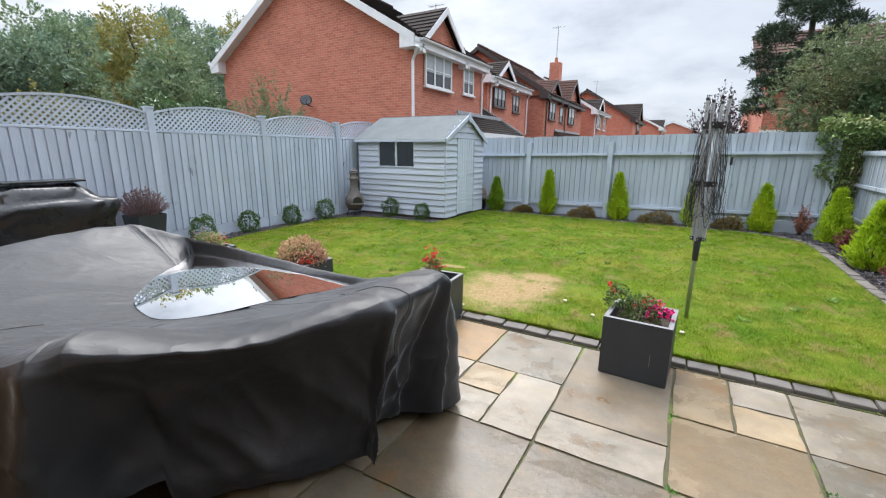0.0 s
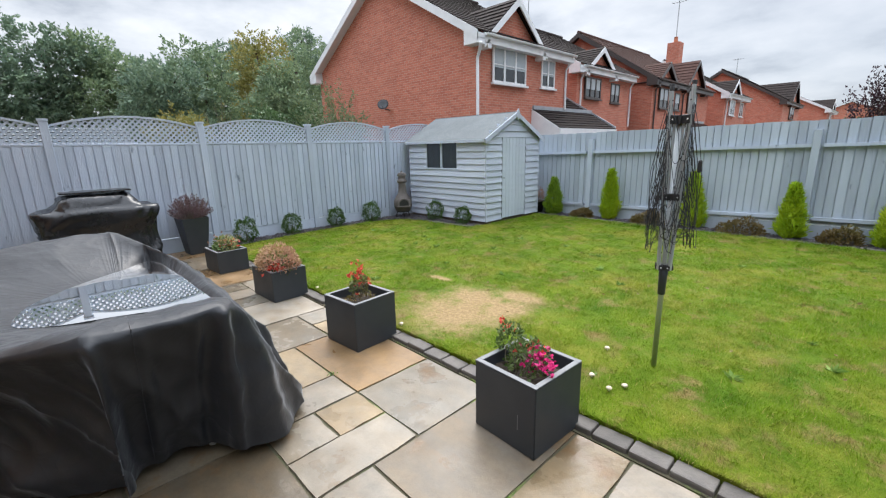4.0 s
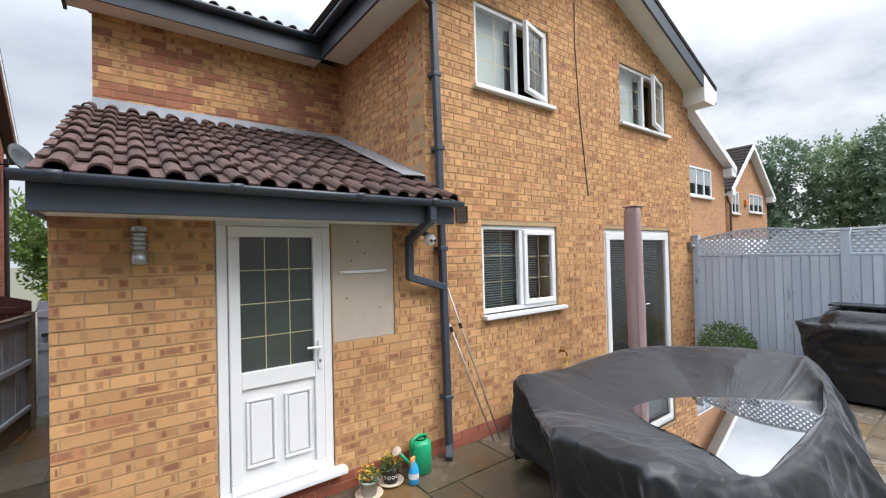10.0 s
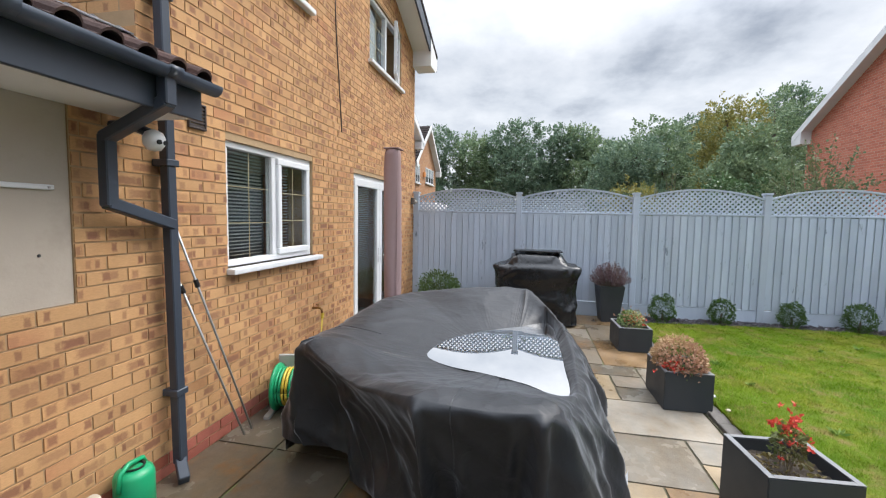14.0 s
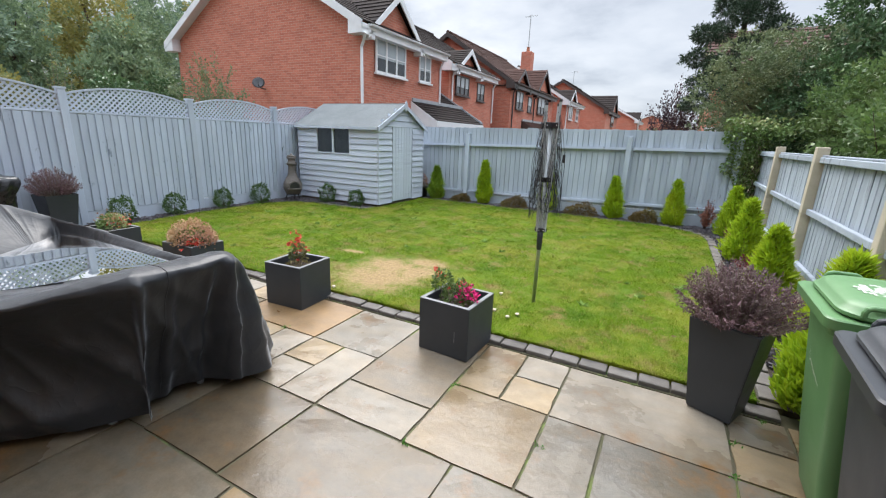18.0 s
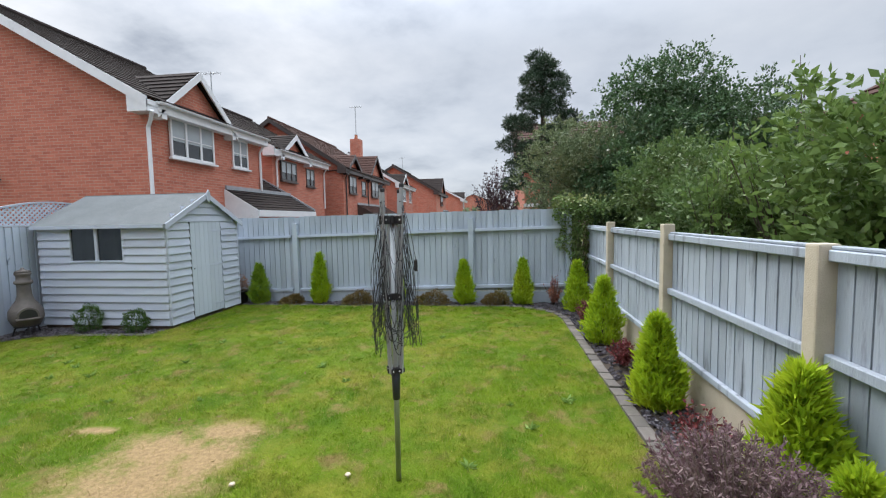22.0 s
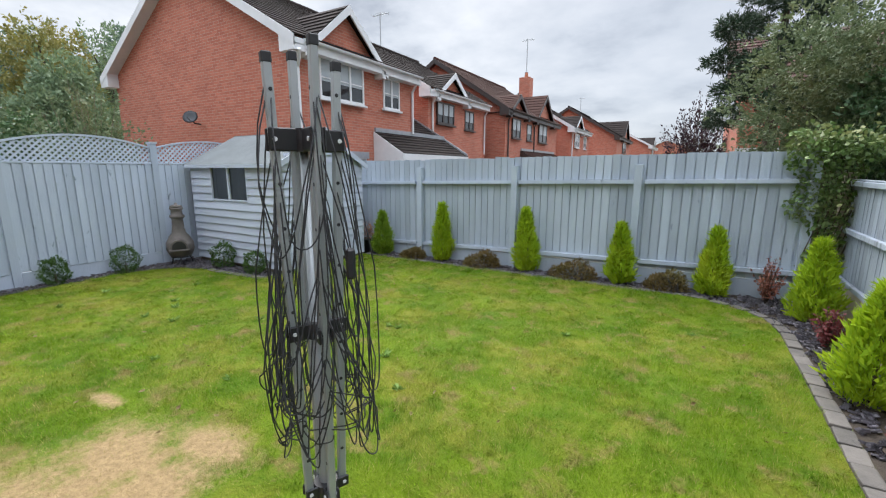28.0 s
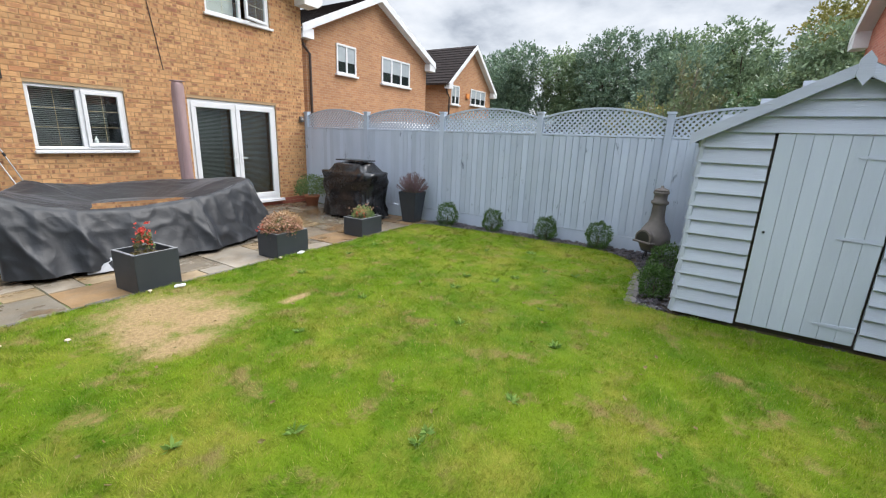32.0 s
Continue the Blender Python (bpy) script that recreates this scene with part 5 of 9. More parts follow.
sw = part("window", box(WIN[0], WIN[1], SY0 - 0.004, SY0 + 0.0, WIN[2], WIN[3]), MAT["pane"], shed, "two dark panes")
part("frame", frame_bars(WIN[0] - 0.03, WIN[1] + 0.03, WIN[2] - 0.03, WIN[3] + 0.03, 0.03, SY0 - 0.03, SY0, 0.003), MAT["shed"], sw)
part("mullion", box(-5.48, -5.43, SY0 - 0.032, SY0 - 0.004, WIN[2], WIN[3], 0.003), MAT["shed"], sw)


# ---- the covered garden furniture ----
# corners of the rim: south-east, the two of the east end, and the two of the west end
RIM = [(-1.41, 0.57, 0.875), (-1.33, 0.66, 0.875), (-1.04, 1.05, 0.835), (-0.76, 1.41, 0.905), (-0.71, 1.50, 0.92), (-0.70, 1.76, 0.905), (-0.72, 1.99, 0.915), (-0.79, 2.07, 0.895), (-1.08, 2.15, 0.79),
       (-1.42, 2.21, 0.73), (-2.05, 2.27, 0.70), (-2.70, 2.24, 0.745), (-3.28, 2.10, 0.82), (-3.70, 1.94, 0.895), (-3.78, 1.85, 0.895), (-3.80, 1.37, 0.89), (-3.74, 0.62, 0.80), (-3.2, 0.44, 0.82), (-2.1, 0.44, 0.80), (-1.52, 0.52, 0.85)]
PIT = Vector((-2.25, 1.75, 0.63))


def catmull(pts, n):
    out = []
    k = len(pts)
    for i in range(k):
        p0, p1, p2, p3 = (Vector(pts[(i + j) % k]) for j in (-1, 0, 1, 2))
        for s in range(n):
            t = s / n
            out.append(0.5 * ((2 * p1) + (p2 - p0) * t + (2 * p0 - 5 * p1 + 4 * p2 - p3) * t * t + (3 * p1 - p0 - 3 * p2 + p3) * t ** 3))
    return out


# rain pooled on the cover lies level
POOLZ = 0.660
pc = Vector((-2.2, 1.8, 0))


PO = catmull([(-2.15, 1.22, 0), (-2.45, 1.31, 0), (-2.78, 1.58, 0), (-3.02, 1.88, 0), (-3.20, 2.12, 0), (-2.65, 2.17, 0), (-2.0, 2.18, 0), (-1.50, 2.16, 0), (-1.64, 1.92, 0), (-1.74, 1.68, 0), (-1.82, 1.42, 0), (-1.96, 1.24, 0)], 8)
POXY = [(p.x, p.y) for p in PO]


def crease(x, y, z):
    """Sharp-backed folds, 0 to 1."""
    return (1 - min(1.0, 2.6 * abs(noise.noise(Vector((x, y, z)))))) ** 2


def taut(pts, n):
    """A closed line through pts, nearly straight from point to point."""
    out = []
    k = len(pts)
    for i in range(k):
        p0, p1, p2, p3 = (Vector(pts[(i + j) % k]) for j in (-1, 0, 1, 2))
        m1, m2 = (p2 - p0) * 0.22, (p3 - p1) * 0.22
        for s in range(n):
            t = s / n
            out.append(p1 * (2 * t ** 3 - 3 * t * t + 1) + m1 * (t ** 3 - 2 * t * t + t) + p2 * (3 * t * t - 2 * t ** 3) + m2 * (t ** 3 - t * t))
    return out


rim = taut(RIM, 26)
NR = len(rim)
arc = [0.0]
for a, c in zip(rim, rim[1:]):
    arc.append(arc[-1] + (c - a).length)
# the rim's points that carry a hanging rib: (arc length, depth, width)
RIBS = [(arc[26 * k], d, w) for k, d, w in ((0, 0.11, 0.06), (4, 0.13, 0.030), (6, 0.15, 0.036), (8, 0.05, 0.06), (9, 0.05, 0.06), (11, 0.06, 0.07), (13, 0.07, 0.05), (14, 0.06, 0.05), (16, 0.05, 0.06))]
RIBS += [(arc[26 * 5] + d, 0.035, 0.024) for d in (-0.09, 0.12)]
cover = thing("furniture_cover", I4, "black waterproof cover draped over garden furniture, rain pooled on it", "cover")
bm = bmesh.new()
rings = []
STEPS = [0.14, 0.26, 0.36, 0.44, 0.5] + [0.5 + 0.46 * i / 26 for i in range(1, 27)] + [0.97, 0.98, 0.988, 0.995, 1.0]
for k, p in enumerate(rim):
    ahead = rim[(k + 9) % NR] - rim[(k - 9) % NR]
    out = Vector((ahead.y, -ahead.x, 0)).normalized()
    s_ = arc[k]
    ph = k * 2 * math.pi / NR
    col = []
    # how far out the pooled water reaches along this spoke
    rs = np.linspace(0.2, 0.97, 78)
    wetr = rs[inside(POXY, PIT.x + (p.x - PIT.x) * rs, PIT.y + (p.y - PIT.y) * rs)]
    shore = (float(wetr[-1]) if len(wetr) else 0.3) + 0.012
    for r in STEPS:
        q = PIT.lerp(p, r)
        if r <= shore:
            q.z = POOLZ - 0.012 - 0.02 * (1 - r / shore)
        else:
            f = (r - shore) / (1 - shore)
            q.z = POOLZ - 0.004 + (p.z - POOLZ) * (0.72 * f + 0.28 * f * f * (3 - 2 * f)) + 0.006 * min(1, f * 6)
            g = f * min(1.0, (1 - shore) / 0.3)
            q.z += g * (0.014 * noise.noise(Vector((q.x * 2.0, q.y * 2.0, 3.0))) + 0.024 * (1 - 0.5 * f) * crease(ph * 1.7, r * 1.4, 2.0) + 0.012 * crease(q.x * 2.2, q.y * 3.0, 7.0) + 0.006 * crease(q.x * 5.5, q.y * 4.0, 1.0))
            # the chair backs push up a ridge inside the south-east corner and along the east end
            q.z += 0.055 * math.exp(-((q.x + 1.47) ** 2 + (q.y - 0.80) ** 2) / 0.03) + 0.02 * math.exp(-((q.x + 0.92) / 0.13) ** 2 - ((q.y - 1.75) / 0.4) ** 2)
            q.z -= 0.022 * max(0.0, (r - 0.93) / 0.07) ** 2.2
        col.append(q)
    north, east, west = max(0.0, out.y) ** 1.4, max(0.0, out.x) ** 1.5, max(0.0, -out.x) ** 1.5
    south_east = max(0.0, 0.8 * out.x - 0.6 * out.y) ** 2
    hem = 0.035 + 0.03 * (0.5 + 0.5 * noise.noise(Vector((s_ * 2.4, 3, 1)))) + 0.05 * east * (1 - south_east) + (0.16 if 0.3 < p.y < 0.78 and p.x > -1.6 else 0.0)
    loose = 0.55 + 0.9 * noise.noise(Vector((s_ * 1.1, 9, 0)))
    for t in [0.010, 0.022, 0.045] + [0.045 + 0.955 * i / 27 for i in range(1, 28)]:
        drop = p.z - 0.022 - (p.z - 0.022 - hem) * t ** 1.08
        go = 0.022 * (1 - math.exp(-40 * t)) + (0.26 * north + 0.28 * max(0.0, -out.y) ** 1.4 * (1 - south_east) - 0.34 * east + 0.10 * west + 0.02) * t ** 0.9
        for at, d, w in RIBS:
            ds = min(abs(s_ - at), arc[-1] - abs(s_ - at))
            if ds < 4 * w:
                go += d * math.exp(-(ds / (w * (0.7 + 0.9 * t))) ** 2) * t ** 0.55
        # long folds slanting down from the corners, sharp along their backs
        slant = s_ - (0.75 * south_east + 0.35 * north - 0.3 * west) * t + 0.10 * noise.noise(Vector((s_ * 1.6, t * 1.3, 2)))
        u = 1 - abs(math.sin(math.pi * slant / 0.58)) ** 0.5
        go += 0.10 * max(0.15, loose) * t ** 0.6 * (u - 0.35) * (1 - 0.6 * east * (1 - south_east))
        u = 1 - abs(math.sin(math.pi * (slant * 1.0 + 0.22 * t) / 0.19 + 2 * noise.noise(Vector((s_ * 2, t * 2, 6))))) ** 0.7
        go += 0.010 * t ** 0.5 * (u - 0.3) + 0.007 * noise.noise(Vector((p.x * 9, p.y * 9, t * 6))) + 0.034 * t ** 0.4 * (crease(s_ * 1.5 + t * 0.5, t * 1.1 - s_ * 0.3, 5.0) - 0.3) + 0.013 * (crease(s_ * 4.1 - t, t * 2.6, 8.0) - 0.3)
        # slack cloth slung below the rim between the south-east corner and the east end
        sling = math.sin(math.pi * min(1.0, max(0.0, s_ / arc[26 * 4])))
        go -= 0.11 * sling * south_east * math.sin(math.pi * min(1.0, t * 1.15)) ** 0.8
        col.append(Vector((p.x, p.y, drop)) + out * go)
    rings.append([bm.verts.new(q) for q in col])
hub = bm.verts.new(PIT)
for k in range(NR):
    a, c = rings[k], rings[(k + 1) % NR]
    bm.faces.new((hub, a[0], c[0]))
    for i in range(len(a) - 1):
        bm.faces.new((a[i], a[i + 1], c[i + 1], c[i]))
bmesh.ops.recalc_face_normals(bm, faces=bm.faces[:])
# sewn seams across the top and down the sides
SEAMS = []
for k in (26 * 5 - 12, 26 * 18, 26 * 11):
    SEAMS.append([rings[k][i].co.copy() for i in range(16, len(rings[k]) - 1)])
part("sheet", bm, MAT["cover"], cover, smooth=True)
for k, line in enumerate(SEAMS):
    part("seam", tube([q + Vector((0, 0, 0.001)) for q in line], 0.003, 5), MAT["cover"], cover)
lining = bmesh.new()
vs = [lining.verts.new(c) for c in ((-1.66, 2.535, 0.19), (-1.38, 2.40, 0.13), (-1.33, 2.49, 0.02), (-1.56, 2.56, 0.03), (-1.44, 2.50, 0.075), (-1.53, 2.51, 0.12))]
lining.faces.new((vs[0], vs[5], vs[4], vs[1]))
lining.faces.new((vs[1], vs[4], vs[2]))
lining.faces.new((vs[5], vs[3], vs[2], vs[4]))
part("lining", lining, MAT["silver_lining"], cover, "silver inner face of a turned-up corner")
feet = [(-1.08, 1.44), (-1.05, 1.93), (-3.6, 0.75), (-3.55, 2.0)]
for x, y in feet:
    part("foot", tube([(x, y, 0.0), (x, y, 0.3)], 0.022, 8), MAT["alu"], cover, "pale metal furniture leg under the hem")

# the pooled rain itself mirrors sky and trellis
bm = bmesh.new()
grid = []
for p in PO:
    row = []
    for r in np.linspace(0.0, 1.0, 12)[1:]:
        q = pc.lerp(p, float(r))
        q.z = POOLZ
        row.append(bm.verts.new(q))
    grid.append(row)
c0 = bm.verts.new((pc.x, pc.y, POOLZ))
for k in range(len(grid)):
    a, c = grid[k], grid[(k + 1) % len(grid)]
    bm.faces.new((c0, a[0], c[0]))
    for i in range(len(a) - 1):
        bm.faces.new((a[i], a[i + 1], c[i + 1], c[i]))
bmesh.ops.recalc_face_normals(bm, faces=bm.faces[:])
pool = thing("rain_puddle", I4, "puddle of rainwater lying on the black cover, mirroring the trellis", "puddle")
part("water", bm, MAT["water"], pool, smooth=True)

# ---- furled parasol ----
par = thing("parasol", pose(-3.56, 0.42, 0), "furled garden parasol in a dusty mauve cover", "parasol")
prof = [(0.03, 0.62), (0.085, 0.66), (0.095, 0.8), (0.098, 1.2), (0.096, 1.7), (0.094, 2.1), (0.09, 2.33), (0.078, 2.385), (0.03, 2.40)]
bm = lathe([(r, z) for r, z in prof], 28)
bmesh.ops.subdivide_edges(bm, edges=[e for e in bm.edges if abs(e.verts[0].co.z - e.verts[1].co.z) > 0.1], cuts=4)
for v in bm.verts:
    a = math.atan2(v.co.y, v.co.x)
    s = 1 + 0.07 * math.sin(3 * a + v.co.z * 2.2) + 0.05 * noise.noise(Vector((a * 1.5, v.co.z * 3, 0)))
    v.co.x, v.co.y = v.co.x * s, v.co.y * s
part("cover", bm, MAT["mauve"], par, smooth=True)
part("flap", box(-0.1, 0.08, -0.09, 0.09, 2.39, 2.405, 0.006), MAT["mauve"], par)
part("pole", tube([(0, 0, 0.0), (0, 0, 0.7)], 0.024, 12), MAT["alu"], par)
part("base", lathe([(0.24, 0.0), (0.25, 0.03), (0.23, 0.06), (0.05, 0.075), (0.045, 0.3)], 28), MAT["black"], par)
part("seam", tube([(0.066, 0.07, 0.7), (0.068, 0.072, 1.5), (0.062, 0.068, 2.37)], 0.005, 6), MAT["mauve"], par)

# ---- covered barbecue ----
bbq = thing("barbecue", pose(-6.05, 2.02, 0), "barbecue on a trolley under a shiny black cover", "barbecue")
bm = bmesh.new()
SEG, rings = 120, []
prof = [(0.03, 0.34, 0.60), (0.25, 0.32, 0.585), (0.5, 0.31, 0.59), (0.74, 0.315, 0.62), (0.87, 0.32, 0.64), (0.905, 0.315, 0.635), (0.92, 0.30, 0.60), (0.945, 0.275, 0.47), (1.0, 0.255, 0.40), (1.085, 0.215, 0.345), (1.105, 0.18, 0.31), (1.11, 0.08, 0.16)]
fine = []
for (za, xa, ya), (zb, xb, yb) in zip(prof, prof[1:]):
    k = max(1, round((zb - za) / 0.035))
    fine += [(za + (zb - za) * i / k, xa + (xb - xa) * i / k, ya + (yb - ya) * i / k) for i in range(k)]
fine.append(prof[-1])
for z, hx, hy in fine:
    ring = []
    for k in range(SEG):
        a = 2 * math.pi * k / SEG
        c, s = math.cos(a), math.sin(a)
        ex = 0.24
        x, y = hx * math.copysign(abs(c) ** ex, c), hy * math.copysign(abs(s) ** ex, s)
        w = 0.11 * (0.45 - abs(noise.noise(Vector((x * 3.4 + z * 1.6, y * 3.4 - z * 2.0, z * 1.1))))) + 0.03 * (0.4 - abs(noise.noise(Vector((x * 9 + z * 5, y * 9 - z * 6, z * 3))))) + 0.014 * math.sin(a * 13 + z * 5) * (1 - z)
        ring.append(bm.verts.new((x + c * w, y + s * w, z + 0.03 * noise.noise(Vector((x * 4, y * 4, 9))))))
    rings.append(ring)
for r, s in zip(rings, rings[1:]):
    for k in range(SEG):
        bm.faces.new((r[k], r[(k + 1) % SEG], s[(k + 1) % SEG], s[k]))
bm.faces.new(rings[-1])
bmesh.ops.recalc_face_normals(bm, faces=bm.faces[:])
part("cover", bm, MAT["bbq_cover"], bbq, smooth=True)
part("tray", box(-0.17, 0.18, -0.36, 0.40, 1.135, 1.158, 0.008), MAT["bbq_cover"], bbq, "flat dark tray on top")
part("handle", tube([(0.17, -0.28, 1.05), (0.2, -0.28, 1.06), (0.2, 0.28, 1.06), (0.17, 0.28, 1.05)], 0.012, 8), MAT["bbq_cover"], bbq)
for x, y in ((-0.25, -0.45), (0.25, -0.45), (0.25, 0.45), (-0.25, 0.45)):
    part("foot", tube([(x, y, 0.0), (x, y, 0.08)], 0.025, 8), MAT["black"], bbq)


# ---- planters and pots ----
def plants(name, quads, mat, parent, label=""):
    return tagged(part(name, soup(name, quads, mat), None, parent), label, kind="stuff")


def dome(n, rx, ry, rz, z0, shell=0.45):
    """n points and outward directions in the upper part of a squashed ball."""
    v = rng.normal(size=(n, 3))
    v[:, 2] = np.abs(v[:, 2]) * 0.9 - 0.15
    v /= np.linalg.norm(v, axis=1)[:, None]
    r = rng.uniform(shell, 1.0, n) ** 0.6
    return v * r[:, None] * np.array((rx, ry, rz)) + np.array((0, 0, z0)), v


def square_planter(m, wx, wy, h, label, wall=0.032):
    t = thing("planter", m, label, "planter", "planters along the patio edge")
    bm = bmesh.new()
    rows = []
    for e, z in ((0.0, 0.0), (0.0, h), (wall, h), (wall, h - 0.16)):
        rows.append([bm.verts.new((sx * (wx / 2 - e), sy * (wy / 2 - e), z)) for sx, sy in ((-1, -1), (1, -1), (1, 1), (-1, 1))])
    for r, s in zip(rows, rows[1:]):
        for k in range(4):
            bm.faces.new((r[k], r[(k + 1) % 4], s[(k + 1) % 4], s[k]))
    bm.faces.new(rows[0][::-1])
    bmesh.ops.recalc_face_normals(bm, faces=bm.faces[:])
    bmesh.ops.bevel(bm, geom=[e for e in bm.edges if e.is_manifold], offset=0.005, segments=2, affect="EDGES")
    part("box", bm, MAT["planter"], t)
    part("rim", frame_rim(wx, wy, wall, h), MAT["planter_rim"], t, "paler worn rim")
    bm = bmesh.new()
    bmesh.ops.create_grid(bm, x_segments=10, y_segments=10, size=0.5)
    for v in bm.verts:
        v.co = Vector((v.co.x * (wx - 2 * wall), v.co.y * (wy - 2 * wall), h - 0.07 + 0.03 * noise.noise(v.co * 9)))
    part("soil", bm, MAT["soil"], t)
    return t


def frame_rim(wx, wy, wall, h):
    b = None
    for x0, x1, y0, y1 in ((-wx / 2, wx / 2, -wy / 2, -wy / 2 + wall), (-wx / 2, wx / 2, wy / 2 - wall, wy / 2), (-wx / 2, -wx / 2 + wall, -wy / 2 + wall, wy / 2 - wall), (wx / 2 - wall, wx / 2, -wy / 2 + wall, wy / 2 - wall)):
        b = box(x0 + 0.001, x1 - 0.001, y0 + 0.001, y1 - 0.001, h + 0.0005, h + 0.003, bm=b)
    return b


def stems(parent, n, rx, ry, z0, h, lean=0.25, r=0.003):
    bm = bmesh.new()
    for i in range(n):
        a, q = rng.uniform(0, 6.28), rng.uniform(0, 1) ** 0.5
        p = Vector((rx * q * math.cos(a), ry * q * math.sin(a), z0))
        e = p + Vector((lean * (p.x + rng.normal(0, 0.05)), lean * (p.y + rng.normal(0, 0.05)), h * rng.uniform(0.6, 1.0)))
        tube([p, (p + e) / 2 + Vector((rng.normal(0, 0.01), rng.normal(0, 0.01), 0)), e], [r, r * 0.8, r * 0.4], 5, bm)
    return part("stem", bm, MAT["twig"], parent)


def flowers(parent, name, n, c, s, mat, size=0.022):
    p = rng.normal(size=(n, 3)) * np.array(s) + np.array(c)
    q = np.concatenate([tuft(n, p, np.tile((0, 0, 0.2), (n, 1)), size, size * 0.8, 1.0) for _ in range(5)])
    return plants(name, q, mat, parent)


p4 = square_planter(pose(0.14, 3.31, 0, 0, 0, -3), 0.43, 0.43, 0.42, "square charcoal planter with pink fuchsia on the patio edge")
part("scratch", box(0.10, 0.104, -0.2165, -0.2152, 0.13, 0.22), MAT["planter_rim"], p4)
stems(p4, 14, 0.1, 0.1, 0.34, 0.2)
pos, nr = dome(620, 0.125, 0.11, 0.16, 0.40)
plants("leaf", tuft(620, pos, nr, 0.028, 0.016, 0.8), MAT["fuchsia_leaf"], p4)
pos, nr = dome(420, 0.09, 0.08, 0.14, 0.50)
plants("leaf", tuft(420, pos + np.array((-0.17, 0.05, -0.05)), nr, 0.026, 0.015, 0.8), MAT["fuchsia_leaf"], p4)
flowers(p4, "magenta_flower", 42, (0.10, -0.02, 0.46), (0.05, 0.05, 0.03), MAT["magenta"])
flowers(p4, "red_flower", 16, (0.02, 0.03, 0.48), (0.05, 0.05, 0.03), MAT["red"])
flowers(p4, "red_flower", 10, (-0.2, 0.06, 0.54), (0.03, 0.03, 0.03), MAT["red"])
p3 = square_planter(pose(-1.60, 3.31, 0, 0, 0, 4), 0.43, 0.43, 0.41, "square charcoal planter with a small red-flowering plant")
stems(p3, 8, 0.05, 0.05, 0.33, 0.28)
pos, nr = dome(260, 0.075, 0.075, 0.16, 0.44)
plants("leaf", tuft(260, pos, nr, 0.032, 0.018, 0.8), MAT["fuchsia_leaf"], p3)
flowers(p3, "red_flower", 46, (0.0, 0.0, 0.55), (0.045, 0.045, 0.06), MAT["red"])
pos, nr = dome(160, 0.15, 0.15, 0.03, 0.35)
plants("dry_leaf", tuft(160, pos, nr, 0.03, 0.015, 1.0), MAT["heath"], p3)
p2 = square_planter(pose(-3.29, 3.31, 0, 0, 0, 2), 0.52, 0.40, 0.34, "low charcoal trough with a buff and pink flowering sedum")
stems(p2, 40, 0.2, 0.15, 0.26, 0.2)
pos, nr = dome(1500, 0.30, 0.22, 0.24, 0.36, 0.6)
plants("flower_head", tuft(1500, pos, nr, 0.034, 0.022, 0.9), MAT["sedum"], p2, "fading buff-pink flower heads")
pos, nr = dome(350, 0.27, 0.2, 0.17, 0.33, 0.5)
plants("leaf", tuft(350, pos, nr, 0.04, 0.022, 0.9), MAT["fuchsia_leaf"], p2)
flowers(p2, "red_flower", 40, (0.18, -0.12, 0.36), (0.06, 0.05, 0.04), MAT["red"])
p1 = square_planter(pose(-4.95, 3.25, 0, 0, 0, 2), 0.52, 0.40, 0.30, "low charcoal trough with pale pink and green bedding plants")
pos, nr = dome(700, 0.21, 0.16, 0.18, 0.30, 0.5)
plants("leaf", tuft(700, pos, nr, 0.035, 0.022, 0.9), MAT["ivy"], p1)
flowers(p1, "pale_flower", 50, (0.0, 0.0, 0.44), (0.1, 0.08, 0.03), MAT["sedum"], 0.02)
flowers(p1, "red_flower", 26, (0.12, 0.05, 0.36), (0.06, 0.06, 0.04), MAT["red"], 0.02)


def tall_planter(m, w0, w1, h, label):
    t = thing("tall_planter", m, label, "planter", "tall tapered planters")
    bm = bmesh.new()
    rows = []
    for w, z in ((w0, 0.0), (w1, h), (w1 - 0.03, h), (w1 - 0.05, h - 0.08)):
        rows.append([bm.verts.new((sx * w / 2, sy * w / 2, z)) for sx, sy in ((-1, -1), (1, -1), (1, 1), (-1, 1))])
    for r, s in zip(rows, rows[1:]):
        for k in range(4):
            bm.faces.new((r[k], r[(k + 1) % 4], s[(k + 1) % 4], s[k]))
    bm.faces.new(rows[0][::-1])
    bmesh.ops.recalc_face_normals(bm, faces=bm.faces[:])
    bmesh.ops.bevel(bm, geom=[e for e in bm.edges if e.is_manifold], offset=0.006, segments=2, affect="EDGES")
    part("pot", bm, MAT["planter"], t)
    part("soil", box(-w1 / 2 + 0.02, w1 / 2 - 0.02, -w1 / 2 + 0.02, w1 / 2 - 0.02, h - 0.085, h - 0.06), MAT["soil"], t)
    return t


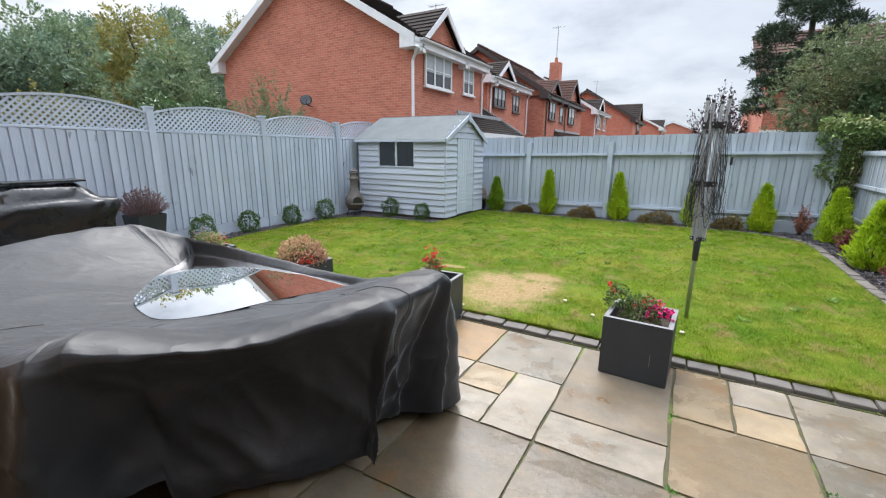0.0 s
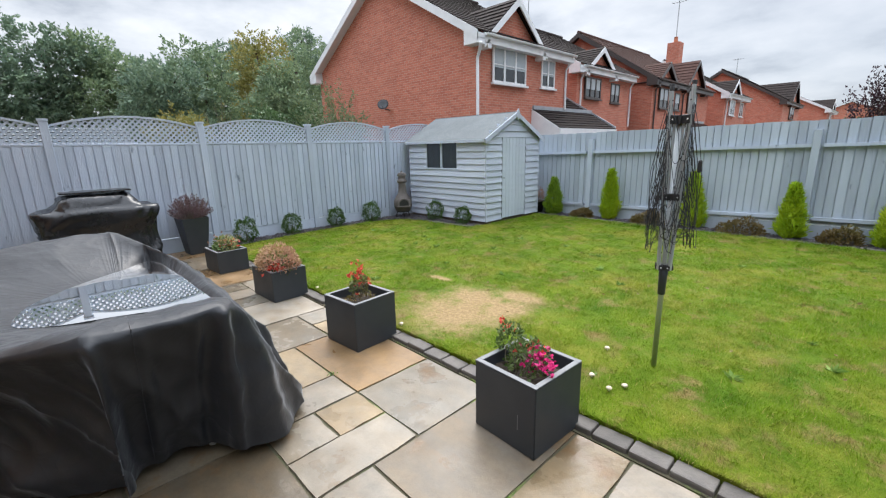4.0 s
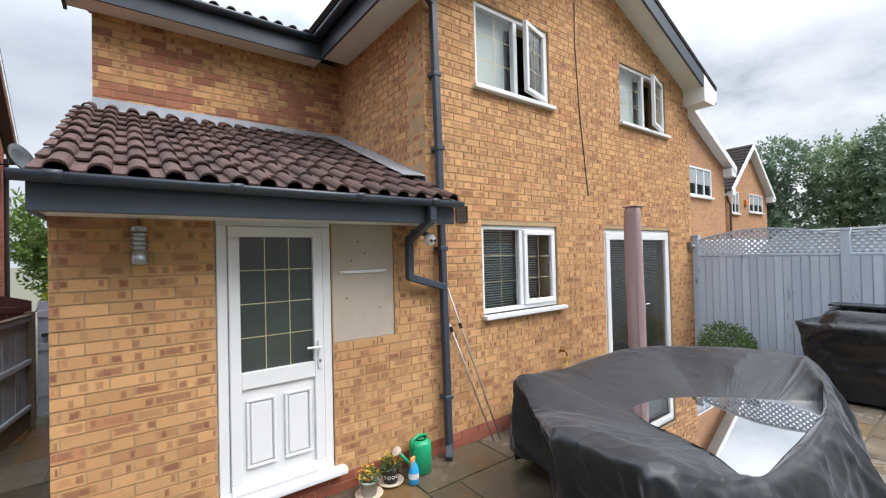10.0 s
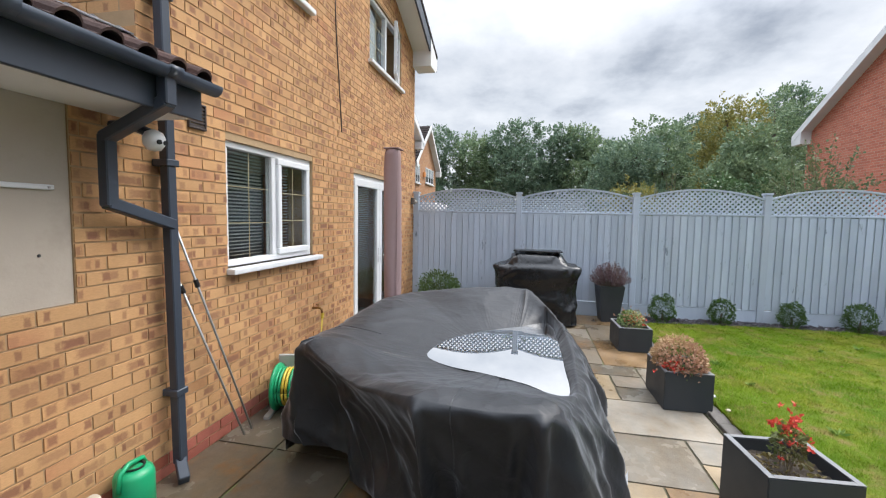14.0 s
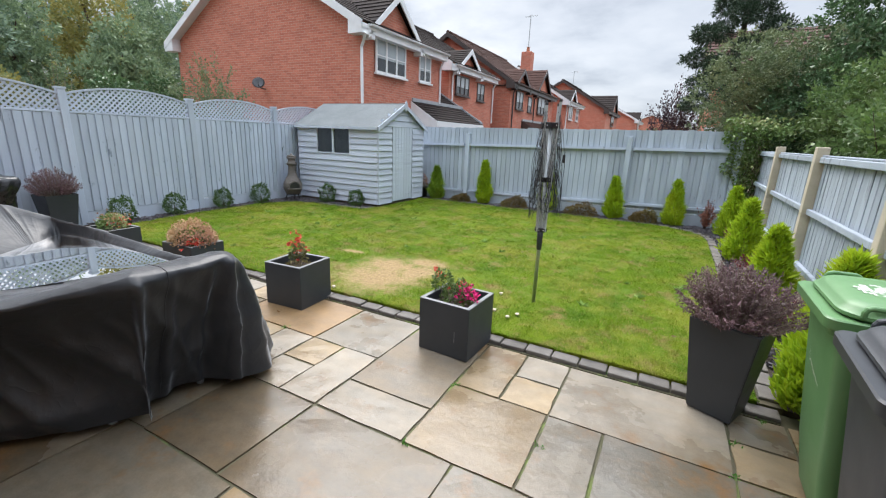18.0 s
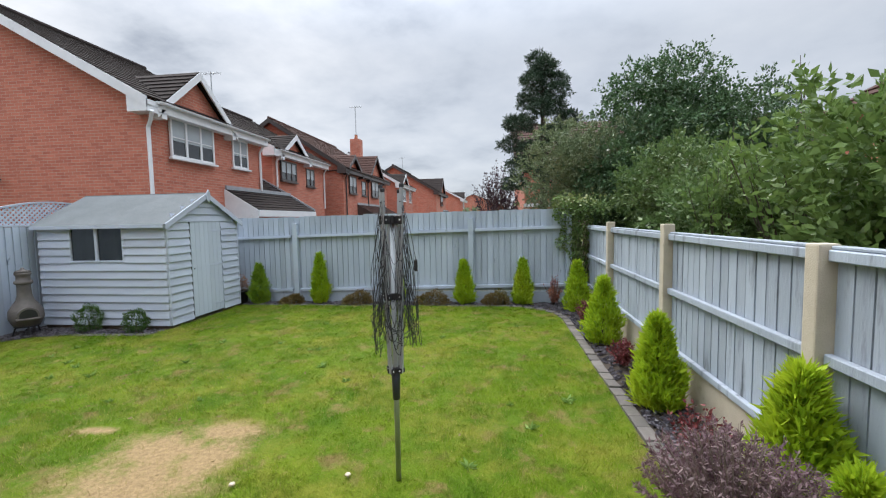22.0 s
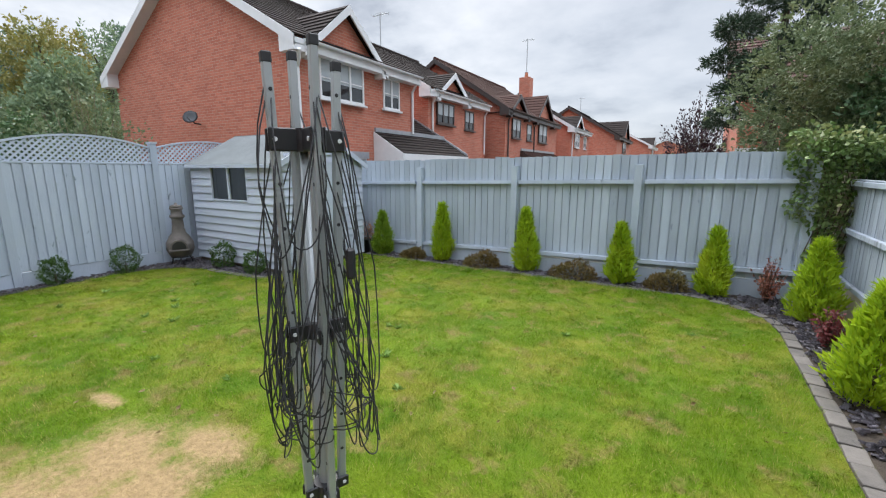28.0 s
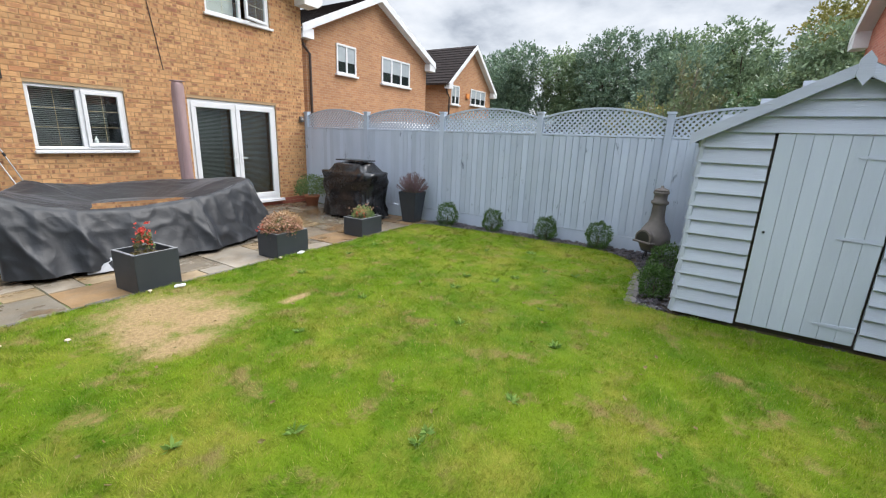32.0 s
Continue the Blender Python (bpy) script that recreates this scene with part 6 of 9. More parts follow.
def hebe(t, z0, rx, rz, n=150):
    """Upright sprigs of small paired purple leaves."""
    bm = bmesh.new()
    qs = []
    for i in range(n):
        a, q = rng.uniform(0, 6.28), rng.uniform(0, 1) ** 0.5
        base = np.array((0.10 * q * math.cos(a), 0.10 * q * math.sin(a), z0 - 0.05))
        tip = np.array((rx * q * math.cos(a), rx * q * math.sin(a), z0 + rz * (1 - 0.55 * q * q) * rng.uniform(0.85, 1.1)))
        if q > 0.85:
            tip[2] -= 0.06
        tube([base, (base + tip) / 2, tip], [0.003, 0.0025, 0.0015], 4, bm)
        k = 44
        s = rng.uniform(0.35, 1.0, k)[:, None]
        pts = base + (tip - base) * s
        d = (tip - base) / np.linalg.norm(tip - base)
        qs.append(tuft(k, pts, np.tile(d * 0.5, (k, 1)), 0.025, 0.0075, 0.6))
    part("twig", bm, MAT["twig"], t)
    plants("leaf", np.concatenate(qs), MAT["hebe"], t, "dusky purple leaves")


tp = tall_planter(pose(1.95, 3.44, 0, 0, 0, -24), 0.25, 0.375, 0.62, "tall tapered black planter with a purple-leaved hebe at the lawn's corner")
hebe(tp, 0.60, 0.35, 0.36, 260)
tp2 = tall_planter(pose(-6.40, 3.22, 0, 0, 0, 4), 0.27, 0.40, 0.60, "tall tapered black planter with a purple-leaved hebe by the trellis fence")
hebe(tp2, 0.58, 0.34, 0.38, 170)


def bowl_pot(m):
    t = thing("round_pot", m, "rounded slate-grey pot with a leafy red-flowering plant beside the back door", "pot")
    part("pot", lathe([(0.09, 0.0), (0.14, 0.03), (0.195, 0.12), (0.215, 0.21), (0.205, 0.285), (0.185, 0.30), (0.175, 0.29), (0.18, 0.22)], 36), MAT["bowl"], t, smooth=True)
    part("soil", lathe([(0.178, 0.24), (0.1, 0.255), (0.001, 0.26)], 24, cap=False), MAT["soil"], t)
    stems(t, 14, 0.08, 0.08, 0.25, 0.22, 0.8)
    pos, nr = dome(640, 0.14, 0.14, 0.17, 0.31, 0.5)
    plants("leaf", tuft(640, pos, nr + np.array((0, 0, -0.1)), 0.042, 0.030, 0.8, 0.05), MAT["bright"], t)
    flowers(t, "red_flower", 5, (0.12, 0.06, 0.42), (0.05, 0.05, 0.03), MAT["red"], 0.028)
    flowers(t, "red_flower", 3, (-0.08, 0.1, 0.46), (0.03, 0.03, 0.02), MAT["red"], 0.028)
    return t


bowl_pot(pose(1.10, -0.02, 0))

tcp = thing("terracotta_pot", pose(-6.30, 0.40, 0), "terracotta pot with a rounded evergreen shrub by the french doors", "pot")
part("pot", lathe([(0.12, 0.0), (0.155, 0.2), (0.17, 0.2), (0.175, 0.25), (0.155, 0.25), (0.15, 0.21)], 28), MAT["terracotta"], tcp, smooth=True)
part("soil", lathe([(0.15, 0.22), (0.001, 0.225)], 20, cap=False), MAT["soil"], tcp)
stems(tcp, 12, 0.08, 0.08, 0.2, 0.2, 1.0)
pos, nr = dome(1700, 0.36, 0.36, 0.29, 0.36, 0.6)
plants("leaf", tuft(1700, pos * (1 + 0.14 * np.sin(7 * pos[:, :1] + 5 * pos[:, 1:2]) * np.cos(6 * pos[:, 2:3])) + rng.normal(0, 0.022, pos.shape), nr, 0.045, 0.028, 0.7), MAT["hedge"], tcp)


# ---- borders: conifers, box balls, low shrubs ----
def conifer(h, r, n, mat):
    """An upright dwarf conifer: feathery sprays pointing up and out round a cone."""
    u = rng.uniform(0, 1, n)
    z = h * (0.02 + 0.95 * u ** 1.15)
    rad = r * np.clip(np.minimum(1.0, 0.55 + 2.2 * (z / h)) * (1 - (z / h) ** 1.5) + 0.03, 0.015, 1) * rng.uniform(0.5, 1.1, n)
    a = rng.uniform(0, 2 * math.pi, n)
    lump = 1 + 0.16 * np.sin(3 * a + 5 * z / h * 3) + 0.10 * np.sin(7 * a + 11 * z)
    out = np.stack([np.cos(a), np.sin(a), np.zeros(n)], 1)
    pos = out * (rad * lump)[:, None] + np.stack([np.zeros(n), np.zeros(n), z], 1)
    d = out * 0.55 + np.array((0, 0, 1.0))
    return tuft(n, pos, d, 0.085 * (0.6 + h * 0.5), 0.021, 0.42, 0.04)


def plant_thing(name, m, quads, mat, label, category, group="", trunk=0.0):
    t = thing(name, m, label, category, group)
    tagged(part("foliage", soup("foliage", quads, mat), None, t), kind="stuff")
    if trunk:
        part("trunk", tube([(0, 0, -0.02), (0.005, 0, trunk * 0.5), (0, 0.005, trunk)], [0.022, 0.016, 0.006], 7), MAT["bark"], t)
    return t


CON = [(-3.88, 10.15, 0.84, 0.19, 0), (-2.56, 10.22, 1.05, 0.17, 1), (-0.945, 10.24, 1.03, 0.19, 1), (0.50, 10.22, 0.89, 0.19, 1), (1.635, 10.2, 0.90, 0.19, 1), (2.57, 9.55, 0.92, 0.22, 1), (2.53, 7.65, 0.90, 0.24, 1),
       (2.54, 5.72, 0.84, 0.215, 1), (2.62, 4.12, 0.95, 0.25, 1), (2.50, 3.62, 0.70, 0.24, 1)]
for x, y, h, r, k in CON:
    plant_thing("conifer", pose(x, y, 0.02, rng.normal(0, 2), rng.normal(0, 2), rng.uniform(0, 360)), conifer(h, r, 3600 if y > 6 else 5200, 0), MAT["lime" if k else "lime_dark"],
                "upright lime-yellow dwarf conifer in the slate border" if k else "darker green dwarf conifer by the shed", "conifer", "dwarf conifers", h * 0.8)


def ball(n, r, size):
    v = rng.normal(size=(n, 3))
    v /= np.linalg.norm(v, axis=1)[:, None]
    rr = r * rng.uniform(0.6, 1.0, n) ** 0.5 * (1 + 0.13 * np.sin(4 * v[:, 0] + 6 * v[:, 2]) + 0.08 * np.sin(9 * v[:, 1]))
    pos = v * rr[:, None] * np.array((0.95, 0.95, 1.15)) + np.array((0, 0, r * 1.1))
    return tuft(n, pos, v, size, size * 0.55, 0.7)


for x, y, r in ((-6.42, 4.05, 0.20), (-6.52, 4.95, 0.185), (-6.55, 5.95, 0.18), (-6.5, 6.82, 0.20), (-5.5, 7.86, 0.20), (-4.64, 7.84, 0.17)):
    plant_thing("box_ball", pose(x, y, 0.02, 0, 0, rng.uniform(0, 360)), ball(2200, r, 0.027), MAT["box"], "small clipped box bush in the slate border", "bush", "box bushes", r)


def mound(n, rx, ry, rz, size):
    pos, nr = dome(n, rx, ry, rz, 0.03, 0.5)
    pos[:, 2] *= 1 + 0.25 * np.sin(9 * pos[:, 0]) * np.cos(8 * pos[:, 1])
    return tuft(n, pos, nr + np.array((0, 0, 0.4)), size, size * 0.4, 0.7)


for x, y, rx, rz in ((-3.17, 10.15, 0.26, 0.16), (-1.75, 10.18, 0.32, 0.24), (-0.2, 10.2, 0.36, 0.24), (1.09, 10.2, 0.28, 0.24)):
    plant_thing("heather", pose(x, y, 0.02), mound(1500, rx, rx * 0.75, rz, 0.05), MAT["heath"], "low brown-green heather in the slate border", "shrub", "heathers")
for x, y, rx, rz, mt, nm in ((2.22, 10.12, 0.20, 0.62, "russet", "spindly russet-leaved shrub in the corner border"), (2.52, 8.75, 0.20, 0.42, "berberis", "dark red berberis in the slate border"), (2.53, 6.75, 0.17, 0.36, "berberis", "small dark red berberis in the slate border"),
                             (2.50, 4.95, 0.24, 0.42, "berberis", "dark red berberis in the slate border")):
    t = thing("berberis", pose(x, y, 0.02), nm, "shrub", "red-leaved shrubs")
    bm = bmesh.new()
    qs = []
    for i in range(34):
        a = rng.uniform(0, 6.28)
        q = rng.uniform(0.1, 1)
        tip = np.array((rx * q * math.cos(a), rx * q * math.sin(a), rz * rng.uniform(0.55, 1.0) * (1.1 - 0.4 * q)))
        tube([(0, 0, 0), tip * 0.5 + np.array((0, 0, 0.04)), tip], [0.004, 0.003, 0.0015], 4, bm)
        k = 26
        s = rng.uniform(0.25, 1, k)[:, None]
        qs.append(tuft(k, tip * s + rng.normal(0, 0.012, (k, 3)), np.tile(tip, (k, 1)), 0.034, 0.02, 0.8))
    part("twig", bm, MAT["bark"], t)
    plants("leaf", np.concatenate(qs), MAT[mt], t)
dead = thing("potted_plant", pose(-4.30, 10.18, 0.02), "black pot with a half-dead brown plant beside the shed", "pot")
part("pot", lathe([(0.10, 0), (0.13, 0.26), (0.14, 0.26), (0.14, 0.29), (0.12, 0.29), (0.115, 0.24)], 20), MAT["black"], dead, smooth=True)
stems(dead, 12, 0.05, 0.05, 0.22, 0.35, 0.6)
pos, nr = dome(260, 0.12, 0.12, 0.3, 0.34)
plants("leaf", tuft(260, pos, nr, 0.05, 0.02, 0.8), MAT["sedum"], dead)

# ---- slate chippings over the borders ----
n = 15000
x, y = rng.uniform(-6.72, 2.78, n), rng.uniform(3.62, 10.38, n)
keep = ~inside(LAWN, x, y) & ~((x < -4.2) & (y > 8.0)) & ~((x > 2.19) & (x < 2.34) & (y < 9.0)) & ((x > 2.3) | (y > 7.5) | (x < -6.15)) & (x < 2.80)
x, y = x[keep], y[keep]
dens = 3
x, y = np.concatenate([x + rng.normal(0, 0.02, x.size) for _ in range(dens)]), np.concatenate([y + rng.normal(0, 0.02, y.size) for _ in range(dens)])
ok = ~inside(LAWN, x, y) & (x < 2.80) & (x > -6.74) & (y < 10.40)
x, y = x[ok], y[ok]
n = x.size
c = np.stack([x, y, 0.028 + rng.uniform(0, 0.018, n)], 1)
u = rng.normal(size=(n, 3)) * np.array((1, 1, 0.35))
u /= np.linalg.norm(u, axis=1)[:, None]
v = np.cross(u, np.array((0, 0, 1.0)) + rng.normal(0, 0.25, (n, 3)))
v /= np.linalg.norm(v, axis=1)[:, None]
w = np.cross(u, v) * 0.006
a, b2 = (rng.uniform(0.013, 0.032, n)[:, None] * u), (rng.uniform(0.009, 0.02, n)[:, None] * v)
P = [c - a - b2 * 0.6 + w, c + a * 0.8 - b2 + w, c + a + b2 * 0.7 + w, c - a * 0.7 + b2 + w]
Q = [p - 2 * w for p in P]
quads = [np.stack(P, 1)] + [np.stack([P[i], Q[i], Q[(i + 1) % 4], P[(i + 1) % 4]], 1) for i in range(4)]
vv = np.stack(P + Q, 1).reshape(-1, 3)
base = np.arange(n)[:, None] * 8
ff = np.concatenate([base + np.array(f) for f in ((0, 1, 2, 3), (0, 4, 5, 1), (1, 5, 6, 2), (2, 6, 7, 3), (3, 7, 4, 0))])
me = bpy.data.meshes.new("slate_chippings")
me.from_pydata(vv.tolist(), [], ff.tolist())
me.materials.append(MAT["slate"])
tagged(new("slate_chippings", me), "plum and grey slate chippings covering the borders", "gravel", kind="stuff")

# ---- grass ----
n = 560000
x, y = rng.uniform(-6.5, 2.25, n), rng.uniform(3.59, 10.0, n)
keep = inside(LAWN, x, y)
# the turf's edge hangs over the setts
x, y = np.concatenate([x[keep], rng.uniform(-6.0, 2.2, 9000)]), np.concatenate([y[keep], 3.604 - np.abs(rng.normal(0, 0.014, 9000))])
bare = np.zeros(x.size)
for cx, cy, rx, ry in BARE:
    bare = np.maximum(bare, 1.25 - np.sqrt(((x - cx) / rx) ** 2 + ((y - cy) / ry) ** 2))
keep = rng.uniform(0, 1, x.size) > np.clip(bare * 1.5, 0, 0.93)
x, y = x[keep], y[keep]
n = x.size


def field(step):
    """Smooth random values, 0 to 1, at the blades' places, over a grid of this step."""
    g = rng.uniform(0, 1, (int(9.5 / step) + 3, int(7.5 / step) + 3))
    u, v = (x + 6.6) / step, (y - 3.4) / step
    i, j = u.astype(int), v.astype(int)
    fu, fv = u - i, v - j
    fu, fv = fu * fu * (3 - 2 * fu), fv * fv * (3 - 2 * fv)
    return (g[i, j] * (1 - fu) + g[i + 1, j] * fu) * (1 - fv) + (g[i, j + 1] * (1 - fu) + g[i + 1, j + 1] * fu) * fv


# tussocks: taller and shorter turf, combed this way and that
clump = 0.6 * field(0.09) + 0.4 * field(0.3)
thin = rng.uniform(0, 1, n) < 0.35 + 1.3 * clump
x, y, clump = x[thin], y[thin], clump[thin]
n = x.size
h = rng.uniform(0.014, 0.034, n) * (0.35 + 1.35 * clump)
a = 4 * math.pi * field(0.16) + rng.normal(0, 0.9, n)
lean = rng.uniform(0.3, 1.3, n) * h
root = np.stack([x, y, np.full(n, 0.040)], 1)
tip = root + np.stack([np.cos(a) * lean, np.sin(a) * lean, h], 1)
side = np.stack([-np.sin(a), np.cos(a), np.zeros(n)], 1) * rng.uniform(0.0009, 0.0021, n)[:, None]
tagged(new("grass", soup("grass", np.stack([root - side, root + side, tip], 1), MAT["blades"])), "short mown grass blades of the lawn", "grass", kind="stuff")
# coarser weeds in the turf, and grass leaning over the patio edge
for i in range(34):
    wx, wy = rng.uniform(-5.5, 2.0), rng.uniform(3.9, 9.7)
    if not inside(LAWN, np.array([wx]), np.array([wy]))[0] or (-2.1 < wx < -0.6 and wy < 5.2):
        continue
    k = 16
    t = thing("lawn_weed", pose(wx, wy, 0.04), "small flat rosette of broad leaves growing in the lawn", "weed", "lawn weeds")
    ang = rng.uniform(0, 6.28, k)
    plants("leaf", tuft(k, np.zeros((k, 3)), np.stack([np.cos(ang), np.sin(ang), np.full(k, 0.55)], 1), rng.uniform(0.04, 0.08), 0.02, 0.2, 0.1), MAT["weed"], t)
for i in range(90):
    wx, wy = rng.uniform(-4.5, 2.0), rng.uniform(3.8, 9.0)
    t = thing("fallen_leaf", pose(wx, wy, 0.075, rng.normal(0, 12), rng.normal(0, 12), rng.uniform(0, 360)), "curled brown fallen leaf on the grass", "leaf", "fallen leaves")
    s = rng.uniform(0.010, 0.02)
    part("blade", mesh_of("blade", [(-s * 1.5, 0, 0.004), (-s * 0.2, -s * 0.8, 0.0), (s * 1.4, 0, 0.006), (-s * 0.2, s * 0.8, 0.009), (-s * 0.1, 0, -0.002)], [(0, 1, 4), (1, 2, 4), (2, 3, 4), (3, 0, 4)], MAT["heath"]), None, t)
for wx, wy in ((-0.62, 4.28), (-0.30, 4.02), (0.20, 4.0), (0.42, 4.02), (0.10, 4.45), (-1.46, 3.64), (-3.0, 3.62), (0.36, 3.92)):
    t = thing("mushroom", pose(wx, wy, 0.04), "small pale toadstool cap in the grass", "mushroom", "toadstools")
    part("stalk", tube([(0, 0, 0), (0.003, 0, 0.022)], 0.004, 8), MAT["upvc_old"], t)
    part("cap", lathe([(0.018, 0.019), (0.021, 0.022), (0.016, 0.030), (0.001, 0.034)], 12, cap=False), MAT["beige"], t, smooth=True)
# small flat white blocks for two objects that are not identified
for wx, wy, rr in ((-3.34, 3.60, 20), (-1.72, 3.69, -35)):
    t = thing("white_piece", pose(wx, wy, 0.045, 0, 6, rr), "flat white piece lying at the lawn's edge", "stone", "white stones")
    part("stone", box(-0.05, 0.05, -0.032, 0.032, 0.0, 0.022, 0.010), MAT["upvc_old"], t, smooth=True)
# moss and weeds in the patio joints
for wx, wy in ((-1.06, 0.86), (-0.70, 0.56), (0.52, 0.8), (0.52, 1.1), (1.44, 0.3), (1.45, 0.75), (2.0, 2.8), (2.02, 3.1), (1.06, 2.5), (0.42, 2.14), (1.52, -0.26), (0.40, 2.8), (-1.24, 2.8), (2.2, 3.42), (0.05, 3.49), (1.3, 3.5)):
    k = 22
    t = thing("joint_weed", pose(wx, wy, -0.008), "tuft of green weed growing in a patio joint", "weed", "weeds in the joints")
    plants("leaf", tuft(k, rng.normal(0, 0.014, (k, 3)) * np.array((1, 1, 0)), np.tile((0, 0, 0.6), (k, 1)), 0.022, 0.009, 0.7), MAT["fresh"], t)

# ---- rotary clothes dryer, furled ----
dr = thing("rotary_dryer", pose(0.446, 4.455, 0.03, 0, 0, 20), "furled rotary clothes dryer with slack grey line, on a steel pole", "clothes dryer")
part("pole", tube([(0, 0, 0.0), (0, 0, 1.73)], 0.0175, 14), MAT["alu"], dr, smooth=True)
part("sleeve", lathe([(0.0185, 0.56), (0.024, 0.565), (0.027, 0.69), (0.030, 0.745), (0.018, 0.75)], 16), MAT["planter"], dr, "black tapered sleeve", smooth=True)
ARMS = [math.pi / 4 + i * math.pi / 2 for i in range(4)]


def bracket(z, r, h, name):
    """A black plate collar with a lug and two screws at each arm."""
    c = part(name, lathe([(0.0185, z - h), (0.034, z - h), (0.036, z), (0.034, z + h), (0.0185, z + h)], 16), MAT["black"], dr, "black plastic collar")
    for a in ARMS:
        m = pose(0, 0, 0, 0, 0, math.degrees(a))
        part("lug", join_to(box(0.026, r + 0.014, -0.019, -0.0125, z - h, z + h, 0.003, m=m), box(0.026, r + 0.014, 0.0125, 0.019, z - h, z + h, 0.003, m=m)), MAT["black"], c)
        part("screw", tube([m @ Vector((r, -0.021, z)), m @ Vector((r, 0.021, z))], 0.0055, 8), MAT["upvc"], c, "pale screw heads")


def join_to(a, b):
    join(a, b)
    return a


bracket(0.762, 0.048, 0.017, "lower_hub")
bracket(1.24, 0.063, 0.021, "middle_collar")
bracket(1.725, 0.078, 0.027, "upper_collar")
for i, a in enumerate(ARMS):
    o = Vector((math.cos(a), math.sin(a), 0))
    am = Matrix.Translation(o * 0.047 + Vector((0, 0, 0.745))) @ pose(0, 0, 0, 0, 0, math.degrees(a)) @ pose(0, 0, 0, 0, 1.75, 0)
    top = 1.17 + 0.03 * (i % 2)
    arm = part("arm", box(-0.0105, 0.0105, -0.010, 0.010, 0.0, top, 0.003, m=am), MAT["alu"], dr, "square grey aluminium arm")
    part("end_cap", box(-0.0118, 0.0118, -0.0112, 0.0112, top - 0.022, top + 0.004, 0.003, m=am), MAT["grit"], arm, "dark plastic end cap")
    for k in range(10):
        z = 0.12 + 0.108 * k
        part("line_hole", tube([am @ Vector((-0.002, -0.0108, z)), am @ Vector((-0.002, 0.0108, z))], 0.0048, 8), MAT["black"], arm)
    part("strut", box(-0.006, 0.006, -0.008, 0.008, 0.0, 0.47, 0.003, m=Matrix.Translation(o * 0.034 + Vector((0, 0, 1.25))) @ pose(0, 0, 0, 0, 0, math.degrees(a))), MAT["alu"], dr)
r2 = random.Random(5)
for i in range(72):
    # a length of line between two neighbouring arms, slack, hanging in a long narrow loop
    k = i % 4
    z0 = 0.97 + 0.108 * (i % 9)
    z1 = z0 + r2.uniform(-0.02, 0.02)
    rad = 0.05 + 0.03 * (z0 - 0.79)
    a0, a1 = ARMS[k], ARMS[k] + math.pi / 2
    p0, p1 = Vector((math.cos(a0), math.sin(a0), 0)) * rad, Vector((math.cos(a1), math.sin(a1), 0)) * rad
    side = r2.uniform(0.25, 0.75)
    mid = a0 + math.pi / 2 * side
    reach = r2.uniform(0.075, 0.14) * (1.2 if k == 3 else 1.0)
    low = max(0.86 + r2.uniform(0, 0.2), z0 - r2.uniform(0.35, 0.85))
    spread = r2.uniform(0.06, 0.20)
    pts = []
    for q in range(21):
        t = q / 20
        hang = 1 - abs(2 * t - 1) ** 2.4
        end = p0 if t < 0.5 else p1
        far = Vector((math.cos(mid), math.sin(mid), 0)) * reach + Vector((-math.sin(mid), math.cos(mid), 0)) * (t - 0.5) * spread
        w = min(1.0, (1 - abs(2 * t - 1)) * 3.2) ** 0.7
        p = end.lerp(far, w)
        pts.append(Vector((p.x + 0.006 * math.sin(9 * t + i), p.y + 0.006 * math.cos(7 * t + i), z0 + (z1 - z0) * t + (low - z0) * hang)))
    part("line", tube(pts, 0.0019, 5), MAT["grit"] if i % 4 else MAT["planter"], dr, smooth=True)
part("tensioner", box(-0.011, 0.011, -0.009, 0.009, 1.40, 1.475, 0.006, m=pose(0.135, -0.075, 0, 0, 0, 20)), MAT["black"], dr, "black line tensioner")

# ---- chimenea ----
ch = thing("chimenea", pose(-6.36, 7.62, 0.02, 0, 0, -32), "weathered clay chimenea on an iron stand beside the shed", "chimenea")
part("body", lathe([(0.10, 0.14), (0.17, 0.18), (0.215, 0.29), (0.21, 0.40), (0.16, 0.50), (0.11, 0.57), (0.09, 0.66), (0.085, 0.80), (0.095, 0.84)], 28), MAT["clay"], ch, smooth=True)
part("chimney", lathe([(0.088, 0.82), (0.115, 0.84), (0.115, 0.87), (0.088, 0.89), (0.085, 0.96), (0.105, 0.985), (0.10, 1.01), (0.07, 1.01), (0.07, 0.9)], 24), MAT["clay"], ch, smooth=True)
part("cap", lathe([(0.10, 1.015), (0.085, 1.04), (0.025, 1.06), (0.02, 1.085), (0.001, 1.095)], 20), MAT["clay"], ch, smooth=True)
arch_of = lambda k, b_: [(k * 0.13 * math.cos(math.pi * i / 14), 0.345 + k * 0.125 * math.sin(math.pi * i / 14)) for i in range(15)] + [(-k * 0.13, 0.345 - b_), (k * 0.13, 0.345 - b_)]
part("mouth_rim", prism(arch_of(1.0, 0.05), 0.08, 0.238, m=YZ), MAT["clay"], ch)
part("lip", box(0.15, 0.262, -0.15, 0.15, 0.278, 0.305, 0.01), MAT["clay"], ch)
# the hollow's shade is a solid black arch set on the front
part("mouth", prism(arch_of(0.80, 0.035), 0.20, 0.2415, m=YZ), MAT["black"], ch, "solid black arch standing in for the shaded opening")
for i in range(3):
    a = i * 2.094
    part("leg", tube([(0.11 * math.cos(a), 0.11 * math.sin(a), 0.19), (0.16 * math.cos(a), 0.16 * math.sin(a), 0.1), (0.19 * math.cos(a), 0.19 * math.sin(a), 0.0)], 0.011, 8), MAT["black"], ch)
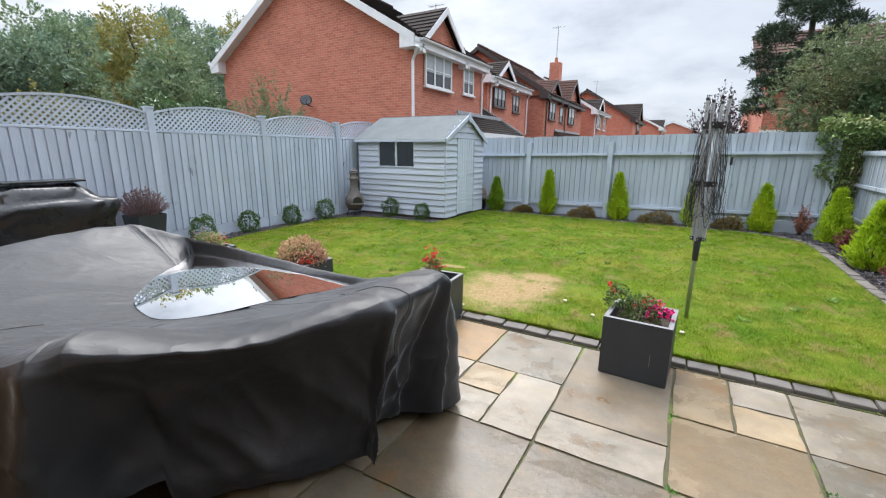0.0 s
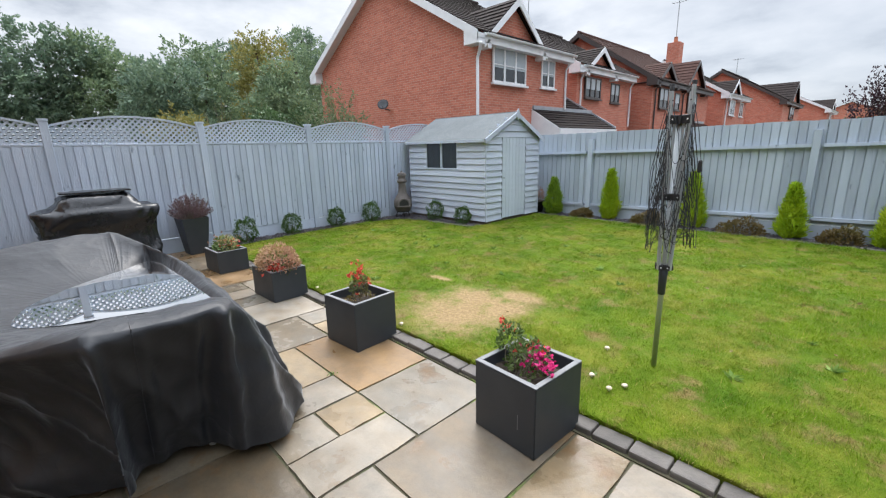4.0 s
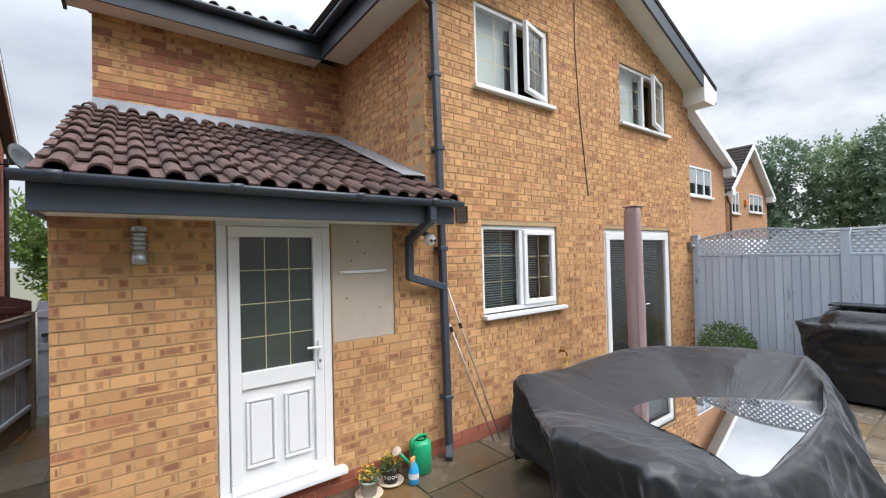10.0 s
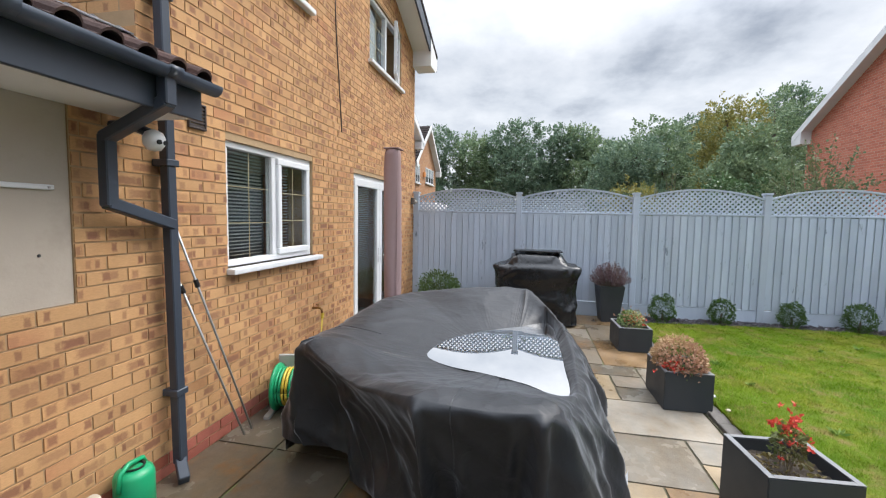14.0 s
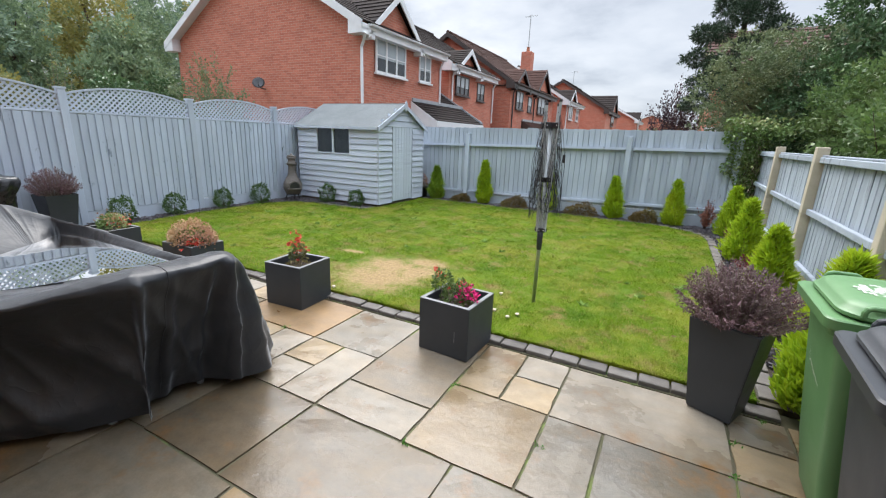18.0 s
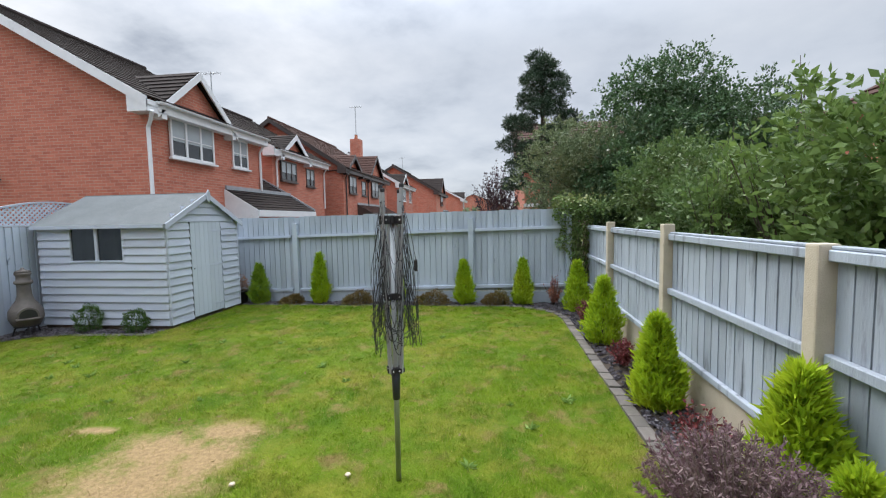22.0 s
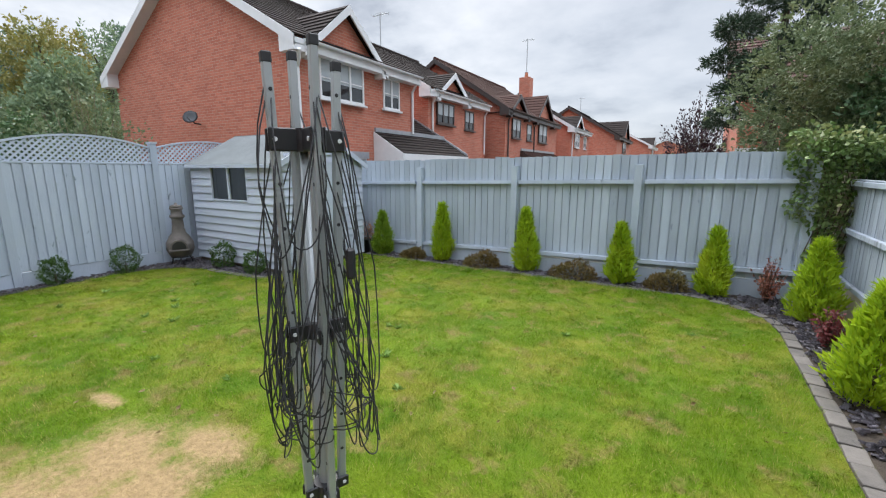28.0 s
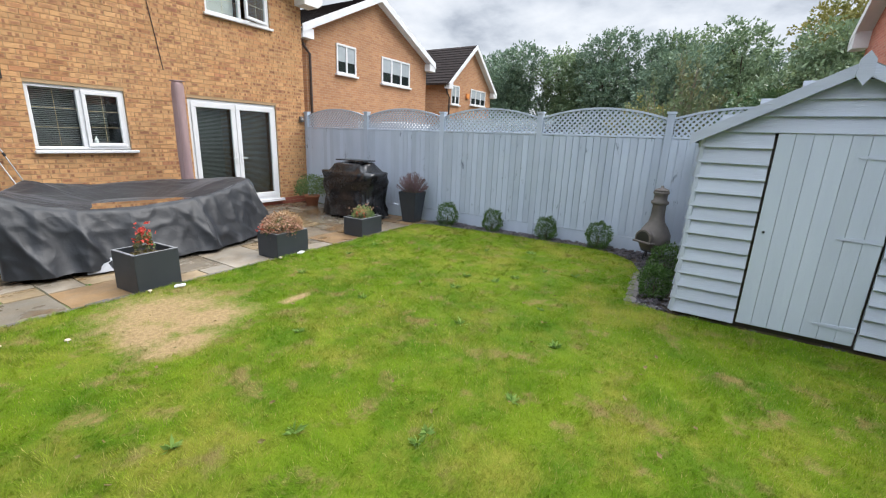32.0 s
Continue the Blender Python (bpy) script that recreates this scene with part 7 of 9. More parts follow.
part("ring", tube([(0.15 * math.cos(i * 0.3142), 0.15 * math.sin(i * 0.3142), 0.155) for i in range(21)], 0.01, 6), MAT["black"], ch)


# ---- wheelie bins ----
def rounded(x0, x1, hy, r0, r1):
    """Outline of a box with its front (x1) corners rounded by r1 and its back ones by r0: 28 points."""
    o = []
    for cx, cy, a0, rr in ((x1, hy, 0, r1), (x0, hy, 90, r0), (x0, -hy, 180, r0), (x1, -hy, 270, r1)):
        for k in range(7):
            a = radians(a0 + 15 * k)
            o.append((cx - math.copysign(rr, cx) + rr * math.cos(a), cy - math.copysign(rr, cy) + rr * math.sin(a)))
    return o


def shell(rows, fall=0.0):
    """A skin over rounded outlines (z, x0, x1, hy, r0, r1), closed at both ends."""
    bm = bmesh.new()
    vs = [[bm.verts.new((x, y, z + fall * (0.4 - x))) for x, y in rounded(x0, x1, hy, r0, r1)] for z, x0, x1, hy, r0, r1 in rows]
    for r, q in zip(vs, vs[1:]):
        for k in range(28):
            bm.faces.new((r[k], r[(k + 1) % 28], q[(k + 1) % 28], q[k]))
    bm.faces.new(vs[0][::-1])
    bm.faces.new(vs[-1])
    bmesh.ops.recalc_face_normals(bm, faces=bm.faces[:])
    for f in bm.faces:
        f.smooth = len(f.verts) == 4
    for e in bm.edges:
        if len(e.link_faces) == 2 and e.calc_face_angle() > 0.6:
            e.smooth = False
    return bm


def wheelie(m, body, lid, label, print_on):
    t = thing("wheelie_bin", m, label, "bin", "wheelie bins")
    part("body", shell([(0.05, -0.24, 0.20, 0.20, 0.05, 0.05), (0.30, -0.26, 0.245, 0.22, 0.05, 0.05), (0.93, -0.33, 0.325, 0.25, 0.05, 0.05), (0.945, -0.345, 0.355, 0.262, 0.05, 0.05),
                        (0.975, -0.345, 0.358, 0.264, 0.05, 0.05), (0.98, -0.36, 0.383, 0.276, 0.05, 0.045), (1.018, -0.36, 0.386, 0.278, 0.05, 0.045), (1.024, -0.355, 0.380, 0.272, 0.05, 0.045)]), body, t)
    l = part("lid", shell([(1.027, -0.36, 0.338, 0.266, 0.05, 0.10), (1.034, -0.36, 0.346, 0.272, 0.05, 0.105), (1.046, -0.36, 0.345, 0.271, 0.05, 0.105), (1.052, -0.36, 0.334, 0.262, 0.05, 0.10),
                           (1.068, -0.355, 0.326, 0.255, 0.05, 0.10), (1.080, -0.35, 0.312, 0.243, 0.05, 0.095), (1.087, -0.33, 0.285, 0.215, 0.05, 0.085), (1.092, -0.30, 0.23, 0.16, 0.05, 0.07)], 0.02), lid, t)
    for sy in (-1, 1):
        y1 = sy * 0.262
        g = tube([(0.285, y1, 1.045), (0.284, y1, 1.066), (0.277, y1, 1.079), (0.264, y1, 1.085), (0.182, y1, 1.086), (0.169, y1, 1.080), (0.162, y1, 1.066), (0.16, y1, 1.045)], 0.0105, 10)
        part("lid_handle", g, lid, l, "moulded loop grip")
        part("lid_rib", box(-0.33, 0.06, sy * 0.19 - 0.03, sy * 0.19 + 0.03, 1.06, 1.099, 0.008), lid, l)
        part("hinge", tube([(-0.385, sy * 0.10, 1.045), (-0.385, sy * 0.24, 1.045)], 0.017, 10), lid, l)
    part("grip", tube([(-0.35, -0.22, 1.0), (-0.42, -0.22, 1.02), (-0.42, 0.22, 1.02), (-0.35, 0.22, 1.0)], 0.014, 8), body, t)
    for yy in (-0.25, 0.25):
        w = part("wheel", tube([(-0.22, yy - 0.025, 0.10), (-0.22, yy + 0.025, 0.10)], 0.10, 20), MAT["rubber"], t)
        part("hub", tube([(-0.22, yy - 0.028, 0.10), (-0.22, yy + 0.028, 0.10)], 0.035, 12), MAT["grey_bin"], w)
    if print_on:
        # a peeling printed emblem: flakes of white left on the lid
        k = random.Random(3)
        bm = bmesh.new()
        for i in range(11):
            for j in range(9):
                x, y = (i - 5) / 5.5, (j - 4) / 4.5
                if x * x + y * y > 1 or noise.noise(Vector((x * 2.6, y * 2.6, 4))) < -0.16:
                    continue
                c = Vector((0.19 + 0.07 * x, 0.02 + 0.085 * y, 0))
                n = 6
                ring = []
                for q in range(n):
                    a = 6.283 * q / n + k.uniform(-0.3, 0.3)
                    p = c + Vector((math.cos(a) * 0.0082, math.sin(a) * 0.0118, 0)) * k.uniform(0.55, 1.25)
                    ring.append(bm.verts.new((p.x, p.y, 1.0935 + 0.02 * (0.4 - p.x) + k.uniform(0, 0.0004))))
                bm.faces.new(ring)
        part("printed_emblem", bm, MAT["white_print"], l, "worn white leaf-shaped print")
        # a chalky hand-drawn mark on the front
        bm = bmesh.new()
        line = [(-0.115, 0.76), (-0.122, 0.72), (-0.108, 0.735), (-0.112, 0.69), (-0.095, 0.70), (-0.07, 0.685), (-0.05, 0.68), (-0.03, 0.665), (0.0, 0.66), (0.03, 0.645), (0.055, 0.64)]
        for (ya, za), (yb, zb) in zip(line, line[1:]):
            fx = lambda z: 0.2485 + (z - 0.30) * 0.127
            bm.faces.new([bm.verts.new(p) for p in ((fx(za), ya, za), (fx(zb), yb, zb), (fx(zb + 0.008), yb + 0.003, zb + 0.008), (fx(za + 0.008), ya + 0.003, za + 0.008))])
        part("chalk_mark", bm, MAT["white_print"], t, "scrawled white mark")
    return t


wheelie(pose(2.468, 2.775, -0.01, 0, 0, 178.5), MAT["green_bin"], MAT["green_bin"], "green garden-waste wheelie bin with a worn white print on the lid", True)
wheelie(pose(2.43, 2.105, -0.01, 0, 0, 176), MAT["grey_bin"], MAT["grey_bin"], "dark grey wheelie bin beside the green one", False)

# ---- by the back door ----
mt = thing("door_mat", pose(0.245, -0.13, 0, 0, 0, 2), "black rubber mat with a raised lattice before the back door", "mat")
part("base", box(-0.34, 0.34, -0.18, 0.18, 0.002, 0.010, 0.003), MAT["rubber"], mt)
bm = None
for i in range(20):
    for sgn in (1, -1):
        c = -0.50 + i * 0.052
        pts = [(c + s * 0.34, -0.17 + sgn * 0 + s * 0.34) for s in np.linspace(0, 1, 9)]
        pts = [(px, sgn * py) for px, py in pts if -0.33 < px < 0.33]
        if len(pts) > 1:
            (xa, ya), (xb, yb) = pts[0], pts[-1]
            L, an = math.hypot(xb - xa, yb - ya), math.degrees(math.atan2(yb - ya, xb - xa))
            bm = box(0, L, -0.004, 0.004, 0.010, 0.018, bm=bm, m=pose(xa, ya, 0, 0, 0, an))
part("lattice", bm, MAT["rubber"], mt)
part("border", box(-0.345, 0.345, -0.185, -0.17, 0.002, 0.018, 0.004, box(-0.345, 0.345, 0.17, 0.185, 0.002, 0.018, 0.004)), MAT["rubber"], mt)


def small_pot(m, r, h, pot, petals, label):
    t = thing("flower_pot", m, label, "pot", "small flower pots")
    part("saucer", lathe([(r * 1.0, 0.003), (r * 1.45, 0.012), (r * 1.5, 0.02), (r * 1.35, 0.017), (r * 0.9, 0.010)], 24), MAT["beige"], t, "pale saucer", True)
    part("pot", lathe([(r * 0.78, 0.011), (r, h), (r * 1.06, h), (r * 1.06, h + 0.015), (r * 0.9, h + 0.015), (r * 0.88, h - 0.02)], 22), pot, t, smooth=True)
    part("soil", lathe([(r * 0.88, h - 0.01), (0.001, h - 0.005)], 16, cap=False), MAT["soil"], t)
    pos, nr = dome(150, r * 1.1, r * 1.1, 0.09, h + 0.01)
    plants("leaf", tuft(150, pos, nr, 0.03, 0.018, 0.8), MAT["fuchsia_leaf"], t)
    flowers(t, "yellow_flower", 26, (0, 0, h + 0.07), (r * 0.5, r * 0.5, 0.02), petals, 0.02)
    return t


small_pot(pose(-0.37, -0.08, 0), 0.075, 0.115, MAT["grey_pot"], MAT["yellow_petal"], "light grey pot of fading yellow pansies on a saucer")
small_pot(pose(-0.60, -0.14, 0), 0.075, 0.125, MAT["black"], MAT["yellow_petal"], "black patterned pot of yellow pansies on a saucer")
for i in range(4):
    q = thing("pot_motif", pose(-0.60 + 0.069 * math.sin(0.5 * i - 0.3), -0.14 + 0.069 * math.cos(0.5 * i - 0.3), 0.07, 0, 0, -math.degrees(0.5 * i - 0.3)), "white flower painted on the black pot", "motif", "painted motifs")
    part("petals", tube([(0.012 * math.cos(a), 0.002, 0.012 * math.sin(a)) for a in [k * 0.785 for k in range(9)]], 0.0022, 5), MAT["upvc"], q)
can = thing("watering_can", pose(-0.90, -0.135, 0, 0, 0, 8), "green plastic watering can with an orange rose standing by the wall", "watering can")
part("body", lathe([(0.088, 0.0), (0.097, 0.01), (0.095, 0.24), (0.085, 0.265), (0.05, 0.28)], 28), MAT["green"], can, smooth=True)
part("handle", tube([(-0.09, 0, 0.24), (-0.06, 0.0, 0.30), (0.03, 0.0, 0.315), (0.09, 0.0, 0.29), (0.11, 0, 0.2)], 0.013, 8), MAT["green"], can, smooth=True)
part("filler", lathe([(0.05, 0.275), (0.055, 0.29), (0.045, 0.29), (0.04, 0.27)], 18), MAT["black"], can)
part("spout", tube([(0.10, 0.02, 0.06), (0.19, 0.03, 0.17), (0.27, 0.04, 0.26)], [0.02, 0.016, 0.013], 10), MAT["green"], can, smooth=True)
part("rose", lathe([(0.014, 0.0), (0.04, 0.035), (0.04, 0.045), (0.005, 0.052)], 18), MAT["beige"], can).matrix_basis = pose(0.265, 0.04, 0.255, 0, 48, 0)
spb = thing("spray_bottle", pose(-0.74, 0.0, 0, 0, 0, 30), "blue spray bottle with an orange trigger head", "bottle")
part("body", lathe([(0.038, 0.0), (0.044, 0.012), (0.044, 0.10), (0.032, 0.15), (0.016, 0.17), (0.016, 0.185)], 20), MAT["blue"], spb, smooth=True)
part("trigger_head", box(-0.016, 0.045, -0.013, 0.013, 0.185, 0.222, 0.006), MAT["orange"], spb)
part("trigger", tube([(0.03, 0, 0.19), (0.04, 0, 0.165), (0.035, 0, 0.145)], 0.006, 6), MAT["orange"], spb)
part("label_band", tube([(0.0, 0.0, 0.05), (0, 0, 0.095)], 0.0446, 20, caps=False), MAT["upvc"], spb)

# ---- on the rear wall ----
lamp = thing("wall_lamp", pose(1.08, WY, 1.99), "brushed steel louvred wall lamp beside the back door", "lamp")
part("back_plate", box(-0.03, 0.03, 0.0, 0.012, -0.04, 0.06, 0.004), MAT["steel"], lamp)
part("body", lathe([(0.042, -0.115), (0.046, -0.105), (0.046, -0.02), (0.034, -0.02)], 24, at=(0, 0.065, 0)), MAT["steel"], lamp, smooth=True)
part("glass", tube([(0, 0.065, -0.02), (0, 0.065, 0.09)], 0.03, 18), MAT["upvc_old"], lamp, "frosted inner tube")
for i in range(4):
    part("louvre", lathe([(0.03, 0.0), (0.05, -0.006), (0.05, -0.002), (0.03, 0.008)], 24, at=(0, 0.065, 0.0 + 0.026 * i)), MAT["steel"], lamp)
part("cap", lathe([(0.046, 0.092), (0.046, 0.115), (0.03, 0.12)], 24, at=(0, 0.065, 0)), MAT["steel"], lamp)
part("cable", tube([(0, 0.012, 0.06), (0, 0.012, 0.2)], 0.005, 6), MAT["dark_trim"], lamp)
cm = thing("security_camera", pose(-0.945, 0.02, 2.025), "white ball-shaped security camera under the gutter", "camera")
part("head", lathe([(0.001, -0.055), (0.03, -0.048), (0.05, -0.02), (0.052, 0.012), (0.04, 0.04), (0.012, 0.055)], 22), MAT["upvc"], cm, smooth=True)
for x in (-0.018, 0.018):
    part("lens", tube([(x, 0.046, -0.01), (x, 0.056, -0.012)], 0.012, 12), MAT["black"], cm)
part("bracket", tube([(0, -0.03, 0.04), (0.02, -0.12, 0.08), (0.02, -0.24, 0.08)], 0.025, 10), MAT["grey_trim"], cm)
vt = thing("air_vent", pose(-1.535, WY, 2.295), "small brown louvred air vent in the wall", "vent")
part("frame", frame_bars(-0.075, 0.075, -0.085, 0.085, 0.014, 0.0, 0.02, 0.003), MAT["dark_trim"], vt)
for i in range(6):
    part("slat", box(-0.062, 0.062, 0.0, 0.014, -0.068 + i * 0.023, -0.054 + i * 0.023, m=None), MAT["dark_trim"], vt)
tap = thing("garden_tap", pose(-3.03, WY, 0.70), "brass garden tap with a yellow hose connector", "tap")
part("spout", tube([(0, 0, 0.0), (0, 0.08, 0.005), (0, 0.10, -0.01), (0, 0.105, -0.05)], 0.013, 10), MAT["brass"], tap, smooth=True)
part("handle", tube([(-0.03, 0.06, 0.045), (0.03, 0.06, 0.045)], 0.006, 8, tube([(0, 0.06, 0.01), (0, 0.06, 0.045)], 0.006, 8)), MAT["brass"], tap)
part("connector", tube([(0, 0.105, -0.045), (0, 0.105, -0.10)], 0.016, 12), MAT["yellow"], tap)
part("hose", tube([(0, 0.105, -0.10), (0.03, 0.11, -0.25), (0.25, 0.14, -0.45), (0.55, 0.2, -0.50), (0.78, 0.18, -0.38)], 0.008, 8), MAT["yellow"], tap, smooth=True)
reel = thing("hose_reel", pose(-2.25, -0.02, 0, 0, 0, 14), "green garden hose reel on a grey stand against the wall", "hose reel")
part("stand", box(-0.20, 0.20, -0.17, -0.12, 0.0, 0.03, 0.008, box(-0.20, 0.20, 0.12, 0.17, 0.0, 0.03, 0.008, box(-0.20, -0.16, -0.17, 0.17, 0.0, 0.42, 0.01))), MAT["grey_pot"], reel)
for y in (-0.11, 0.11):
    m = Matrix.Translation((0.02, y, 0.21)) @ pose(0, 0, 0, 90, 0, 0)
    bm = lathe([(0.19, -0.012), (0.195, 0.0), (0.19, 0.012), (0.06, 0.014), (0.05, 0.02)], 28)
    bmesh.ops.transform(bm, matrix=m, verts=bm.verts[:])
    part("drum_side", bm, MAT["green"], reel, smooth=True)
for k in range(7):
    y = -0.085 + k * 0.028
    part("hose_coil", tube([(0.02 + 0.15 * math.cos(a), y, 0.21 + 0.15 * math.sin(a)) for a in [i * 0.314 for i in range(21)]], 0.012, 7), MAT["yellow"] if k in (2, 3) else MAT["green"], reel, smooth=True)
part("crank", tube([(0.02, 0.13, 0.21), (0.02, 0.17, 0.21), (0.10, 0.17, 0.25), (0.10, 0.21, 0.25)], 0.01, 8), MAT["green"], reel)
for x0, x1, z1 in ((-1.88, -1.27, 1.70), (-1.79, -1.34, 1.22)):
    pl = thing("cane_pole", I4, "thin metal pole leaning against the wall by the downpipe", "pole", "leaning poles")
    part("rod", tube([(x0, -0.14, 0.0), (x1, WY + 0.02, z1)], 0.008, 8), MAT["alu"], pl, smooth=True)
    part("clamp", tube([(x0 + (x1 - x0) * f, -0.14 - 0.10 * f, z1 * f) for f in ((0.69, 0.72) if z1 > 1.5 else (0.94, 0.98))], 0.016, 8), MAT["black"], pl)
al = thing("alarm_box", pose(-3.74, WY, 5.46), "white oval burglar alarm box high on the gable", "alarm")
bm = lathe([(0.105, 0.0), (0.105, 0.03), (0.08, 0.055), (0.03, 0.065)], 24)
bmesh.ops.transform(bm, matrix=pose(0, 0, 0, -90, 0, 0) @ Matrix.Diagonal((0.85, 1.25, 1, 1)), verts=bm.verts[:])
part("case", bm, MAT["upvc"], al, smooth=True)
cb = thing("wall_cable", I4, "thin dark cable running down the brick wall", "cable")
part("cable", tube([(-3.52, WY + 0.006, 5.38), (-3.50, WY + 0.006, 4.6), (-3.56, WY + 0.006, 3.7), (-3.64, WY + 0.006, 3.1), (-3.70, WY + 0.006, 2.62)], 0.007, 6), MAT["dark_trim"], cb)
jb = thing("junction_box", pose(-6.62, WY, 1.95), "small grey junction box at the wall's end", "box")
part("case", box(-0.05, 0.05, 0, 0.06, -0.06, 0.06, 0.006), MAT["clay"], jb)
part("lens", tube([(0, 0.06, 0.0), (0, 0.09, -0.03)], 0.03, 12), MAT["grey_pot"], jb)


# ---- neighbouring houses ----
def slope_tiles(p, q, up, rows, th=0.03):
    """A roof slope laid in rows of tiles, each row lapping the one below."""
    bm = bmesh.new()
    p, q, up = Vector(p), Vector(q), Vector(up)
    n = (q - p).cross(up).normalized()
    if n.z < 0:
        n = -n
    # one stepped sheet: each row lies proud at its foot and meets the next row's foot at its head
    line = []
    for r in range(rows):
        line += [(r / rows, th), ((r + 1) / rows, 0.004)]
    left = [bm.verts.new(p + up * a + n * h) for a, h in line]
    right = [bm.verts.new(q + up * a + n * h) for a, h in line]
    for k in range(len(line) - 1):
        bm.faces.new((left[k], right[k], right[k + 1], left[k + 1]))
    lo = [bm.verts.new(c) for c in (p, q, q + up, p + up)]
    bm.faces.new((lo[0], lo[1], right[0], left[0]))
    bm.faces.new(lo[::-1])
    return bm


def far_window(parent, m, w, h, nx=2, nz=2, trim="upvc_old", cols=2):
    """A casement window lying in the x, z plane and facing -y, with a sill."""
    t = part("window", frame_bars(0, w, 0, h, 0.06, -0.03, 0.03, 0.004), MAT[trim], parent)
    t.matrix_basis = m
    for i in range(1, cols):
        part("mullion", box(w * i / cols - 0.035, w * i / cols + 0.035, -0.028, 0.03, 0.06, h - 0.06), MAT[trim], t)
    b = None
    for c in range(cols):
        x0, x1 = w * c / cols, w * (c + 1) / cols
        for i in range(1, nx):
            b = box(x0 + (x1 - x0) * i / nx - 0.012, x0 + (x1 - x0) * i / nx + 0.012, -0.02, 0.01, 0.06, h - 0.06, bm=b)
    for j in range(1, nz):
        b = box(0.06, w - 0.06, -0.022, 0.011, h * j / nz - 0.012, h * j / nz + 0.012, bm=b)
    if b:
        part("glazing_bar", b, MAT[trim], t)
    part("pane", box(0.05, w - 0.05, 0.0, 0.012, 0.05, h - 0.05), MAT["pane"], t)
    part("blind", box(0.055, w - 0.055, -0.006, -0.002, h * 0.42, h - 0.055), MAT["blind"], t, "pale blind behind the glass")
    part("sill", box(-0.06, w + 0.06, -0.09, 0.02, -0.06, -0.002, 0.005), MAT[trim], t)
    return t


EAST = pose(0, 0, 0, 0, 0, 90)      # faces +x


def street_house(label, xf, y0, y1, eave, depth, rise, gables, windows, trim="upvc_old", porch=None, tile="tile_far", pipes=(), sash_trim=None):
    """A two-storey house facing +x: ridge along y, its gable towards the garden at y0."""
    t = thing("house", I4, label, "house")
    xb, xm = xf - depth, xf - depth / 2
    part("wall", box(xb, xf, y0, y1, -0.15, eave), MAT["red_far"], t, "red brick wall")
    part("gable_wall", prism([(xb, eave), (xf, eave), (xm, eave + rise - 0.1)], y0, y1, m=XZF), MAT["red_far"], t)
    over = 0.3
    sl = rise / (depth / 2)
    for sx in (1, -1):
        xe = xm + sx * (depth / 2 + over)
        part("roof", slope_tiles((xe, y0 - 0.3, eave - over * sl + 0.08), (xe, y1 + 0.2, eave - over * sl + 0.08), (-sx * (depth / 2 + over), 0, rise + over * sl), 18), MAT[tile], t, "dark concrete tile roof")
        o = [(xm, eave + rise + 0.08), (xe, eave - over * sl + 0.08), (xe, eave - over * sl - 0.16), (xm, eave + rise - 0.16)]
        part("bargeboard", prism(o, y0 - 0.33, y0 - 0.29, m=XZF), MAT[trim], t)
        o2 = [(xm, eave + rise - 0.1), (xe, eave - over * sl - 0.1), (xe, eave - over * sl - 0.12), (xm, eave + rise - 0.12)]
        part("verge_soffit", prism(o2, y0 - 0.29, y0, m=XZF), MAT[trim], t)
        part("eave_end", prism([(xe, eave - over * sl + 0.02), (xe, eave - 0.42), (xe - sx * 0.5, eave - 0.42), (xe - sx * 0.5, eave + 0.02)], y0 - 0.32, y0, m=XZF), MAT[trim], t)
    part("ridge", tube([(xm, y0 - 0.3, eave + rise + 0.09), (xm, y1 + 0.2, eave + rise + 0.09)], 0.09, 8), MAT[tile], t)
    part("fascia", box(xf + over - 0.04, xf + over - 0.01, y0, y1, eave - 0.36, eave - 0.12), MAT[trim], t)
    part("soffit", box(xf, xf + over, y0, y1, eave - 0.38, eave - 0.36), MAT[trim], t)
    part("gutter", half_gutter((xf + over + 0.05, y0, eave - 0.14), (xf + over + 0.05, y1, eave - 0.14), 0.06), MAT[trim], t)
    for yc, hw, gr in gables:
        xo = xf + 0.06
        part("front_gable", prism([(yc - hw, eave - 0.4), (yc + hw, eave - 0.4), (yc + hw, eave - 0.1), (yc, eave + gr - 0.08), (yc - hw, eave - 0.1)], xf - 1.2, xo, m=YZ), MAT["red_far"], t)
        for s in (1, -1):
            part("gable_roof", slope_tiles((xo + 0.22, yc + s * (hw + 0.28), eave - 0.28), (xo - gr / sl - 1.0, yc + s * (hw + 0.28), eave - 0.28), (0, -s * (hw + 0.28), gr + 0.36), 9), MAT[tile], t)
            part("gable_bargeboard", prism([(yc, eave + gr + 0.08), (yc + s * (hw + 0.3), eave - 0.30), (yc + s * (hw + 0.3), eave - 0.50), (yc, eave + gr - 0.14)], xo + 0.20, xo + 0.24, m=YZ), MAT[trim], t)
            part("gable_foot", box(xo - 0.1, xo + 0.24, yc + s * hw - 0.08 + (0.1 if s > 0 else -0.1), yc + s * hw + 0.08 + (0.1 if s > 0 else -0.1), eave - 0.5, eave - 0.28), MAT[trim], t)
    for ya, yb, za, zb, cols, nx, nz in windows:
        far_window(t, Matrix.Translation((xf + 0.065 if any(abs((ya + yb) / 2 - g[0]) < g[1] for g in gables) else xf + 0.005, ya, za)) @ EAST, yb - ya, zb - za, nx, nz, sash_trim or (trim if trim != "upvc_old" else "upvc"), cols)
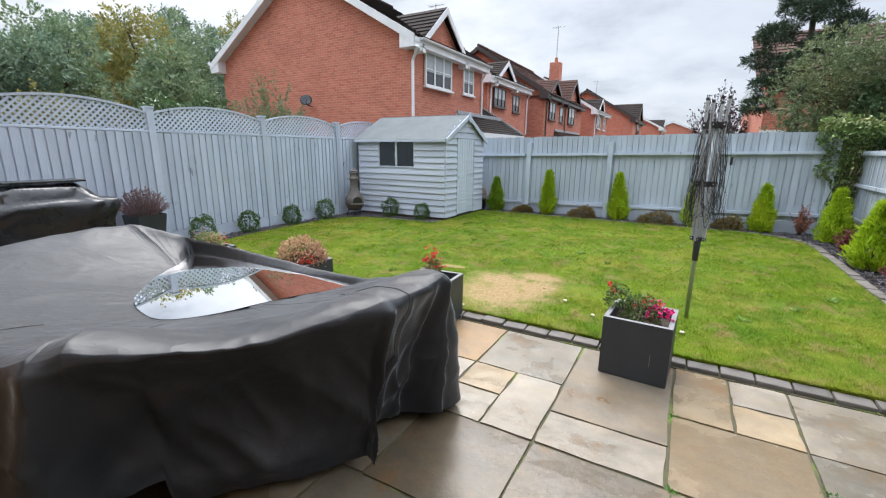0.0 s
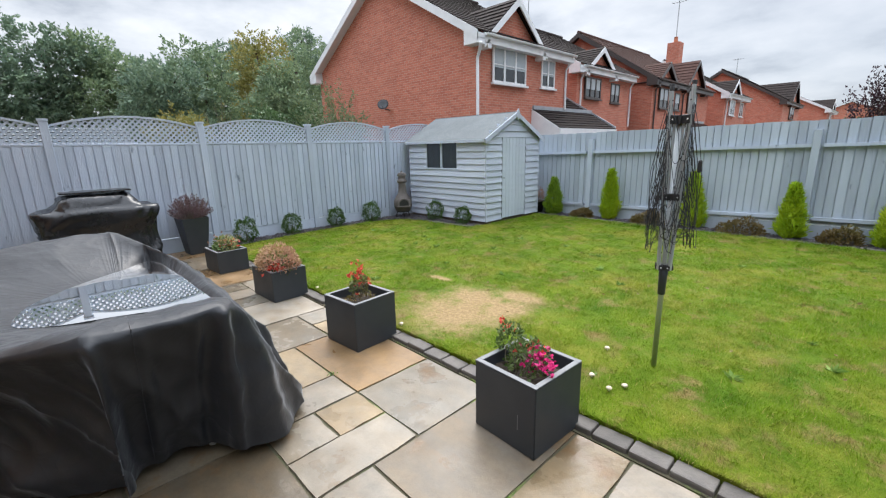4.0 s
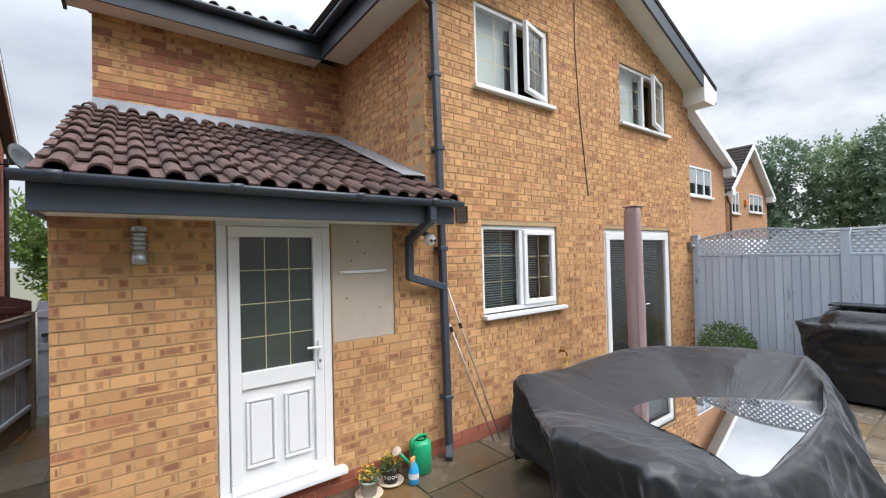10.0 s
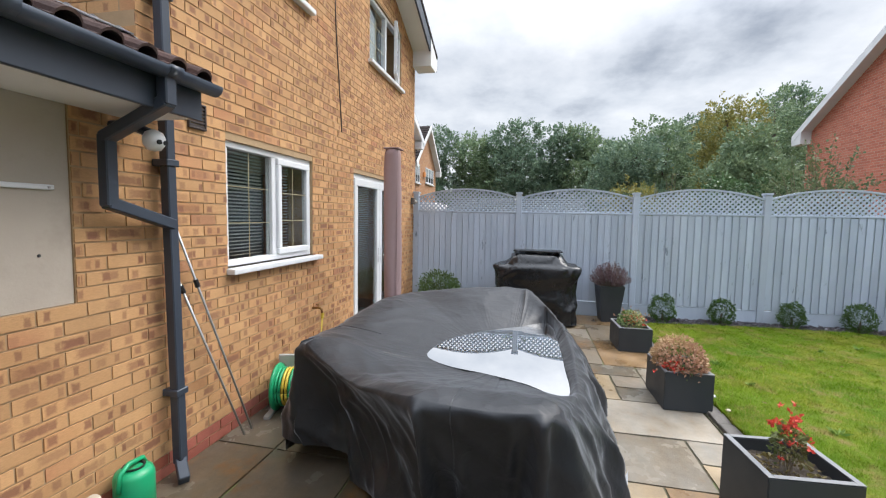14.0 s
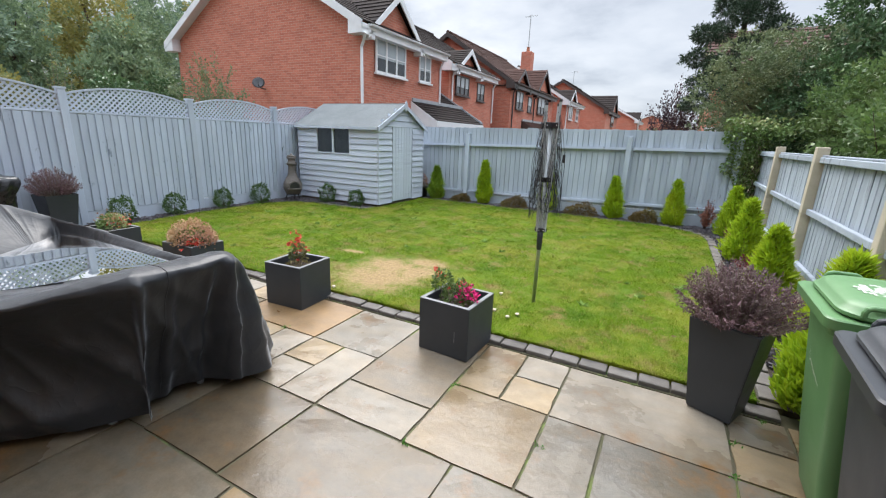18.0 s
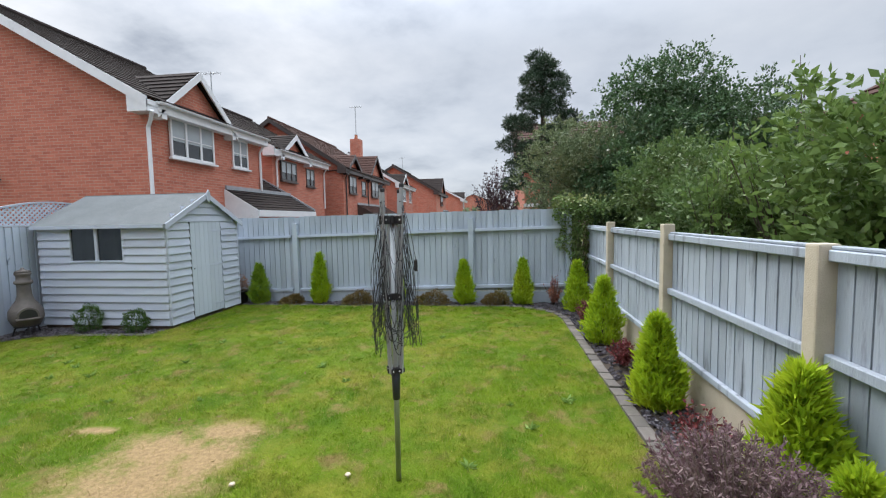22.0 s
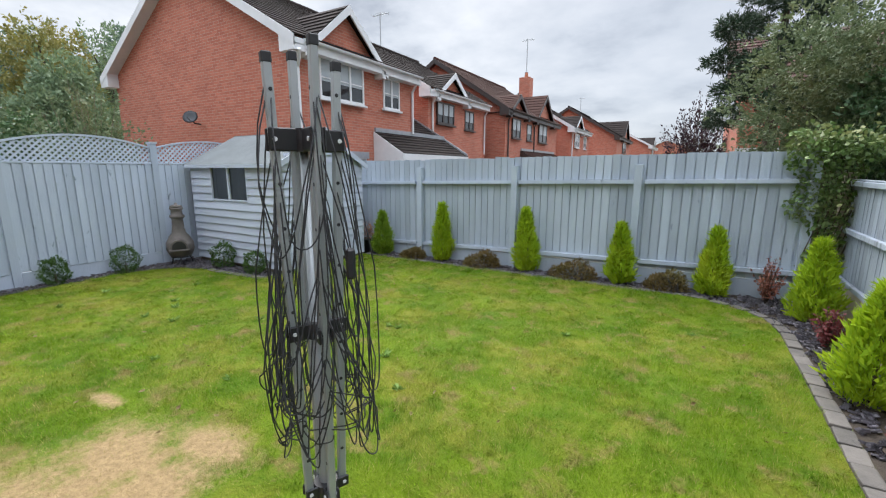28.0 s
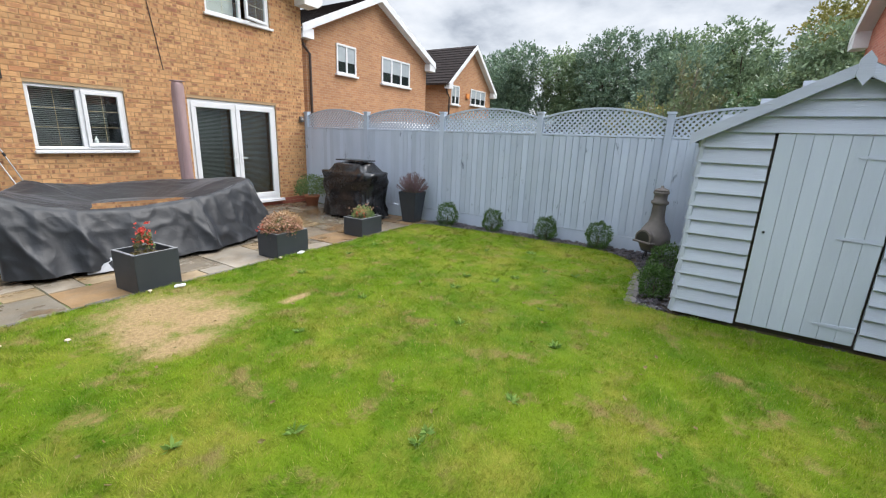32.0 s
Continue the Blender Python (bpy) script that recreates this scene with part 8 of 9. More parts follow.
    for y, z0, z1 in pipes:
        part("downpipe", tube([(xf + over, y, eave - 0.18), (xf + over - 0.05, y, eave - 0.3), (xf + 0.06, y, eave - 0.6), (xf + 0.06, y, z0)], 0.04, 8), MAT[trim], t)
    if porch:
        ya, yb, out, zt, zl = porch
        part("porch_roof", slope_tiles((xf + out, ya, zl), (xf + out, yb, zl), (-out, 0, zt - zl), 7), MAT[tile], t)
        part("porch_fascia", box(xf + out - 0.03, xf + out + 0.03, ya, yb, zl - 0.2, zl), MAT[trim], t)
        part("porch_cheek", prism([(xf, zl - 0.3), (xf + out, zl - 0.3), (xf + out, zl), (xf, zt)], ya - 0.04, ya, m=XZF), MAT[trim], t)
        part("porch_wall", box(xf, xf + out - 0.15, ya, yb, -0.15, zl - 0.2), MAT["red_far"], t)
        part("porch_flashing", box(xf, xf + 0.06, ya, yb, zt, zt + 0.12), MAT["lead"], t)
    return t


h1 = street_house("red brick neighbouring house with white bargeboards, gable end to the garden", -7.07, 11.08, 15.97, 4.78, 8.9, 2.55, [(12.66, 1.27, 0.98)],
                  [(11.70, 13.36, 3.45, 4.47, 3, 1, 2), (14.32, 15.15, 3.5, 4.42, 2, 1, 2)], pipes=[(15.82, 2.85, 0)], porch=(13.87, 17.93, 1.07, 2.78, 2.13))
part("gap_roof", slope_tiles((-7.07, 15.97, 2.78), (-7.07, 17.93, 2.78), (-1.3, 0, 0.79), 8), MAT["tile_far"], h1)
part("gap_wall", box(-8.5, -8.37, 15.97, 17.93, -0.15, 3.55), MAT["red_far"], h1)
part("gap_flashing", prism([(-8.4, 3.66), (-8.4, 3.56), (-6.0, 2.13), (-6.0, 2.23)], 17.88, 17.93, m=XZF), MAT["lead"], h1)
part("corner_pipe", tube([(-6.72, 10.85, 4.38), (-6.85, 10.95, 4.2), (-7.0, 11.03, 4.05), (-7.0, 11.03, 0.0)], 0.045, 8), MAT["upvc_old"], h1, "white downpipe at the corner")
part("lower_flashing", box(-7.06, -6.98, 11.55, 13.5, 1.98, 2.17), MAT["lead"], h1)
far_window(h1, Matrix.Translation((-7.06, 11.75, 0.95)) @ EAST, 1.7, 1.05, 1, 2, "upvc", 3)
ds = thing("satellite_dish", pose(-11.2, 11.06, 2.95), "dark satellite dish on the red brick gable", "satellite dish")
part("arm", tube([(0, 0, 0), (0.02, -0.2, 0.02), (0.02, -0.28, 0.12)], 0.02, 8), MAT["black"], ds)
bm = lathe([(0.02, 0.0), (0.12, 0.016), (0.19, 0.05), (0.2, 0.055), (0.12, 0.03), (0.02, 0.012)], 22)
bmesh.ops.transform(bm, matrix=pose(0.05, -0.3, 0.15, 62, 0, 40), verts=bm.verts[:])
part("dish", bm, MAT["planter"], ds, smooth=True)
part("receiver", tube([(0.02, -0.28, 0.05), (0.32, -0.55, 0.12)], 0.012, 6), MAT["black"], ds)
street_house("second red brick house of the row with white trim", -7.75, 17.95, 23.1, 4.80, 8.0, 2.3, [(19.62, 1.15, 0.66)], [(18.52, 19.9, 3.48, 4.32, 3, 1, 1), (21.0, 21.9, 3.42, 4.26, 2, 1, 1)], pipes=[(23.0, 2.4, 0), (18.2, 2.6, 0)], sash_trim="dark_trim")
h3 = street_house("third red brick house with dark trim and a chimney", -7.1, 24.2, 33.5, 4.75, 8.0, 2.6, [(25.6, 1.2, 0.7), (30.2, 1.6, 1.3)], [(25.0, 26.2, 3.3, 4.3, 2, 1, 1), (27.4, 28.2, 3.3, 4.2, 1, 1, 1), (29.4, 31.0, 3.3, 4.4, 2, 1, 1)], "dark_trim",
                  (26.5, 33.0, 0.9, 2.7, 2.2), "tile_red", [(24.5, 0.2, 0), (28.6, 0.2, 0)])
ck = part("chimney", box(-8.9, -8.2, 30.7, 31.4, 5.5, 7.45, 0.02), MAT["red_far"], h3)
part("chimney_pot", lathe([(0.13, 7.45), (0.10, 7.75), (0.12, 7.78)], 12, at=(-8.55, 31.05, 0)), MAT["terracotta"], ck)
street_house("fourth red brick house of the row with white trim", -6.6, 35.5, 41.5, 4.75, 8.0, 2.4, [(37.2, 1.3, 0.8)], [(36.5, 37.9, 3.3, 4.3, 2, 1, 1), (39.6, 40.6, 3.3, 4.3, 2, 1, 1)], pipes=[(35.8, 0.2, 0)])
street_house("fifth red brick house of the row, far down the road", -5.0, 46.0, 55.0, 4.75, 9.0, 2.7, [(50.5, 2.0, 1.6)], [(49.4, 51.6, 3.3, 4.3, 2, 1, 1)], "dark_trim", (52.0, 58.0, 1.0, 2.7, 2.2))
street_house("distant red brick house at the bend of the road", -3.5, 62.0, 70.0, 4.6, 9.0, 2.4, [(65.0, 1.6, 1.0)], [(64.2, 65.8, 3.2, 4.2, 2, 1, 1)])
street_house("distant red-roofed house closing the road", 3.5, 96.0, 108.0, 4.4, 14.0, 2.8, [], [(98, 99.5, 3.0, 4.1, 2, 1, 1)], tile="tile_red")
for x, y, z, hh in ((-8.55, 31.05, 7.6, 2.2), (-11.75, 20.2, 7.4, 1.3), (-9.5, 50.5, 7.4, 1.6)):
    ae = thing("tv_aerial", pose(x, y, z), "thin rooftop television aerial", "aerial", "aerials")
    part("mast", tube([(0, 0, -0.5), (0, 0, hh)], 0.025, 6), MAT["alu"], ae)
    part("boom", tube([(-0.4, 0, hh - 0.1), (0.45, 0.1, hh - 0.05)], 0.015, 6), MAT["alu"], ae)
    for i in range(5):
        part("element", tube([(-0.35 + i * 0.17, -0.18, hh - 0.08), (-0.35 + i * 0.17, 0.22, hh - 0.08)], 0.01, 5), MAT["alu"], ae)


def gable_house(label, x0, x1, yf, eave, rise, windows, depth=8.0):
    """A buff brick house whose gable faces +y."""
    t = thing("house", I4, label, "house")
    xm, hw = (x0 + x1) / 2, (x1 - x0) / 2
    part("wall", box(x0, x1, yf - depth, yf, -0.15, eave), MAT["buff_far"], t, "buff brick wall")
    part("gable_wall", prism([(x0, eave), (x1, eave), (xm, eave + rise - 0.08)], yf - depth, yf, m=XZF), MAT["buff_far"], t)
    sl = rise / hw
    for s in (1, -1):
        xe = xm + s * (hw + 0.3)
        part("roof", slope_tiles((xe, yf + 0.25, eave - 0.3 * sl + 0.06), (xe, yf - depth, eave - 0.3 * sl + 0.06), (-s * (hw + 0.3), 0, rise + 0.3 * sl), 14), MAT["tile_far"], t)
        part("bargeboard", prism([(xm, eave + rise + 0.07), (xe, eave - 0.3 * sl + 0.07), (xe, eave - 0.3 * sl - 0.15), (xm, eave + rise - 0.15)], yf + 0.25, yf + 0.29, m=XZF), MAT["upvc_old"], t)
        part("verge_soffit", prism([(xm, eave + rise - 0.1), (xe, eave - 0.3 * sl - 0.1), (xe, eave - 0.3 * sl - 0.12), (xm, eave + rise - 0.12)], yf, yf + 0.25, m=XZF), MAT["upvc_old"], t)
        part("gutter", half_gutter((xe + s * 0.05, yf + 0.25, eave - 0.2), (xe + s * 0.05, yf - depth, eave - 0.2), 0.06), MAT["dark_trim"], t)
        part("eave_end", box(min(xe, xe - s * 0.4), max(xe, xe - s * 0.4), yf, yf + 0.27, eave - 0.42, eave - 0.15), MAT["upvc_old"], t)
    part("downpipe", tube([(x1 + 0.3, yf + 0.05, eave - 0.25), (x1 + 0.12, yf + 0.06, eave - 0.6), (x1 - 0.1, yf + 0.06, eave - 0.8), (x1 - 0.1, yf + 0.06, 0)], 0.04, 8), MAT["dark_trim"], t)
    for xa, xb, za, zb, cols in windows:
        far_window(t, Matrix.Translation((xb, yf + 0.005, za)) @ pose(0, 0, 0, 0, 0, 180), xb - xa, zb - za, 1, 1, "upvc", cols)
    return t


n1 = gable_house("buff brick house next door with white bargeboards", -15.1, -8.85, -2.6, 4.72, 1.5, [(-10.95, -10.06, 3.55, 4.45, 2), (-13.95, -12.27, 3.52, 4.42, 3), (-12.6, -11.0, 1.0, 2.1, 3)])
n2 = gable_house("second buff brick house along the row with white bargeboards", -23.4, -18.6, -3.7, 4.45, 1.95, [(-19.75, -18.95, 3.35, 4.28, 2), (-22.7, -20.97, 3.48, 4.3, 3)])
part("flue", tube([(-9.6, -4.5, 5.0), (-9.6, -4.5, 5.75)], 0.07, 10), MAT["lead"], n1)
part("flue", tube([(-19.0, -5.5, 4.9), (-19.0, -5.5, 5.6)], 0.07, 10), MAT["lead"], n2)
part("alarm", box(-21.6 + 0.9, -20.45, -3.7, -3.6, 3.75, 4.0, 0.02), MAT["orange"], n2)
ga = thing("garage", I4, "low garage with a grey tiled roof behind the trellis fence", "garage")
part("wall", box(-15.2, -12.4, -0.6, 3.4, -0.15, 1.75), MAT["buff_far"], ga)
for s, x in ((1, -12.2), (-1, -15.4)):
    part("roof", slope_tiles((x, -0.8, 1.73), (x, 3.6, 1.73), (-s * 1.6, 0, 0.62), 8), MAT["felt"], ga, "pale grey tile roof")
# plain white box for an unidentified pale roof beyond the trellis
cv = thing("caravan", I4, "white boxy roof showing through the trellis", "caravan")
part("body", box(-13.4, -11.4, -2.1, -0.9, -0.15, 2.12, 0.16), MAT["upvc_old"], cv)
part("window", box(-11.398, -11.39, -1.85, -1.15, 1.2, 1.75, 0.0), MAT["pane"], cv)

# the house to the east, beyond the passage
EX = 3.3
wall_east = tagged(part("neighbour_wall", prism([(-10.2, -0.15), (-0.9, -0.15), (-0.9, 4.4), (-5.55, 8.4), (-10.2, 4.4)], EX + 0.006, EX + 0.3, m=YZ), MAT["mortar"], None), "gable wall of the red brick house beyond the passage fence", "wall", kind="structure")
for s in (1, -1):
    y_e = -5.55 + s * 5.0
    o = [(-5.55, 8.75), (y_e, 8.75 - 5.0 * 0.86), (y_e, 8.52 - 5.0 * 0.86), (-5.55, 8.52)]
    tagged(part("neighbour_verge", prism(o, EX - 0.22, EX - 0.18, m=YZ), MAT["upvc_old"], None), "white bargeboard of the house beyond the passage", "bargeboard", kind="structure")
    o = [(-5.55, 8.56), (y_e, 8.56 - 5.0 * 0.86), (y_e, 8.50 - 5.0 * 0.86), (-5.55, 8.50)]
    tagged(part("neighbour_soffit", prism(o, EX - 0.18, EX + 0.0, m=YZ), MAT["dark_trim"], None), "dark soffit of the house beyond the passage", "soffit", kind="structure")
    tagged(part("neighbour_roof", roof_quad((EX - 0.22, y_e, 8.76 - 4.3), (EX + 7, y_e, 8.76 - 4.3), (0, -s * 5.0, 4.3), 0.06), MAT["tile_red"], None), "tiled roof of the house beyond the passage", "roof", kind="structure")
tagged(part("neighbour_pipe", tube([(EX - 0.08, -9.9, 4.2), (EX - 0.08, -9.9, 0.0)], 0.045, 8), MAT["black"], None), "black downpipe of the house beyond the passage", "downpipe", kind="structure")
nd = thing("satellite_dish", pose(EX - 0.05, -9.75, 4.05), "black satellite dish at the neighbour's corner", "satellite dish")
part("bracket", tube([(0.05, 0, 0), (-0.2, 0.05, 0.02)], 0.02, 8), MAT["black"], nd)
bm = lathe([(0.02, 0.0), (0.2, 0.03), (0.33, 0.09), (0.2, 0.045), (0.02, 0.012)], 22)
bmesh.ops.transform(bm, matrix=pose(-0.25, 0.08, 0.12, -70, 0, 60), verts=bm.verts[:])
part("dish", bm, MAT["planter"], nd, smooth=True)
br = thing("overflow_pipe", pose(EX, -4.6, 2.62), "white overflow pipe sticking out of the red brick wall", "pipe")
part("pipe", tube([(0.02, 0, 0), (-0.22, 0, -0.02)], 0.018, 8), MAT["upvc"], br)
mf = thing("maroon_gate", I4, "dark maroon arched board gate behind the passage fence", "gate", kind="structure")
arch = lambda u: 1.375 + 0.115 * math.sin(math.pi * u)
for i in range(8):
    xg = 2.25 + i * 0.127
    part("board", prism([(xg + 0.001, -0.1), (xg + 0.125, -0.1), (xg + 0.125, arch((i + 1) / 8)), (xg + 0.001, arch(i / 8))], -5.42, -5.40, m=XZF), MAT["gate"], mf)
for z in (0.35, 1.22):
    part("ledge", box(2.26, 3.26, -5.398, -5.37, z, z + 0.09, 0.004), MAT["gate"], mf)
part("brace", prism([(2.40, 0.44), (2.52, 0.44), (3.24, 1.22), (3.12, 1.22)], -5.397, -5.372, m=XZF), MAT["gate"], mf)

# a brick house behind the eastern trees
he = thing("house", I4, "orange brick house with a red tiled roof behind the eastern trees", "house")
part("wall", box(2.3, 16.0, 19.0, 27.0, -0.15, 4.0), MAT["red_far"], he)
part("roof", slope_tiles((1.9, 18.6, 3.95), (16.4, 18.6, 3.95), (0, 4.4, 2.3), 14), MAT["tile_red"], he)
part("gutter", half_gutter((1.9, 18.55, 3.95), (16.4, 18.55, 3.95), 0.06), MAT["dark_trim"], he)
part("string_course", box(2.28, 16.0, 18.97, 19.0, 2.15, 2.3), MAT["upvc_old"], he)
sd2 = thing("satellite_dish", pose(2.25, 18.95, 3.2), "pale satellite dish on the orange brick corner", "satellite dish")
bm = lathe([(0.02, 0.0), (0.2, 0.03), (0.36, 0.10), (0.2, 0.045), (0.02, 0.012)], 22)
bmesh.ops.transform(bm, matrix=pose(-0.3, -0.25, 0.05, 75, 0, -30), verts=bm.verts[:])
part("dish", bm, MAT["alu"], sd2, smooth=True)
part("arm", tube([(0.06, 0.03, 0), (-0.25, -0.2, 0.02)], 0.02, 6), MAT["alu"], sd2)
dk = part("roof_east_far", slope_tiles((6.4, 9.5, 3.3), (6.4, 1.0, 3.3), (3.2, 0, 1.9), 12), MAT["tile_red"], None)
tagged(dk, "red tiled roof of a house beyond the eastern hedge", "roof", kind="structure")
tagged(part("wall_east_far", box(6.6, 12.5, 1.2, 9.3, -0.15, 3.4), MAT["red_far"], None), "red brick wall of a house beyond the eastern hedge", "wall", kind="structure")


# ---- trees ----
LEAVES = 8


def crown(lobes, n, size, aspect=0.55, shell=0.5, shoot=1.7):
    """Leaves strewn over a cluster of uneven lobes: (x, y, z, rx, ry, rz) each."""
    w = np.array([l[3] * l[4] + l[4] * l[5] + l[3] * l[5] for l in lobes])
    w = w / w.sum()
    out = []
    for l, k in zip(lobes, w):
        m = max(4, int(n * k / LEAVES))
        v = rng.normal(size=(m, 3))
        v /= np.linalg.norm(v, axis=1)[:, None]
        ph = rng.uniform(0, 6.28, 6)
        lump = 1 + 0.20 * np.sin(3.1 * v[:, 0] * 2 + ph[0]) * np.sin(4 * v[:, 1] + ph[1]) + 0.16 * np.sin(7 * v[:, 2] + ph[2] + 3 * v[:, 0]) + 0.10 * np.sin(11 * v[:, 1] + ph[3]) * np.sin(9 * v[:, 0] + ph[4])
        r = (rng.uniform(shell, 1.0, m) ** 0.5) * lump
        pos = v * r[:, None] * np.array(l[3:6]) + np.array(l[:3])
        # each sprig: a short shoot with its leaves set alternately along it
        axis = v + np.array((0, 0, 0.3)) + 0.4 * rng.normal(size=(m, 3))
        axis /= np.linalg.norm(axis, axis=1)[:, None]
        run = (size * shoot * rng.uniform(0.6, 1.4, m))[:, None]
        pos, axis, run = np.repeat(pos, LEAVES, 0), np.repeat(axis, LEAVES, 0), np.repeat(run, LEAVES, 0)
        along = np.tile(np.linspace(0.0, 1.0, LEAVES), m)[:, None]
        sideways = np.cross(axis, rng.normal(size=(m * LEAVES, 3)))
        sideways /= np.linalg.norm(sideways, axis=1)[:, None] + 1e-9
        out.append(tuft(m * LEAVES, pos + axis * run * along + sideways * size * 0.15, axis * 0.8 + sideways * 0.8, size, size * aspect, 0.25, 0.06))
    return np.concatenate(out)


def tree(m, h, width, mat, label, n, size, trunk_h, kind="round", seed=0, group="", name="tree"):
    r = random.Random(seed)
    t = thing(name, m, label, "tree", group)
    lobes = []
    k = 11 if n < 30000 else 24
    for i in range(k):
        a, q = r.uniform(0, 6.28), r.uniform(0.0, 0.62)
        z = trunk_h + (h - trunk_h) * (0.12 + 0.76 * (i + 0.5) / k)
        s = width * (0.30 + 0.22 * math.sin(math.pi * (0.15 + 0.75 * (i + 0.5) / k))) * r.uniform(0.75, 1.15)
        lobes.append((width * q * math.cos(a) * 0.8, width * q * math.sin(a) * 0.8, z, s, s, s * r.uniform(0.6, 0.85)))
    tagged(part("crown", soup("crown", crown(lobes, n, size), MAT[mat]), None, t), kind="stuff")
    bm = tube([(0, 0, -0.1), (0.05, 0, trunk_h * 0.6), (0.0, 0.08, trunk_h), (0.05, 0, h * 0.7)], [0.028 * h, 0.022 * h, 0.017 * h, 0.005 * h], 8)
    part("trunk", bm, MAT["bark"], t)
    for l in lobes[::2]:
        part("limb", tube([(0.02, 0.05, max(0.4, l[2] - 0.25 * h)), (l[0] * 0.5, l[1] * 0.5, l[2] - 0.08 * h), (l[0], l[1], l[2])], [0.009 * h, 0.006 * h, 0.002 * h], 6), MAT["bark"], t)
    return t


# the wood to the west
k = 0
for x, y, h in ((-34, -13, 8.2), (-36, -9.5, 9.0), (-33.5, -6.5, 8.5), (-35, -3.0, 8.6), (-34, 0.5, 9.3), (-35, 3.4, 9.0), (-34, 6.4, 8.4), (-37, 9.6, 7.4), (-36, 13.4, 9.0), (-38, 17.2, 9.8), (-37, 21.0, 11.6), (-40, 26, 12.0), (-42, 32, 11.5), (-39, -17, 8.5), (-40, -22, 8.8)):
    tree(pose(x, y, 0, 0, 0, k * 67), h * (1.07 if y < 8 else 1.13), 3.0, "wood_far" if k % 3 else "wood", "broad-leaved tree in the wood beyond the houses", 15000, 0.22, h * 0.12, seed=k, group="trees of the wood")
    k += 1
for x, y, h, wd, mt in ((-23, 8.5, 6.6, 2.4, "wood"), (-24, 12.0, 8.0, 2.7, "autumn"), (-27, 15.5, 9.2, 3.0, "wood"), (-21, 6.4, 5.4, 2.0, "wood_far"), (-19.0, 10.6, 5.4, 1.9, "wood"), (-25, 19, 9.5, 3.0, "autumn"), (-22, 16.5, 7.0, 2.2, "wood_far")):
    tree(pose(x, y, 0, 0, 0, k * 51), h * 1.1, wd, mt, "yellowing broad-leaved tree behind the red brick house" if mt == "autumn" else "dense green tree behind the red brick house", 12000, 0.16, h * 0.1, seed=k, group="trees behind the red house")
    k += 1
for x, y, h, wd, mt in ((-17.0, 5.5, 3.2, 1.4, "autumn"), (-16.2, 8.8, 3.6, 1.3, "holly"), (-14.0, 9.3, 3.2, 1.1, "holly")):
    tree(pose(x, y, 0), h, wd, mt, "rounded shrub behind the trellis fence", 5000, 0.12, 0.2, seed=k, name="shrub", group="shrubs behind the trellis")
    k += 1


def twiggy(m, h, w, n, mat, leafmat, label, leaves=14, size=0.06):
    """A shrub of many upright bare stems with a scatter of leaves."""
    t = thing("shrub", m, label, "shrub")
    bm = bmesh.new()
    qs = []
    for i in range(n):
        a, q = rng.uniform(0, 6.28), rng.uniform(0, 1) ** 0.6
        tip = np.array((w * q * math.cos(a), w * q * math.sin(a), h * rng.uniform(0.6, 1.0) * (1.05 - 0.35 * q)))
        mid = tip * np.array((0.4, 0.4, 0.55)) + rng.normal(0, 0.03, 3)
        tube([(0.1 * q * math.cos(a), 0.1 * q * math.sin(a), 0), mid, tip], [0.014, 0.009, 0.003], 4, bm)
        s = rng.uniform(0.45, 1, leaves)[:, None]
        qs.append(tuft(leaves, mid + (tip - mid) * s + rng.normal(0, 0.05, (leaves, 3)), np.tile(tip - mid, (leaves, 1)), size, size * 0.5, 0.9))
    part("stem", bm, mat, t)
    plants("leaf", np.concatenate(qs), leafmat, t)
    return t


twiggy(pose(-8.9, 7.5, 0), 3.5, 1.0, 90, MAT["twig"], MAT["shrub"], "bare-stemmed shrub with pale twigs behind the trellis fence", 46, 0.08)
twiggy(pose(-14.0, 6.3, 0), 3.5, 1.0, 40, MAT["twig"], MAT["autumn"], "half-bare shrub with pale twigs beyond the trellis", 8)

# eastern trees behind the panel fence
pn = thing("pine_tree", pose(2.55, 15.0, 0), "dark pine with tiered branches behind the back fence", "tree")
part("trunk", tube([(0, 0, -0.1), (0.05, 0, 3), (0, 0, 6.3)], [0.16, 0.11, 0.02], 8), MAT["bark"], pn)
lob = []
r3 = random.Random(9)
for i in range(26):
    z = 2.6 + 3.7 * i / 25
    a = i * 2.4
    q = (1.75 * (1 - (i / 26) ** 1.5) + 0.15) * r3.uniform(0.55, 1.05)
    lob.append((q * 0.75 * math.cos(a), q * 0.75 * math.sin(a), z + 0.1, 0.28 + 0.10 * q, 0.28 + 0.10 * q, 0.21))
    part("branch", tube([(0, 0, z - 0.15), (q * 0.4 * math.cos(a), q * 0.4 * math.sin(a), z - 0.05), (q * 0.9 * math.cos(a), q * 0.9 * math.sin(a), z + 0.12)], [0.03, 0.02, 0.006], 5), MAT["bark"], pn)
part("needles", soup("needles", crown(lob, 46000, 0.10, 0.2, 0.15, 0.7), MAT["pine"]), None, pn)
tree(pose(5.4, 12.6, 0), 5.8, 2.15, "holly", "dense dark evergreen tree behind the panel fence", 70000, 0.085, 0.2, seed=31)
tree(pose(7.2, 12.6, 0), 5.0, 2.0, "holly", "dark evergreen tree behind the panel fence", 34000, 0.085, 0.2, seed=36)
tree(pose(3.2, 12.0, 0), 4.2, 1.6, "shrub", "grey-green small-leaved shrub behind the corner of the fences", 46000, 0.058, 0.1, seed=32, name="shrub")
tree(pose(3.75, 11.5, 0), 3.5, 1.5, "holly", "low dark evergreen shrub behind the corner of the fences", 34000, 0.065, 0.1, seed=38, name="shrub")
